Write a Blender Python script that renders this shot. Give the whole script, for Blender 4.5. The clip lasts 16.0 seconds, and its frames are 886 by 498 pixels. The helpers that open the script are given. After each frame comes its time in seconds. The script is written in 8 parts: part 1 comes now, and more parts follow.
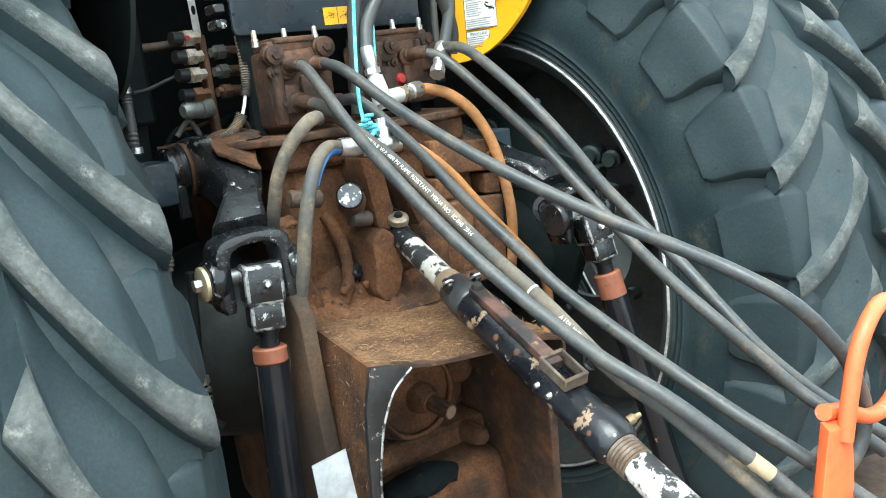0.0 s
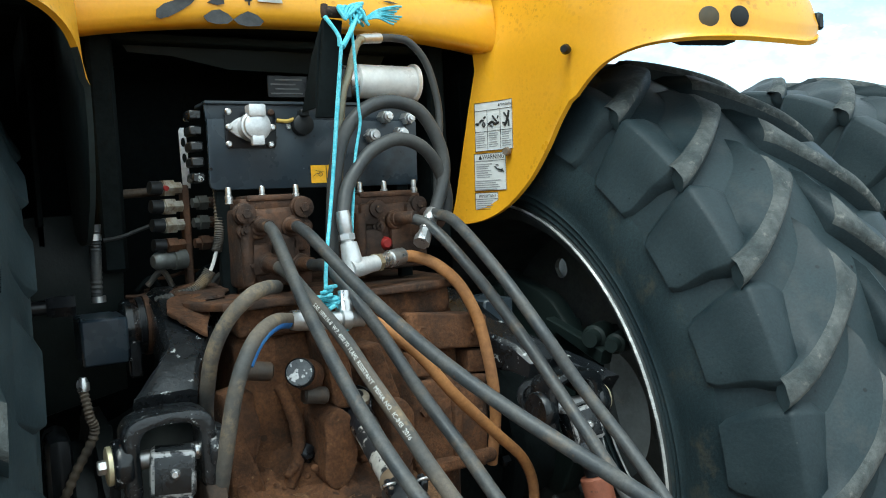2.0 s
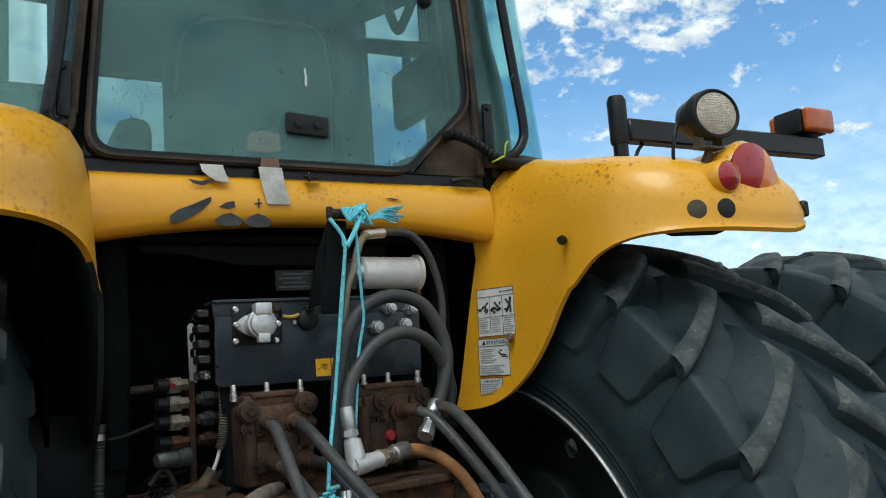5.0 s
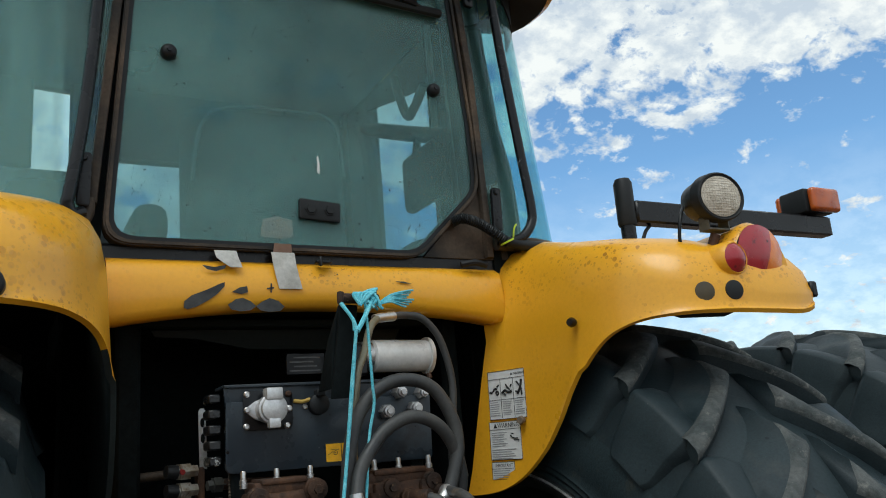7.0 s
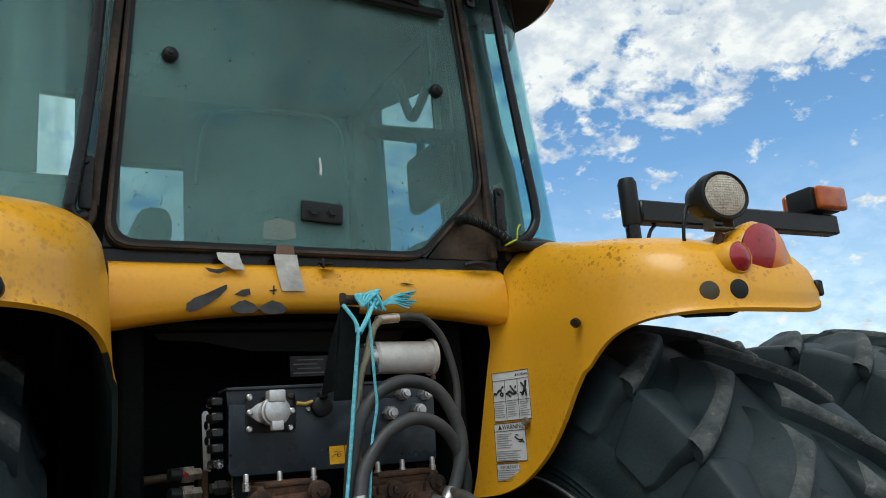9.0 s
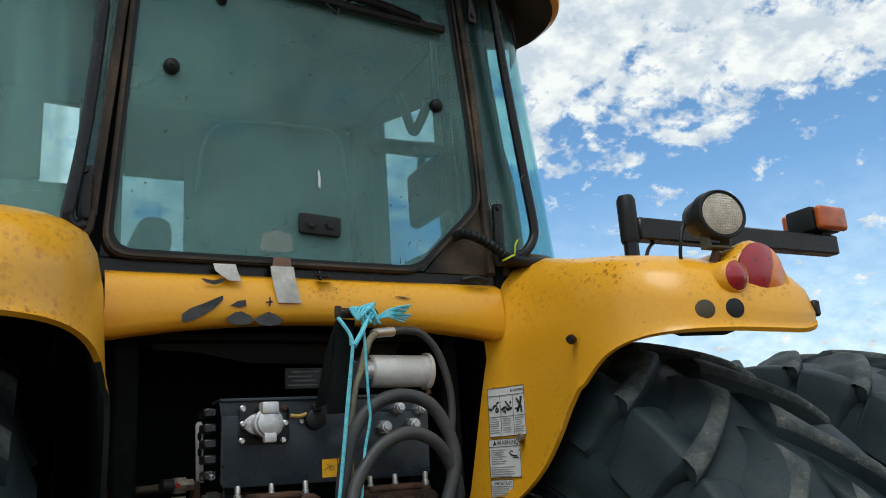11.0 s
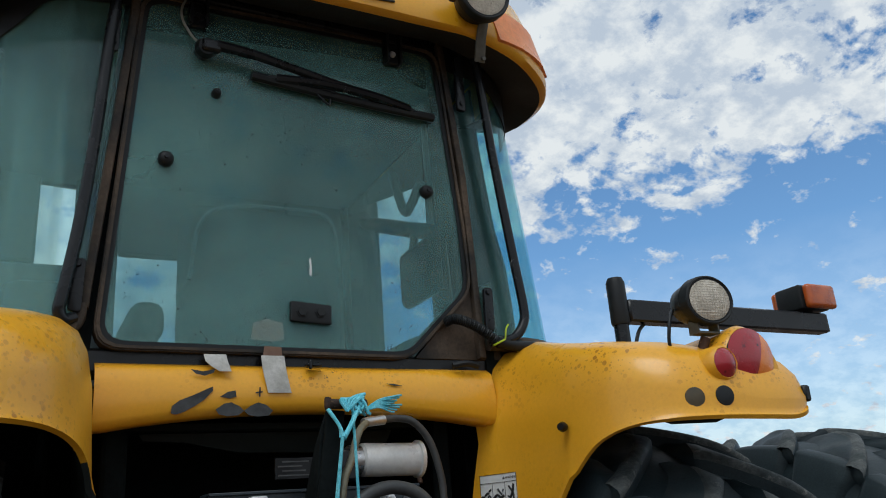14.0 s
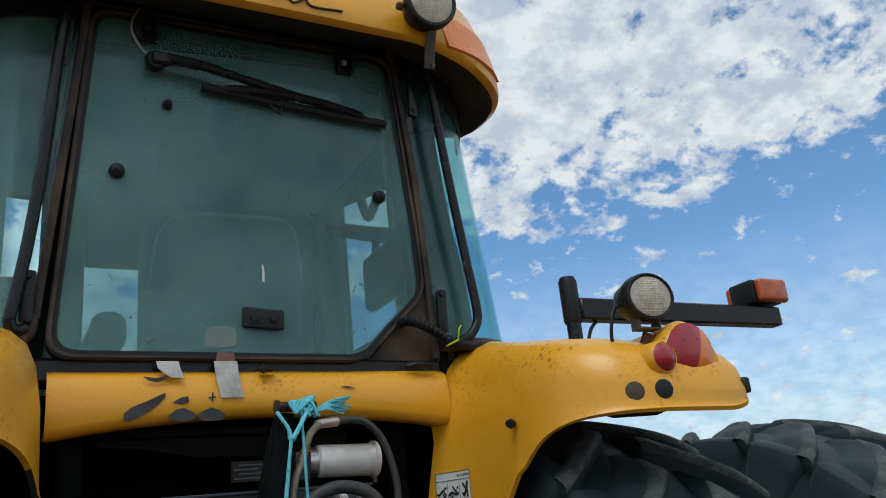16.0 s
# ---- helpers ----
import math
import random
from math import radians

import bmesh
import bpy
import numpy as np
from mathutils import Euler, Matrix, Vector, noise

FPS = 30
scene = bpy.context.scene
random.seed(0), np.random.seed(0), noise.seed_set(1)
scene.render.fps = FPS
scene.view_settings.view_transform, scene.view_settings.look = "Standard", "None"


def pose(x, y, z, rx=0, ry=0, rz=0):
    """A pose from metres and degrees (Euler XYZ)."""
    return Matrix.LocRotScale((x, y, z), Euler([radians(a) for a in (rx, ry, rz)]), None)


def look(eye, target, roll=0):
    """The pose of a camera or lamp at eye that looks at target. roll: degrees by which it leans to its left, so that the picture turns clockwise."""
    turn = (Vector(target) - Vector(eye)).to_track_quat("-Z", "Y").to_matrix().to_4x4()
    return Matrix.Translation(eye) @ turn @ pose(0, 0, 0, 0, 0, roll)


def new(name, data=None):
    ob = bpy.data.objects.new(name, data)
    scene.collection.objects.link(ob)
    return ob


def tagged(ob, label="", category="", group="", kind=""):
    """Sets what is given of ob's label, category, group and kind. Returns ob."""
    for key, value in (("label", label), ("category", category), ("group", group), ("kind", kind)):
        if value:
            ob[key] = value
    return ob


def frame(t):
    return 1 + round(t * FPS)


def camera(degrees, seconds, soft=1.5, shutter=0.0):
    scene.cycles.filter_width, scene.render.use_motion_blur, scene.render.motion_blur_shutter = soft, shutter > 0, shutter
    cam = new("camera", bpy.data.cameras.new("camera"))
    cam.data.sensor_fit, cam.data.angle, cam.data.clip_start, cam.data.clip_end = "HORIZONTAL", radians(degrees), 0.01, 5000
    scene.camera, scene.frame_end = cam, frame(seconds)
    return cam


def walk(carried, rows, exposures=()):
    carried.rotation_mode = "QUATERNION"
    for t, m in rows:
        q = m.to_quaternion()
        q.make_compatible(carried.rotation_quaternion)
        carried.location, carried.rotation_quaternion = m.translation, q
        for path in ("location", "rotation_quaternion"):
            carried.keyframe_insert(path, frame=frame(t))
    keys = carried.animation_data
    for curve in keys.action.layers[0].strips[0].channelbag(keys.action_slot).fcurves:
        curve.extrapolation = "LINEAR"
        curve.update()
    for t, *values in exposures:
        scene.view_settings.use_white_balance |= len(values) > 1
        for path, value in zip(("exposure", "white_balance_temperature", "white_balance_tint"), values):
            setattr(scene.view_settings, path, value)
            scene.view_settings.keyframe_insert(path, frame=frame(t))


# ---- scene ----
cam = camera(56.9, 16.0, soft=1.0)
PATH = [
    (0.0, (-0.881, -1.814, 1.534), (0.228, -0.204, 1.112), -7.3),
    (0.5, (-0.844, -1.811, 1.539), (0.274, -0.181, 1.237), -5.6),
    (0.7, (-0.774, -1.830, 1.527), (0.310, -0.173, 1.247), -4.0),
    (1.0, (-0.642, -1.824, 1.511), (0.348, -0.106, 1.249), -2.8),
    (1.5, (-0.609, -1.82, 1.569), (0.377, -0.095, 1.332), -1.9),
    (2.0, (-0.613, -1.804, 1.612), (0.374, -0.068, 1.491), -3.1),
    (2.5, (-0.619, -1.803, 1.63), (0.368, -0.063, 1.626), -3.7),
    (3.0, (-0.608, -1.805, 1.63), (0.381, -0.068, 1.703), -4.1),
    (3.5, (-0.602, -1.819, 1.637), (0.384, -0.083, 1.752), -4.4),
    (4.0, (-0.596, -1.829, 1.635), (0.386, -0.091, 1.764), -4.5),
    (4.5, (-0.597, -1.829, 1.652), (0.385, -0.093, 1.805), -4.5),
    (5.0, (-0.608, -1.84, 1.675), (0.369, -0.116, 1.942), -4.3),
    (5.2, (-0.609, -1.849, 1.676), (0.363, -0.139, 2.038), -4.5),
    (7.5, (-0.617, -1.862, 1.686), (0.329, -0.16, 2.143), -4.7),
    (8.0, (-0.621, -1.856, 1.68), (0.326, -0.155, 2.14), -4.8),
    (8.5, (-0.612, -1.856, 1.68), (0.328, -0.15, 2.138), -4.7),
    (9.0, (-0.599, -1.861, 1.683), (0.33, -0.151, 2.143), -4.9),
    (11.5, (-0.585, -1.878, 1.684), (0.334, -0.172, 2.18), -3.8),
    (12.0, (-0.594, -1.889, 1.701), (0.327, -0.188, 2.211), -3.9),
    (12.5, (-0.594, -1.899, 1.728), (0.313, -0.223, 2.332), -4.3),
    (13.0, (-0.581, -1.905, 1.728), (0.32, -0.239, 2.37), -4.2),
    (13.5, (-0.581, -1.903, 1.729), (0.336, -0.245, 2.369), -4.5),
    (14.0, (-0.583, -1.905, 1.726), (0.332, -0.247, 2.37), -4.6),
    (14.5, (-0.573, -1.917, 1.72), (0.354, -0.266, 2.363), -4.8),
    (15.0, (-0.579, -1.925, 1.718), (0.388, -0.296, 2.359), -5.3),
    (15.5, (-0.587, -1.929, 1.723), (0.373, -0.296, 2.367), -5.5),
    (15.8, (-0.531, -1.964, 1.718), (0.404, -0.320, 2.367), -6.0),
    (16.0, (-0.52, -1.983, 1.705), (0.419, -0.34, 2.353), -6.2),
]
EXPOSURES = [
    (0.0, 2.48, 6080, -4), (0.5, 2.68, 6020, -4), (1.0, 2.3, 5920, -5), (1.5, 1.93, 5900, -5), (2.0, 1.38, 5880, -6), (2.6, 0.90, 5880, -6), (3.5, 0.66, 6000, -3), (5.0, 0.40, 6130, 0), (8.0, 0.29, 6250, 3), (9.2, 0.28, 6250, 3), (11.5, 0.32, 6260, 3), (12.1, 0.36, 6260, 3), (12.7, 0.22, 6170, 4), (13.2, 0.07, 6070, 5), (16.0, 0.04, 6040, 5),
]
walk(cam, [(t, look(eye, target, roll)) for t, eye, target, roll in PATH], EXPOSURES)


# ---- world and sun ----
SUN_ELEVATION, SUN_TURN = radians(60), radians(222)

world = bpy.data.worlds.new("sky")
scene.world = world
world.use_nodes = True
wn, wl = world.node_tree.nodes, world.node_tree.links
wn.clear()
w_out = wn.new("ShaderNodeOutputWorld")
w_bg = wn.new("ShaderNodeBackground")
w_bg.inputs["Strength"].default_value = 0.12
sky = wn.new("ShaderNodeTexSky")
sky.sky_type = "NISHITA"
sky.sun_disc = False
sky.sun_elevation, sky.sun_rotation = SUN_ELEVATION, SUN_TURN
sky.air_density, sky.dust_density, sky.ozone_density = 1.0, 0.3, 3.0
w_co = wn.new("ShaderNodeTexCoord")
w_sep = wn.new("ShaderNodeSeparateXYZ")
wl.new(w_co.outputs["Generated"], w_sep.inputs[0])
# clouds lie on a flat sheet overhead: the direction is divided by its height
w_up = wn.new("ShaderNodeMath")
w_up.operation = "MAXIMUM"
w_up.inputs[1].default_value = 0.05
wl.new(w_sep.outputs["Z"], w_up.inputs[0])
w_add = wn.new("ShaderNodeMath")
w_add.operation = "ADD"
w_add.inputs[1].default_value = 0.45
wl.new(w_up.outputs[0], w_add.inputs[0])
w_div = wn.new("ShaderNodeVectorMath")
w_div.operation = "DIVIDE"
w_comb = wn.new("ShaderNodeCombineXYZ")
for k in "XYZ":
    wl.new(w_add.outputs[0], w_comb.inputs[k])
wl.new(w_co.outputs["Generated"], w_div.inputs[0])
wl.new(w_comb.outputs[0], w_div.inputs[1])


def sky_noise(scale, detail, rough, offset, distortion=0.0):
    mp = wn.new("ShaderNodeMapping")
    mp.inputs["Location"].default_value = offset
    mp.inputs["Scale"].default_value = (1, 1, 0.02)
    wl.new(w_div.outputs[0], mp.inputs["Vector"])
    n = wn.new("ShaderNodeTexNoise")
    n.inputs["Scale"].default_value = scale
    n.inputs["Detail"].default_value = detail
    n.inputs["Roughness"].default_value = rough
    n.inputs["Distortion"].default_value = distortion
    wl.new(mp.outputs[0], n.inputs["Vector"])
    return n.outputs["Fac"]


def sky_sum(a, b, factor):
    n = wn.new("ShaderNodeMath")
    n.operation = "MULTIPLY_ADD"
    n.inputs[1].default_value = factor
    wl.new(a, n.inputs[0])
    n.inputs[2].default_value = 0.0
    if b is not None:
        wl.new(b, n.inputs[2])
    return n.outputs[0]


# puffs of three sizes; the bank thins out towards the horizon
puffs = sky_sum(sky_noise(1.9, 3, 0.5, (0.35, 0.1, 0)), None, 0.55)
puffs = sky_sum(sky_noise(13.0, 8, 0.6, (2.1, 0.7, 0), 0.25), puffs, 0.95)
puffs = sky_sum(sky_noise(30.0, 6, 0.58, (0.4, 1.7, 0)), puffs, 0.46)
w_dot = wn.new("ShaderNodeVectorMath")
w_dot.operation = "DOT_PRODUCT"
w_dot.inputs[1].default_value = (0.85, 0.55, 0.0)
wl.new(w_div.outputs[0], w_dot.inputs[0])
w_low = wn.new("ShaderNodeMapRange")
w_low.inputs["From Min"].default_value, w_low.inputs["From Max"].default_value = 0.88, 1.24
w_low.inputs["To Min"].default_value, w_low.inputs["To Max"].default_value = 0.10, -0.15
wl.new(w_dot.outputs["Value"], w_low.inputs["Value"])
w_sum = wn.new("ShaderNodeMath")
w_sum.operation = "ADD"
wl.new(puffs, w_sum.inputs[0])
wl.new(w_low.outputs[0], w_sum.inputs[1])
w_ramp = wn.new("ShaderNodeValToRGB")
w_ramp.color_ramp.elements[0].position, w_ramp.color_ramp.elements[0].color = 0.89, (0, 0, 0, 1)
w_ramp.color_ramp.elements[1].position, w_ramp.color_ramp.elements[1].color = 1.19, (1, 1, 1, 1)
wl.new(w_sum.outputs[0], w_ramp.inputs["Fac"])
# pale haze near the horizon
w_haze = wn.new("ShaderNodeMapRange")
w_haze.inputs["From Min"].default_value, w_haze.inputs["From Max"].default_value = 0.0, 0.30
w_haze.inputs["To Min"].default_value, w_haze.inputs["To Max"].default_value = 0.76, 0.0
wl.new(w_sep.outputs["Z"], w_haze.inputs["Value"])
w_max = wn.new("ShaderNodeMath")
w_max.operation = "MAXIMUM"
wl.new(w_ramp.outputs["Color"], w_max.inputs[0])
wl.new(w_haze.outputs[0], w_max.inputs[1])
w_col = wn.new("ShaderNodeMix")
w_col.data_type = "RGBA"
w_shade = wn.new("ShaderNodeMix")
w_shade.data_type = "RGBA"
w_shade.inputs["A"].default_value = (4.2, 4.55, 5.15, 1)
w_shade.inputs["B"].default_value = (6.6, 6.5, 6.4, 1)
w_dense = wn.new("ShaderNodeMapRange")
w_dense.inputs["From Min"].default_value, w_dense.inputs["From Max"].default_value = 0.40, 0.60
wl.new(sky_noise(19.0, 8, 0.62, (2.13, 0.72, 0)), w_dense.inputs["Value"])
wl.new(w_dense.outputs[0], w_shade.inputs["Factor"])
wl.new(w_shade.outputs["Result"], w_col.inputs["B"])
wl.new(w_max.outputs[0], w_col.inputs["Factor"])
w_clear = wn.new("ShaderNodeMix")
w_clear.data_type, w_clear.blend_type = "RGBA", "MULTIPLY"
w_clear.inputs["Factor"].default_value = 1.0
w_clear.inputs["B"].default_value = (0.90, 1.05, 1.11, 1)
wl.new(sky.outputs[0], w_clear.inputs["A"])
wl.new(w_clear.outputs["Result"], w_col.inputs["A"])
wl.new(w_col.outputs["Result"], w_bg.inputs["Color"])
wl.new(w_bg.outputs[0], w_out.inputs[0])

sun = new("sun", bpy.data.lights.new("sun", "SUN"))
sun.data.energy, sun.data.angle, sun.data.color = 1.2, radians(32), (1.0, 0.97, 0.93)
sun.matrix_world = look((0, 0, 30), Vector((0, 0, 30)) - Vector((math.sin(SUN_TURN) * math.cos(SUN_ELEVATION), math.cos(SUN_TURN) * math.cos(SUN_ELEVATION), math.sin(SUN_ELEVATION))))


# ---- materials ----
def material(name, base, second=None, rough=0.6, metal=0.0, scale=6.0, spread=(0.4, 0.65), grain=60.0, grain_amount=0.15,
             bump=0.15, bump_scale=80.0, third=None, third_scale=2.5, third_range=(0.55, 0.62), rough_var=0.15, coat=0.0, specks=()):
    """A surface with a base colour, large patches of a second colour, fine grain, an optional third colour in hard-edged
    patches (chips, dirt splashes), fine relief, and round specks, each as (colour, scale, size, share of the cells, strength), with a sixth entry for dried drops, which lie on
    surfaces that face up."""
    m = bpy.data.materials.new(name)
    m.use_nodes = True
    n, l = m.node_tree.nodes, m.node_tree.links
    b = n["Principled BSDF"]
    co = n.new("ShaderNodeTexCoord")

    def noise_at(s, detail=5, r=0.6):
        t = n.new("ShaderNodeTexNoise")
        t.inputs["Scale"].default_value = s
        t.inputs["Detail"].default_value = detail
        t.inputs["Roughness"].default_value = r
        l.new(co.outputs["Object"], t.inputs["Vector"])
        return t.outputs["Fac"]

    def ramp(src, lo, hi):
        r = n.new("ShaderNodeMapRange")
        r.inputs["From Min"].default_value, r.inputs["From Max"].default_value = lo, hi
        l.new(src, r.inputs["Value"])
        return r.outputs[0]

    def mix(fac, a, c, mode="MIX"):
        x = n.new("ShaderNodeMix")
        x.data_type, x.blend_type = "RGBA", mode
        if isinstance(fac, float):
            x.inputs["Factor"].default_value = fac
        else:
            l.new(fac, x.inputs["Factor"])
        for key, v in (("A", a), ("B", c)):
            if isinstance(v, tuple):
                x.inputs[key].default_value = (*v, 1)
            else:
                l.new(v, x.inputs[key])
        return x.outputs["Result"]

    large = noise_at(scale)
    col = mix(ramp(large, *spread), base, second or base)
    fine = noise_at(grain, 3, 0.7)
    g = n.new("ShaderNodeMapRange")
    g.inputs["From Min"].default_value, g.inputs["From Max"].default_value = 0.3, 0.7
    g.inputs["To Min"].default_value, g.inputs["To Max"].default_value = 1 - grain_amount, 1 + grain_amount
    l.new(fine, g.inputs["Value"])
    col = mix(1.0, col, g.outputs[0], "MULTIPLY")
    if third:
        col = mix(ramp(noise_at(third_scale, 8, 0.7), *third_range), col, third)
    for tint, density, size, share, strength, *upward in specks:
        cell = n.new("ShaderNodeTexVoronoi")
        cell.inputs["Scale"].default_value = density
        l.new(co.outputs["Object"], cell.inputs["Vector"])
        own = n.new("ShaderNodeSeparateColor")
        l.new(cell.outputs["Color"], own.inputs[0])
        big = n.new("ShaderNodeMapRange")
        big.inputs["From Min"].default_value, big.inputs["From Max"].default_value = 1 - share, 1.0
        big.inputs["To Min"].default_value, big.inputs["To Max"].default_value = 0.0, size
        l.new(own.outputs[0], big.inputs["Value"])
        gap = n.new("ShaderNodeMath")
        gap.operation = "SUBTRACT"
        l.new(big.outputs[0], gap.inputs[0])
        l.new(cell.outputs["Distance"], gap.inputs[1])
        f = ramp(gap.outputs[0], 0.0, 0.07)
        g2 = n.new("ShaderNodeMapRange")
        g2.inputs["From Min"].default_value, g2.inputs["From Max"].default_value = 0.44, 0.62
        g2.inputs["To Min"].default_value, g2.inputs["To Max"].default_value = strength * 0.1, strength
        l.new(noise_at(6.0, 2), g2.inputs["Value"])
        amount = n.new("ShaderNodeMath")
        amount.operation = "MULTIPLY"
        l.new(g2.outputs[0], amount.inputs[1])
        l.new(f, amount.inputs[0])
        if upward:
            geo, xyz, rise = n.new("ShaderNodeNewGeometry"), n.new("ShaderNodeSeparateXYZ"), n.new("ShaderNodeMath")
            rise.operation = "MULTIPLY"
            l.new(geo.outputs["Normal"], xyz.inputs[0])
            l.new(ramp(xyz.outputs["Z"], -0.05, 0.45), rise.inputs[0])
            l.new(amount.outputs[0], rise.inputs[1])
            amount = rise
        col = mix(amount.outputs[0], col, tint)
    l.new(col, b.inputs["Base Color"])
    rr = n.new("ShaderNodeMapRange")
    rr.inputs["From Min"].default_value, rr.inputs["From Max"].default_value = 0.3, 0.7
    rr.inputs["To Min"].default_value, rr.inputs["To Max"].default_value = max(0.03, rough - rough_var), min(1.0, rough + rough_var)
    l.new(large, rr.inputs["Value"])
    l.new(rr.outputs[0], b.inputs["Roughness"])
    b.inputs["Metallic"].default_value = metal
    b.inputs["Coat Weight"].default_value = coat
    if bump:
        bp = n.new("ShaderNodeBump")
        bp.inputs["Strength"].default_value = bump
        bp.inputs["Distance"].default_value = 0.004
        l.new(noise_at(bump_scale, 4, 0.65), bp.inputs["Height"])
        l.new(bp.outputs[0], b.inputs["Normal"])
    return m


def glass(name, tint, gloss_rough=0.02, dirt_glare=0.06, streak=1.0):
    """Tinted pane: light passes straight through, the sky mirrors in it by Fresnel, a thin film of dust dulls it. The
    film's pale green also holds painted glare and reflected sky.
    """
    m = bpy.data.materials.new(name)
    m.use_nodes = True
    n, l = m.node_tree.nodes, m.node_tree.links
    n.clear()
    out = n.new("ShaderNodeOutputMaterial")
    tr = n.new("ShaderNodeBsdfTransparent")
    tr.inputs["Color"].default_value = (*tint, 1)
    gl = n.new("ShaderNodeBsdfGlossy")
    gl.inputs["Roughness"].default_value = gloss_rough
    gl.inputs["Color"].default_value = (0.85, 0.95, 0.95, 1)
    lw = n.new("ShaderNodeLayerWeight")
    pw = n.new("ShaderNodeMath")
    pw.operation = "POWER"
    pw.inputs[1].default_value = 5.0
    l.new(lw.outputs["Facing"], pw.inputs[0])
    fr = n.new("ShaderNodeMath")
    fr.operation = "MULTIPLY_ADD"
    fr.inputs[1].default_value, fr.inputs[2].default_value = 0.6, 0.03
    l.new(pw.outputs[0], fr.inputs[0])
    a = n.new("ShaderNodeMixShader")
    l.new(fr.outputs[0], a.inputs[0])
    l.new(tr.outputs[0], a.inputs[1])
    l.new(gl.outputs[0], a.inputs[2])
    df = n.new("ShaderNodeBsdfDiffuse")
    df.inputs["Color"].default_value = (0.215, 0.40, 0.375, 1)
    co = n.new("ShaderNodeTexCoord")
    no = n.new("ShaderNodeTexNoise")
    no.inputs["Scale"].default_value = 3.0
    no.inputs["Detail"].default_value = 7
    mp = n.new("ShaderNodeMapping")
    mp.inputs["Scale"].default_value = (streak, streak, 1.0 if streak == 1.0 else 0.25)
    l.new(co.outputs["Object"], mp.inputs["Vector"])
    l.new(mp.outputs[0], no.inputs["Vector"])
    mr = n.new("ShaderNodeMapRange")
    mr.inputs["From Min"].default_value, mr.inputs["From Max"].default_value = 0.35, 0.75
    mr.inputs["To Min"].default_value, mr.inputs["To Max"].default_value = (dirt_glare * 0.5, dirt_glare * 1.8) if streak == 1.0 else (dirt_glare * 0.15, dirt_glare * 2.4)
    l.new(no.outputs["Fac"], mr.inputs["Value"])
    c = n.new("ShaderNodeMixShader")
    l.new(mr.outputs[0], c.inputs[0])
    l.new(a.outputs[0], c.inputs[1])
    l.new(df.outputs[0], c.inputs[2])
    l.new(c.outputs[0], out.inputs[0])
    return m


YELLOW = material("yellow_paint", (0.80, 0.392, 0.017), (0.75, 0.348, 0.014), 0.36, 0, 2.2, (0.35, 0.7), 120, 0.04, 0.03, 40, (0.70, 0.30, 0.012), 30.0, (0.62, 0.74), coat=0.2,
                  specks=(((0.05, 0.03, 0.01), 30.0, 0.10, 0.10, 0.9), ((0.40, 0.16, 0.008), 75.0, 0.5, 0.8, 1.0, 1), ((0.42, 0.18, 0.010), 150.0, 0.5, 0.7, 0.9, 1), ((0.05, 0.03, 0.01), 60.0, 0.16, 0.16, 0.9, 1)))
TYRE = material("tyre_rubber", (0.0128, 0.0220, 0.0264), (0.0262, 0.0400, 0.0450), 0.55, 0, 6.0, (0.35, 0.7), 200, 0.2, 0.2, 90, (0.055, 0.058, 0.055), 9.0, (0.58, 0.85),
                specks=(((0.002, 0.002, 0.003), 34.0, 0.22, 0.35, 1.0), ((0.20, 0.20, 0.19), 48.0, 0.13, 0.10, 0.8)))
TYRE_SIDE = material("dusty_sidewall", (0.0145, 0.025, 0.0295), (0.028, 0.044, 0.049), 0.5, 0, 5.0, (0.35, 0.7), 200, 0.3, 0.3, 100, (0.075, 0.07, 0.05), 13.0, (0.56, 0.74))
TYRE_WORN = material("tyre_scuffed", (0.070, 0.076, 0.073), (0.036, 0.045, 0.046), 0.8, 0, 12.0, (0.4, 0.62), 90, 0.3, 0.6, 90, (0.19, 0.187, 0.168), 34.0, (0.57, 0.72))
RUBBER = material("black_rubber", (0.012, 0.014, 0.016), (0.02, 0.022, 0.023), 0.5, 0, 8, (0.4, 0.7), 150, 0.1, 0.1)
GASKET = material("weathered_gasket", (0.017, 0.0165, 0.015), (0.115, 0.083, 0.058), 0.6, 0, 6, (0.36, 0.68), 120, 0.25, 0.3, 60)
BLACK_PAINT = material("black_paint", (0.008, 0.009, 0.011), (0.015, 0.017, 0.019), 0.3, 0, 7, (0.4, 0.7), 80, 0.1, 0.1, 40, (0.16, 0.17, 0.17), 26, (0.68, 0.73))
EDGE_WORN = material("worn_bare_edge", (0.03, 0.032, 0.035), (0.3, 0.3, 0.3), 0.35, 0.3, 60, (0.46, 0.52), 80, 0.15, 0.2)
CHIPPED = material("chipped_black_paint", (0.006, 0.0075, 0.009), (0.020, 0.022, 0.025), 0.24, 0, 8, (0.42, 0.75), 80, 0.2, 0.4, 70, (0.38, 0.39, 0.39), 46, (0.625, 0.65),
                   specks=(((0.002, 0.002, 0.003), 75.0, 0.35, 0.4, 1.0), ((0.4, 0.41, 0.42), 130.0, 0.25, 0.15, 0.8)))
PANEL = material("grey_black_panel", (0.019, 0.029, 0.040), (0.042, 0.053, 0.063), 0.3, 0, 5, (0.4, 0.7), 90, 0.08, 0.06, 50, (0.010, 0.012, 0.015), 7, (0.56, 0.66),
                 specks=(((0.003, 0.003, 0.004), 75.0, 0.3, 0.25, 1.0), ((0.2, 0.21, 0.21), 110.0, 0.2, 0.06, 0.7)))
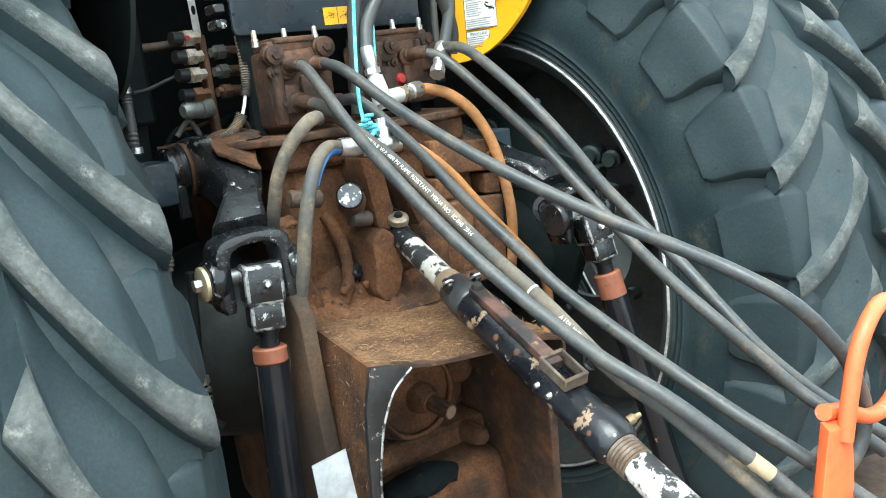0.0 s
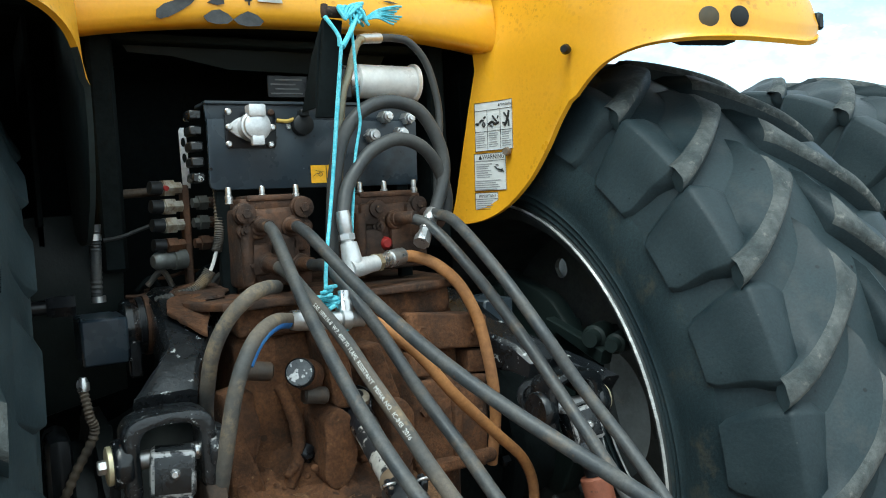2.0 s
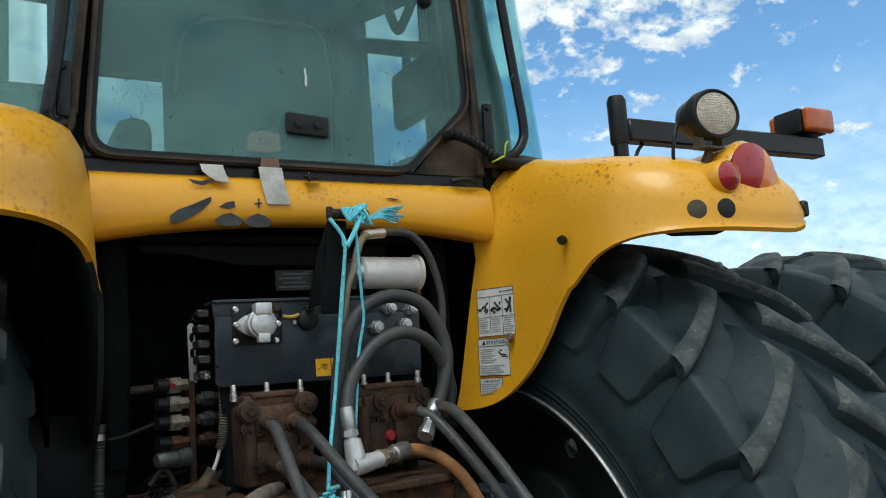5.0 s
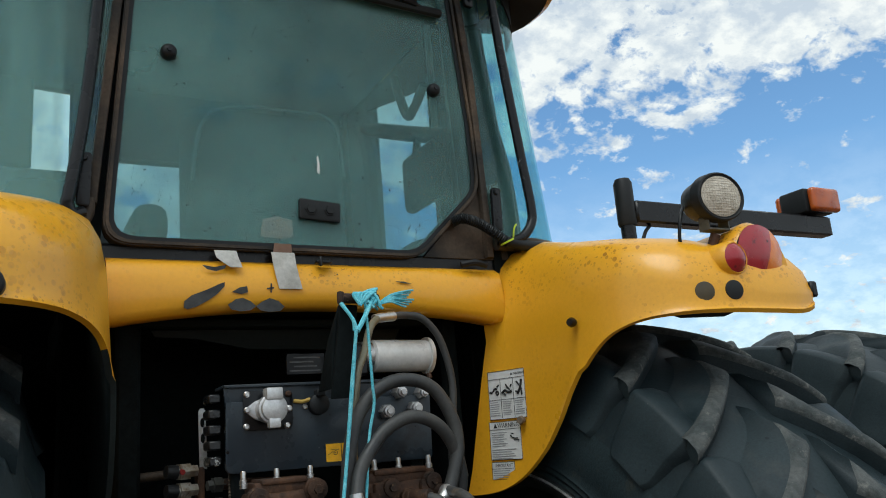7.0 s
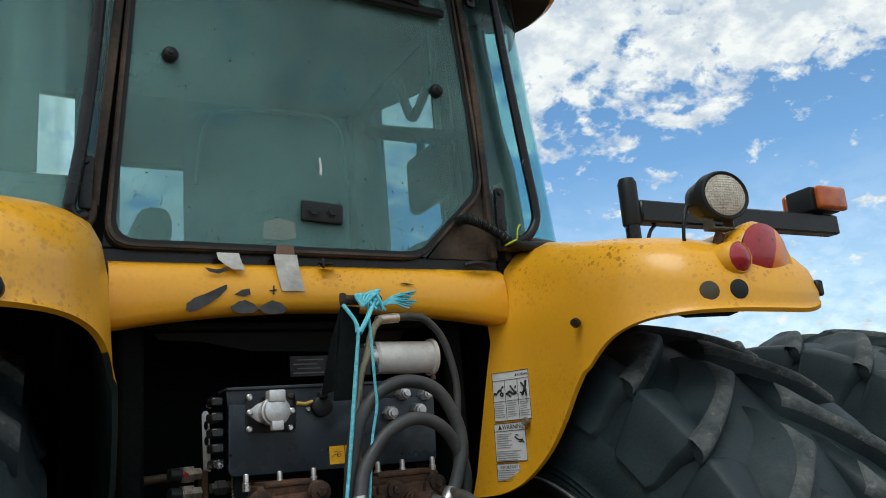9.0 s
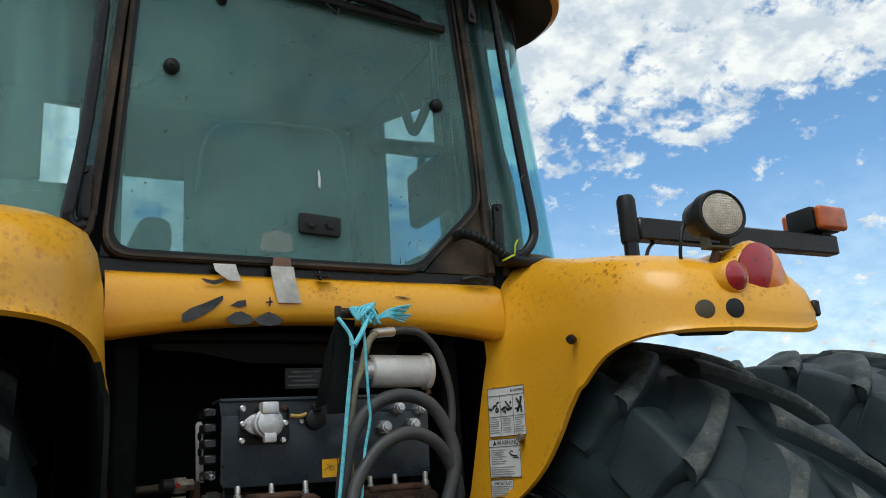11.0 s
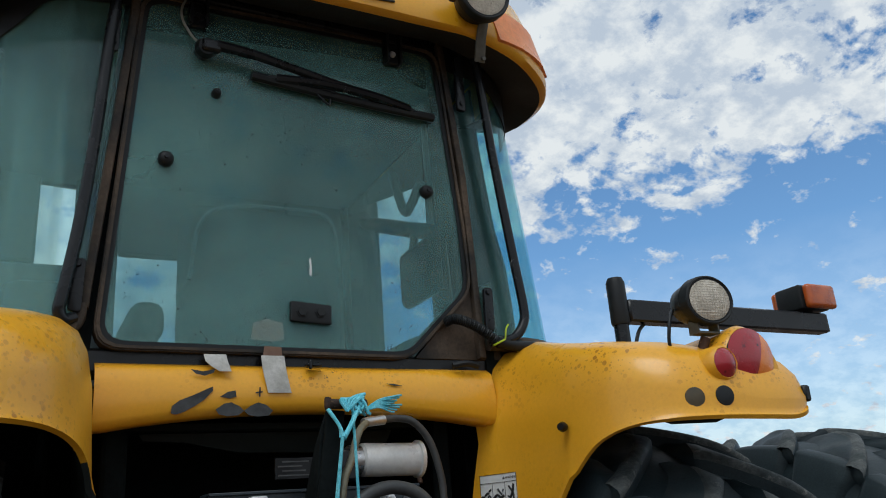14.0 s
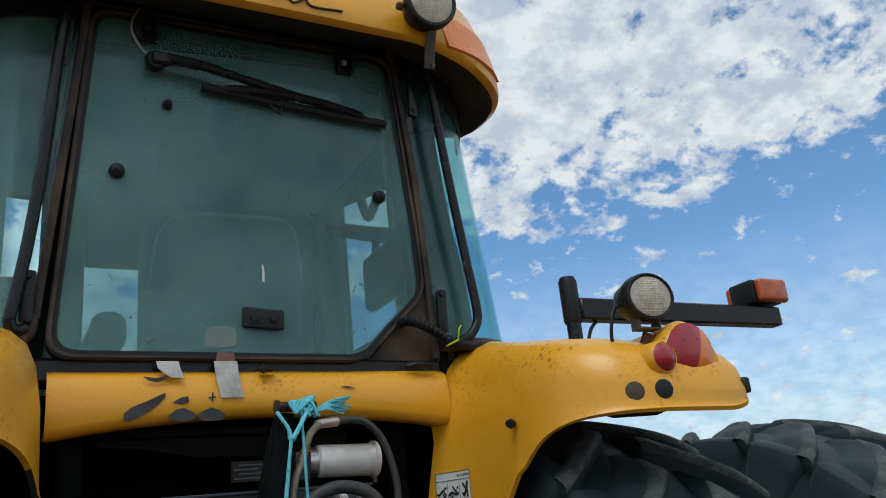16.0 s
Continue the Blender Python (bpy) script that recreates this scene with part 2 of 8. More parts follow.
# for black parts; the underbody's shade is also put into this near-black colour
DARK = material("dark_paint_and_shade", (0.0045, 0.0070, 0.0077), (0.0088, 0.0116, 0.0121), 0.95, 0, 6, (0.4, 0.7), 60, 0.3, 0.4, 30)
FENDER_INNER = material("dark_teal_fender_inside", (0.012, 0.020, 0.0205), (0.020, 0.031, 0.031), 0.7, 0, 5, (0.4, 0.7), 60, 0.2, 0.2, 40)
GREEN_DARK = material("dark_green_steel", (0.007, 0.012, 0.0115), (0.012, 0.018, 0.0165), 0.5, 0, 5)
RUST = material("rusty_dusty_steel", (0.088, 0.037, 0.015), (0.026, 0.014, 0.009), 0.75, 0, 13, (0.36, 0.60), 70, 0.4, 0.6, 55, (0.19, 0.105, 0.048), 24, (0.60, 0.74),
                specks=(((0.012, 0.009, 0.008), 40.0, 0.4, 0.35, 0.9), ((0.24, 0.15, 0.08), 130.0, 0.3, 0.15, 0.8)))
DIRT = material("red_dust_crust", (0.135, 0.055, 0.0195), (0.052, 0.0215, 0.0085), 0.95, 0, 11, (0.36, 0.62), 160, 0.4, 0.6, 110, (0.016, 0.010, 0.007), 8, (0.52, 0.70),
                specks=(((0.20, 0.115, 0.05), 120.0, 0.35, 0.2, 0.8), ((0.02, 0.011, 0.007), 55.0, 0.4, 0.3, 0.8)))
CHAFF = material("chaff_and_dust", (0.155, 0.080, 0.035), (0.085, 0.040, 0.018), 0.95, 0, 14, (0.4, 0.62), 160, 0.5, 0.8, 140, (0.25, 0.155, 0.08), 70, (0.58, 0.68))
STEEL = material("bright_plated_steel", (0.62, 0.62, 0.62), (0.5, 0.5, 0.5), 0.32, 0.9, 20, (0.4, 0.7), 100, 0.1, 0.1)
ALU = material("cast_aluminium", (0.66, 0.67, 0.68), (0.5, 0.51, 0.52), 0.45, 0.55, 20, (0.4, 0.7), 90, 0.15, 0.2)
HOSE = material("grey_rubber_hose", (0.034, 0.038, 0.041), (0.074, 0.071, 0.065), 0.5, 0, 22, (0.42, 0.68), 160, 0.25, 0.2, 90, (0.125, 0.095, 0.066), 14, (0.57, 0.72),
                specks=(((0.15, 0.09, 0.05), 120.0, 0.35, 0.12, 0.7), ((0.01, 0.011, 0.012), 70.0, 0.3, 0.2, 0.8)))
HOSE_DUSTY = material("dusty_rubber_hose", (0.055, 0.055, 0.053), (0.125, 0.102, 0.078), 0.75, 0, 7, (0.42, 0.64), 110, 0.2, 0.2, 90, (0.25, 0.185, 0.11), 12, (0.56, 0.70))
HOSE_ORANGE = material("rust_coated_hose", (0.36, 0.16, 0.05), (0.27, 0.125, 0.05), 0.75, 0, 9, (0.4, 0.65), 90, 0.2, 0.2, 80)
WHITE_PAPER = material("label_white", (0.72, 0.72, 0.7), (0.62, 0.62, 0.6), 0.5, 0, 12, (0.4, 0.7), 90, 0.05, 0.0)
INK = material("label_black_ink", (0.02, 0.02, 0.02), None, 0.5, bump=0.0)
GREY_INK = material("label_grey_ink", (0.3, 0.3, 0.3), None, 0.6, bump=0.0)
RIM_PAINT = material("grey_wheel_paint", (0.055, 0.062, 0.062), (0.035, 0.04, 0.04), 0.5, 0.1, 6, (0.4, 0.65), 70, 0.2, 0.2, 50, (0.11, 0.095, 0.07), 9, (0.6, 0.75))
RIM_BARE = material("worn_rim_edge", (0.6, 0.6, 0.58), (0.3, 0.3, 0.3), 0.4, 0.3, 25, (0.4, 0.65), 70, 0.2, 0.2)
GLASS = glass("tinted_glass", (0.64, 0.81, 0.82), dirt_glare=0.285)
# pale upright streaks in this pane stand in for the sky's reflection
GLASS_SKY_STREAKS = glass("sky_streak_glass", (0.76, 0.93, 0.95), dirt_glare=0.20, streak=4.0)
GLASS_SIDE = glass("tinted_side_glass", (0.74, 0.93, 0.95), dirt_glare=0.10)
GLASS_FRONT = glass("clear_cab_glass", (0.86, 0.93, 0.97), dirt_glare=0.05)
for rough_skin in (DIRT, CHAFF, RUST):
    rough_skin.node_tree.nodes["Bump"].inputs["Distance"].default_value = 0.006
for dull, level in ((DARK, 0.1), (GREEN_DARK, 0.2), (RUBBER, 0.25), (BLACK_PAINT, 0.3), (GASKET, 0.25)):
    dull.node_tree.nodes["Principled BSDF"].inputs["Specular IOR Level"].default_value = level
PALE_LINING = material("pale_cab_panel", (0.42, 0.46, 0.43), (0.3, 0.34, 0.32), 0.8, 0, 4)
CAB_INNER = material("cab_lining", (0.17, 0.18, 0.17), (0.13, 0.14, 0.135), 0.85, 0, 5)


# ---- building helpers ----
def thing(name, label, category, group="", kind="", at=(0, 0, 0)):
    """An Empty that carries the parts of one thing."""
    ob = new(name)
    ob.location = at
    ob.empty_display_size = 0.05
    return tagged(ob, label, category, group, kind)


def finish(name, bm, mat, smooth=40):
    bmesh.ops.recalc_face_normals(bm, faces=bm.faces[:])
    me = bpy.data.meshes.new(name)
    bm.to_mesh(me)
    bm.free()
    for m in (mat if isinstance(mat, (list, tuple)) else [mat]):
        me.materials.append(m)
    if smooth:
        me.shade_smooth()
        me.set_sharp_from_angle(angle=radians(smooth))
    return me


def part(name, bm, mat, parent=None, label="", smooth=40):
    """Links a bmesh as one mesh object under a thing or a part."""
    ob = new(name, finish(name, bm, mat, smooth))
    if parent:
        ob.parent = parent
        ob.matrix_parent_inverse = Matrix.Translation(-parent.location)
    if label:
        ob["label"] = label
    return ob


def box(bm, lo, hi, bevel=0.0, turn=None, segs=1):
    """A box between two corners, with bevelled edges; turn: a matrix about its centre."""
    c = (Vector(lo) + Vector(hi)) / 2
    s = Vector(hi) - Vector(lo)
    m = Matrix.Translation(c) @ (turn.to_4x4() if turn else Matrix()) @ Matrix.Diagonal((*s, 1))
    r = bmesh.ops.create_cube(bm, size=1, matrix=m)
    if bevel:
        edges = list({e for v in r["verts"] for e in v.link_edges})
        bmesh.ops.bevel(bm, geom=edges, offset=bevel, segments=segs, affect="EDGES", profile=0.5, clamp_overlap=True)
    return bm


def frame_of(d):
    return Vector(d).normalized().to_track_quat("Z", "Y").to_matrix()


def spin(bm, a, b, profile, segs=24, caps=True):
    """A turned body along the axis a to b. profile: pairs of (part of the way, radius)."""
    a, b = Vector(a), Vector(b)
    f = frame_of(b - a)
    rings = []
    for u, r in profile:
        c = a.lerp(b, u)
        rings.append([bm.verts.new(c + f @ Vector((r * math.cos(i * math.tau / segs), r * math.sin(i * math.tau / segs), 0))) for i in range(segs)])
    for p, q in zip(rings, rings[1:]):
        for i in range(segs):
            bm.faces.new((p[i], p[(i + 1) % segs], q[(i + 1) % segs], q[i]))
    if caps:
        bm.faces.new(rings[0][::-1])
        bm.faces.new(rings[-1])
    return bm


def rod(bm, a, b, r, r2=None, segs=20, bevel=0.0):
    a, b = Vector(a), Vector(b)
    r2 = r if r2 is None else r2
    k = min(0.4, bevel / max(1e-6, (b - a).length))
    pr = [(0, r - bevel), (k, r), (1 - k, r2), (1, r2 - bevel)] if bevel else [(0, r), (1, r2)]
    return spin(bm, a, b, pr, segs)


def hexnut(bm, a, b, r):
    return spin(bm, a, b, [(0, r), (0.85, r), (1, r * 0.86)], 6)


def spline(points, n=8):
    """Catmull-Rom curve through the points."""
    p = [Vector(q) for q in points]
    p = [p[0] * 2 - p[1]] + p + [p[-1] * 2 - p[-2]]
    out = []
    for i in range(1, len(p) - 2):
        for k in range(n):
            t = k / n
            a, b, c, d = p[i - 1:i + 3]
            out.append(0.5 * (2 * b + (c - a) * t + (2 * a - 5 * b + 4 * c - d) * t * t + (3 * b - a - 3 * c + d) * t ** 3))
    out.append(p[-2])
    return out


def tube(bm, points, r, segs=14, n=8, caps=True, smooth=True, wob=0.0):
    """A round tube along a smooth curve. r: a number or a function of the part of the way."""
    path = spline(points, n) if smooth else [Vector(q) for q in points]
    up = None
    rings = []
    for i, c in enumerate(path):
        d = (path[min(i + 1, len(path) - 1)] - path[max(i - 1, 0)]).normalized()
        if up is None:
            up = d.orthogonal().normalized()
        up = (up - d * up.dot(d)).normalized()
        side = d.cross(up)
        rad = r(i / (len(path) - 1)) if callable(r) else r
        if wob:
            rad *= 1 + wob * noise.noise(c * 40)
        rings.append([bm.verts.new(c + rad * (math.cos(k * math.tau / segs) * up + math.sin(k * math.tau / segs) * side)) for k in range(segs)])
    for p, q in zip(rings, rings[1:]):
        for k in range(segs):
            bm.faces.new((p[k], p[(k + 1) % segs], q[(k + 1) % segs], q[k]))
    if caps:
        bm.faces.new(rings[0][::-1])
        bm.faces.new(rings[-1])
    return bm


def slab(bm, outline, push, bevel=0.0):
    """A plate: a flat outline pushed by a vector, with its rims bevelled."""
    vs = [bm.verts.new(p) for p in outline]
    f = bm.faces.new(vs)
    r = bmesh.ops.extrude_face_region(bm, geom=[f])
    top = [v for v in r["geom"] if isinstance(v, bmesh.types.BMVert)]
    bmesh.ops.translate(bm, verts=top, vec=Vector(push))
    if bevel:
        rim = set()
        for g in ([f] + [x for x in r["geom"] if isinstance(x, bmesh.types.BMFace)]):
            rim |= set(g.edges)
        bmesh.ops.bevel(bm, geom=list(rim), offset=bevel, segments=2, affect="EDGES", profile=0.5, clamp_overlap=True)
    return bm


def sheet(bm, grid, thick=0.0):
    """A surface over rows of points; thick: it gets a second skin, pushed along the normals."""
    vs = [[bm.verts.new(p) for p in row] for row in grid]
    faces = []
    for a, b in zip(vs, vs[1:]):
        for i in range(len(a) - 1):
            try:
                faces.append(bm.faces.new((a[i], a[i + 1], b[i + 1], b[i])))
            except ValueError:
                pass
    if thick:
        bmesh.ops.recalc_face_normals(bm, faces=faces)
        bmesh.ops.solidify(bm, geom=faces, thickness=thick)
    return bm


def round_outline(pts, r, n=5):
    """Rounds the corners of a closed outline of 2D points; r: one radius or one for each corner."""
    out = []
    for i, p in enumerate(pts):
        rad = r[i] if isinstance(r, (list, tuple)) else r
        p, a, b = Vector(p), Vector(pts[i - 1]), Vector(pts[(i + 1) % len(pts)])
        u, v = (a - p).normalized(), (b - p).normalized()
        k = min(rad, (a - p).length * 0.45, (b - p).length * 0.45)
        s, e = p + u * k, p + v * k
        for j in range(n + 1):
            t = j / n
            out.append(tuple((1 - t) ** 2 * s + 2 * t * (1 - t) * p + t * t * e))
    return out


def ring_frame(bm, outer, inner, y0, y1):
    """A frame between two outlines of as many points, (x, z) pairs, from y0 to y1."""
    loops = [[bm.verts.new((x, y, z)) for x, z in o] for o, y in ((outer, y0), (outer, y1), (inner, y1), (inner, y0))]
    k = len(outer)
    for a, b in zip(loops, loops[1:] + loops[:1]):
        for i in range(k):
            bm.faces.new((a[i], a[(i + 1) % k], b[(i + 1) % k], b[i]))
    return bm
for rubbery, level in ((TYRE, 0.28), (TYRE_SIDE, 0.3), (PANEL, 0.35)):
    rubbery.node_tree.nodes["Principled BSDF"].inputs["Specular IOR Level"].default_value = level
DISC_PAINT = material("dusty_disc_paint", (0.10, 0.105, 0.098), (0.065, 0.07, 0.066), 0.55, 0.1, 6, (0.4, 0.65), 70, 0.2, 0.2, 50, (0.15, 0.13, 0.095), 9, (0.58, 0.75))


# ---- ground ----
GROUND = material("dry_earth", (0.13, 0.08, 0.05), (0.09, 0.055, 0.035), 0.95, 0, 1.5, (0.4, 0.65), 30, 0.3, 0.8, 20, (0.16, 0.12, 0.07), 4, (0.55, 0.7))
bm = bmesh.new()
bmesh.ops.create_grid(bm, x_segments=60, y_segments=60, size=30)
for v in bm.verts:
    v.co.z = 0.02 * noise.noise(v.co * 0.7) - 0.03
tagged(part("ground", bm, GROUND), "dry reddish earth of the yard under the tractor", "ground", kind="structure")
bm = bmesh.new()
for x0, x1, y0, y1 in ((-2500, 2500, 30, 2500), (-2500, 2500, -2500, -30), (-2500, -30, -30, 30), (30, 2500, -30, 30)):
    bm.faces.new([bm.verts.new(p) for p in ((x0, y0, -0.03), (x1, y0, -0.03), (x1, y1, -0.03), (x0, y1, -0.03))])
tagged(part("far_ground", bm, GROUND, smooth=0), "flat dry land that reaches the horizon", "ground", kind="structure")


# ---- wheels ----
AXLE_Z, TYRE_R, CARCASS_R, RIM_R = 0.98, 0.985, 0.945, 0.604


def carcass_radius(u):
    """Radius of the tread's ground at a place across it, u from -1 to 1."""
    return CARCASS_R - 0.035 * abs(u) ** 2.5


def tyre_carcass(x0, zc):
    bm = bmesh.new()
    prof = [(-0.225, RIM_R + 0.004), (-0.25, 0.624), (-0.263, 0.628), (-0.259, 0.634), (-0.261, 0.640), (-0.268, 0.645), (-0.265, 0.651), (-0.266, 0.656), (-0.272, 0.661), (-0.269, 0.667), (-0.273, 0.69), (-0.275, 0.74), (-0.268, 0.79), (-0.252, 0.835), (-0.238, 0.88)]
    prof += [(u * 0.23, carcass_radius(u)) for u in (-0.95, -0.7, -0.35, 0, 0.35, 0.7, 0.95)]
    prof += [(-x, r) for x, r in reversed(prof[:15])]
    prof += [(0.2, RIM_R - 0.02), (-0.2, RIM_R - 0.02)]
    segs = 120
    rings = []
    for x, r in prof:
        rings.append([bm.verts.new((x0 + x, r * math.cos(i * math.tau / segs), zc + r * math.sin(i * math.tau / segs))) for i in range(segs)])
    for j, (p, q) in enumerate(zip(rings, rings[1:] + rings[:1])):
        for i in range(segs):
            f = bm.faces.new((p[i], p[(i + 1) % segs], q[(i + 1) % segs], q[i]))
            f.material_index = 0 if 12 <= j <= 23 else 1
    return bm


def tyre_lug(side, swing, bend, reach):
    """One bar of the tread at angle 0, from the nose at the tread's middle to the shoulder; side -1 or 1 across the tyre.
    Angles grow upwards along the rear of the tyre. The bar's flat top is worn; its upper flank runs out in a long fillet,
    and at the shoulder a flat plate lies above the bar's end and runs down the shoulder on to the sidewall in two facets.
    swing: the angle by which the bar falls from nose to end; bend: how much of that lies near the nose; reach: how far out it ends."""
    bm = bmesh.new()
    n = 14
    rings = []
    for i in range(n):
        t = i / (n - 1)
        x = 0.018 + (reach - 0.018) * t
        edge = -swing * (1 - (1 - t) ** bend)
        width = 0.030 + 0.012 * t ** 4 + 0.030 * max(0, 1 - t / 0.45) ** 1.5
        u = x / 0.23
        base = carcass_radius(min(1.0, u)) - 0.014
        top = TYRE_R - 0.026 * u ** 2.4 - 0.012 * max(0, (t - 0.72) / 0.28) ** 1.4
        slant = 0.034 * max(0, 1 - t / 0.4) ** 2
        nose = 0.004 * max(0, 1 - t / 0.08)
        pts = []
        k = 1.5 if reach < 0.25 else 1.0
        for j, (r, a, v) in enumerate(((base, edge - 0.020, 0), (top - 0.016, edge - 0.009, 0), (top - 0.005, edge - 0.003, 0), (top, edge + 0.007, 0.1), (top, edge + width - 0.005, 0.9), (top - 0.002, edge + width, 1),
                        (top - 0.006, edge + width + 0.010 * k, 1), (top - 0.013, edge + width + 0.034 * k, 1), (top - 0.021, edge + width + 0.072 * k, 1), (base - 0.001, edge + width + 0.145 * k, 1))):
            xx = x + slant * v - (0.045 * max(0, (t - 0.62) / 0.38) if j > 6 else 0)
            if r < top - 0.03:
                xx = min(xx, 0.236)
            pts.append(bm.verts.new((side * xx, -(r - nose) * math.cos(a), (r - nose) * math.sin(a))))
        rings.append(pts)
    for j, (p, q) in enumerate(zip(rings, rings[1:])):
        for i in range(9):
            f = bm.faces.new((p[i], p[i + 1], q[i + 1], q[i]))
            f.material_index = 1 if i in (1, 2, 3, 4, 5) else 0
    bm.faces.new(rings[0])
    bm.faces.new(rings[-1])
    # shoulder plate: lies on the tread's edge, then falls in two flat facets to the sidewall
    low = -swing + 0.058
    rings = []
    for x, r0, a0, a1 in ((0.150, 0.926, low + 0.060, low + 0.150), (0.205, 0.938, low + 0.010, low + 0.165), (0.246, 0.934, low - 0.012, low + 0.172), (0.254, 0.926, low - 0.014, low + 0.173), (0.262, 0.872, low, low + 0.172), (0.264, 0.866, low, low + 0.172),
                          (0.273, 0.812, low + 0.004, low + 0.165), (0.276, 0.806, low + 0.006, low + 0.163), (0.281, 0.790, low + 0.018, low + 0.150), (0.262, 0.782, low + 0.020, low + 0.148)):
        ring = []
        for k, v in enumerate((-0.10, 0.0, 0.03, 0.3, 0.6, 0.95, 1.0, 1.12)):
            a = a0 + (a1 - a0) * v
            sink = 0.022 if k in (0, 7) else (0.0012 if k in (1, 6) else 0.0)
            sink += 0.012 if reach < 0.25 and r0 > 0.92 else 0.0
            pull = (0.258 - reach) * min(1, max(0, (r0 - 0.79) / 0.08))
            ring.append(bm.verts.new((side * (x - sink - pull), -(r0 - sink * 0.8) * math.cos(a), (r0 - sink * 0.8) * math.sin(a))))
        rings.append(ring)
    for p, q in zip(rings, rings[1:]):
        for i in range(7):
            bm.faces.new((p[i], p[i + 1], q[i + 1], q[i]))
    bm.faces.new(rings[0])
    bm.faces.new(rings[-1])
    bmesh.ops.recalc_face_normals(bm, faces=bm.faces[:])
    return bm


LUG_MESH = {(k, s): finish("lug", tyre_lug(s, *shape), [TYRE, TYRE_WORN], soft) for k, shape, soft in (("deep", (0.2007, 1.15, 0.258), 62), ("worn", (0.333, 1.35, 0.234), 50)) for s in (-1, 1)}


def rim(x0, zc):
    """A dished steel rim with rolled flanges."""
    bm = bmesh.new()
    prof = [(0.259, 0.612), (0.263, 0.620), (0.255, 0.624), (0.249, 0.616), (0.236, 0.59), (0.17, 0.575), (0.14, 0.55), (-0.14, 0.55), (-0.17, 0.575), (-0.236, 0.59), (-0.249, 0.616), (-0.255, 0.624), (-0.263, 0.620), (-0.259, 0.612)]
    segs = 96
    rings = [[bm.verts.new((x0 + x, r * math.cos(i * math.tau / segs), zc + r * math.sin(i * math.tau / segs))) for i in range(segs)] for x, r in prof]
    back = [[bm.verts.new((x0 + x, (r - 0.012) * math.cos(i * math.tau / segs), zc + (r - 0.012) * math.sin(i * math.tau / segs))) for i in range(segs)] for x, r in prof]
    for a, b in ((rings, 0), (back, 0)):
        for p, q in zip(a, a[1:]):
            for i in range(segs):
                bm.faces.new((p[i], p[(i + 1) % segs], q[(i + 1) % segs], q[i]))
    for k in (0, -1):
        for i in range(segs):
            bm.faces.new((rings[k][i], rings[k][(i + 1) % segs], back[k][(i + 1) % segs], back[k][i]))
    return bm


def wheel(x0, phase, label, inward, lean=0.0, zc=AXLE_Z, lugs=26, wear="deep"):
    w = thing("rear_wheel", label, "wheel", "rear wheels of the tractor", at=(x0, 0, zc))
    ty = part("tyre", tyre_carcass(x0, zc), [TYRE, TYRE_SIDE], w, "black rubber tyre with deep chevron tread")
    for s in (-1, 1):
        for k in range(lugs):
            a = math.radians(phase + k * 360 / lugs + (7.8 if s * inward < 0 else 0))
            ob = new("lug", LUG_MESH[wear, s])
            ob.parent = ty
            ob.matrix_parent_inverse = Matrix()
            ob.matrix_basis = Matrix.Translation((x0, 0, zc)) @ Matrix.Rotation(-a, 4, "X")
    ob = part("rim", rim(x0, zc), RIM_PAINT, w, "grey painted steel rim")
    bm = bmesh.new()
    s = inward
    for x, r1, r2 in ((0.265, 0.610, 0.620),):
        segs = 96
        rr = [[bm.verts.new((x0 + s * (x + d), r * math.cos(i * math.tau / segs), zc + r * math.sin(i * math.tau / segs))) for i in range(segs)] for r, d in ((r1, -0.006), (r1 + 0.004, 0.002), (r2 - 0.004, 0.002), (r2, -0.006))]
        for p, q in zip(rr, rr[1:]):
            for i in range(segs):
                bm.faces.new((p[i], p[(i + 1) % segs], q[(i + 1) % segs], q[i]))
    part("rim_edge", bm, RIM_BARE, ob, "worn bare rim edge")
    # wheel disc with round holes near its rim
    bm = bmesh.new()
    segs, holes = 96, 12
    xd = x0 - inward * 0.09
    hole_r = 0.03
    zones = [(0.2, 0.0), (0.3, -0.02), (0.37, -0.02)]
    turn = radians(-9)
    rings = [[bm.verts.new((xd + inward * d, r * math.cos(turn + i * math.tau / segs), zc + r * math.sin(turn + i * math.tau / segs))) for i in range(segs)] for r, d in zones + [(0.395, -0.02)]]
    for r in (0.49, 0.552):
        rings.append([bm.verts.new((xd - inward * 0.02, r * math.cos(turn + i * math.tau / segs), zc + r * math.sin(turn + i * math.tau / segs))) for i in range(segs)])
    for j, (p, q) in enumerate(zip(rings, rings[1:])):
        for i in range(segs):
            if j == 3 and i % 8 in (3, 4):
                continue
            bm.faces.new((p[i], p[(i + 1) % segs], q[(i + 1) % segs], q[i]))
    for k in range(holes):
        i0 = k * 8 + 3
        corner = [rings[3][i0], rings[3][i0 + 1], rings[3][(i0 + 2) % segs], rings[4][(i0 + 2) % segs], rings[4][i0 + 1], rings[4][i0]]
        c = sum((v.co for v in corner), Vector()) / 6
        m = 18
        # a round hole inside the six-sided gap
        loop = []
        for a in range(m):
            t = a * math.tau / m
            loop.append(bm.verts.new((c.x, c.y + hole_r * math.cos(t), c.z + hole_r * math.sin(t))))
        e1 = [bm.edges.get((corner[i], corner[(i + 1) % 6])) or bm.edges.new((corner[i], corner[(i + 1) % 6])) for i in range(6)]
        e2 = [bm.edges.new((loop[i], loop[(i + 1) % m])) for i in range(m)]
        bmesh.ops.triangle_fill(bm, edges=e1 + e2, use_beauty=True, use_dissolve=False)
        gone = [f for f in bm.faces if all(v in loop for v in f.verts)]
        bmesh.ops.delete(bm, geom=gone, context="FACES_ONLY")
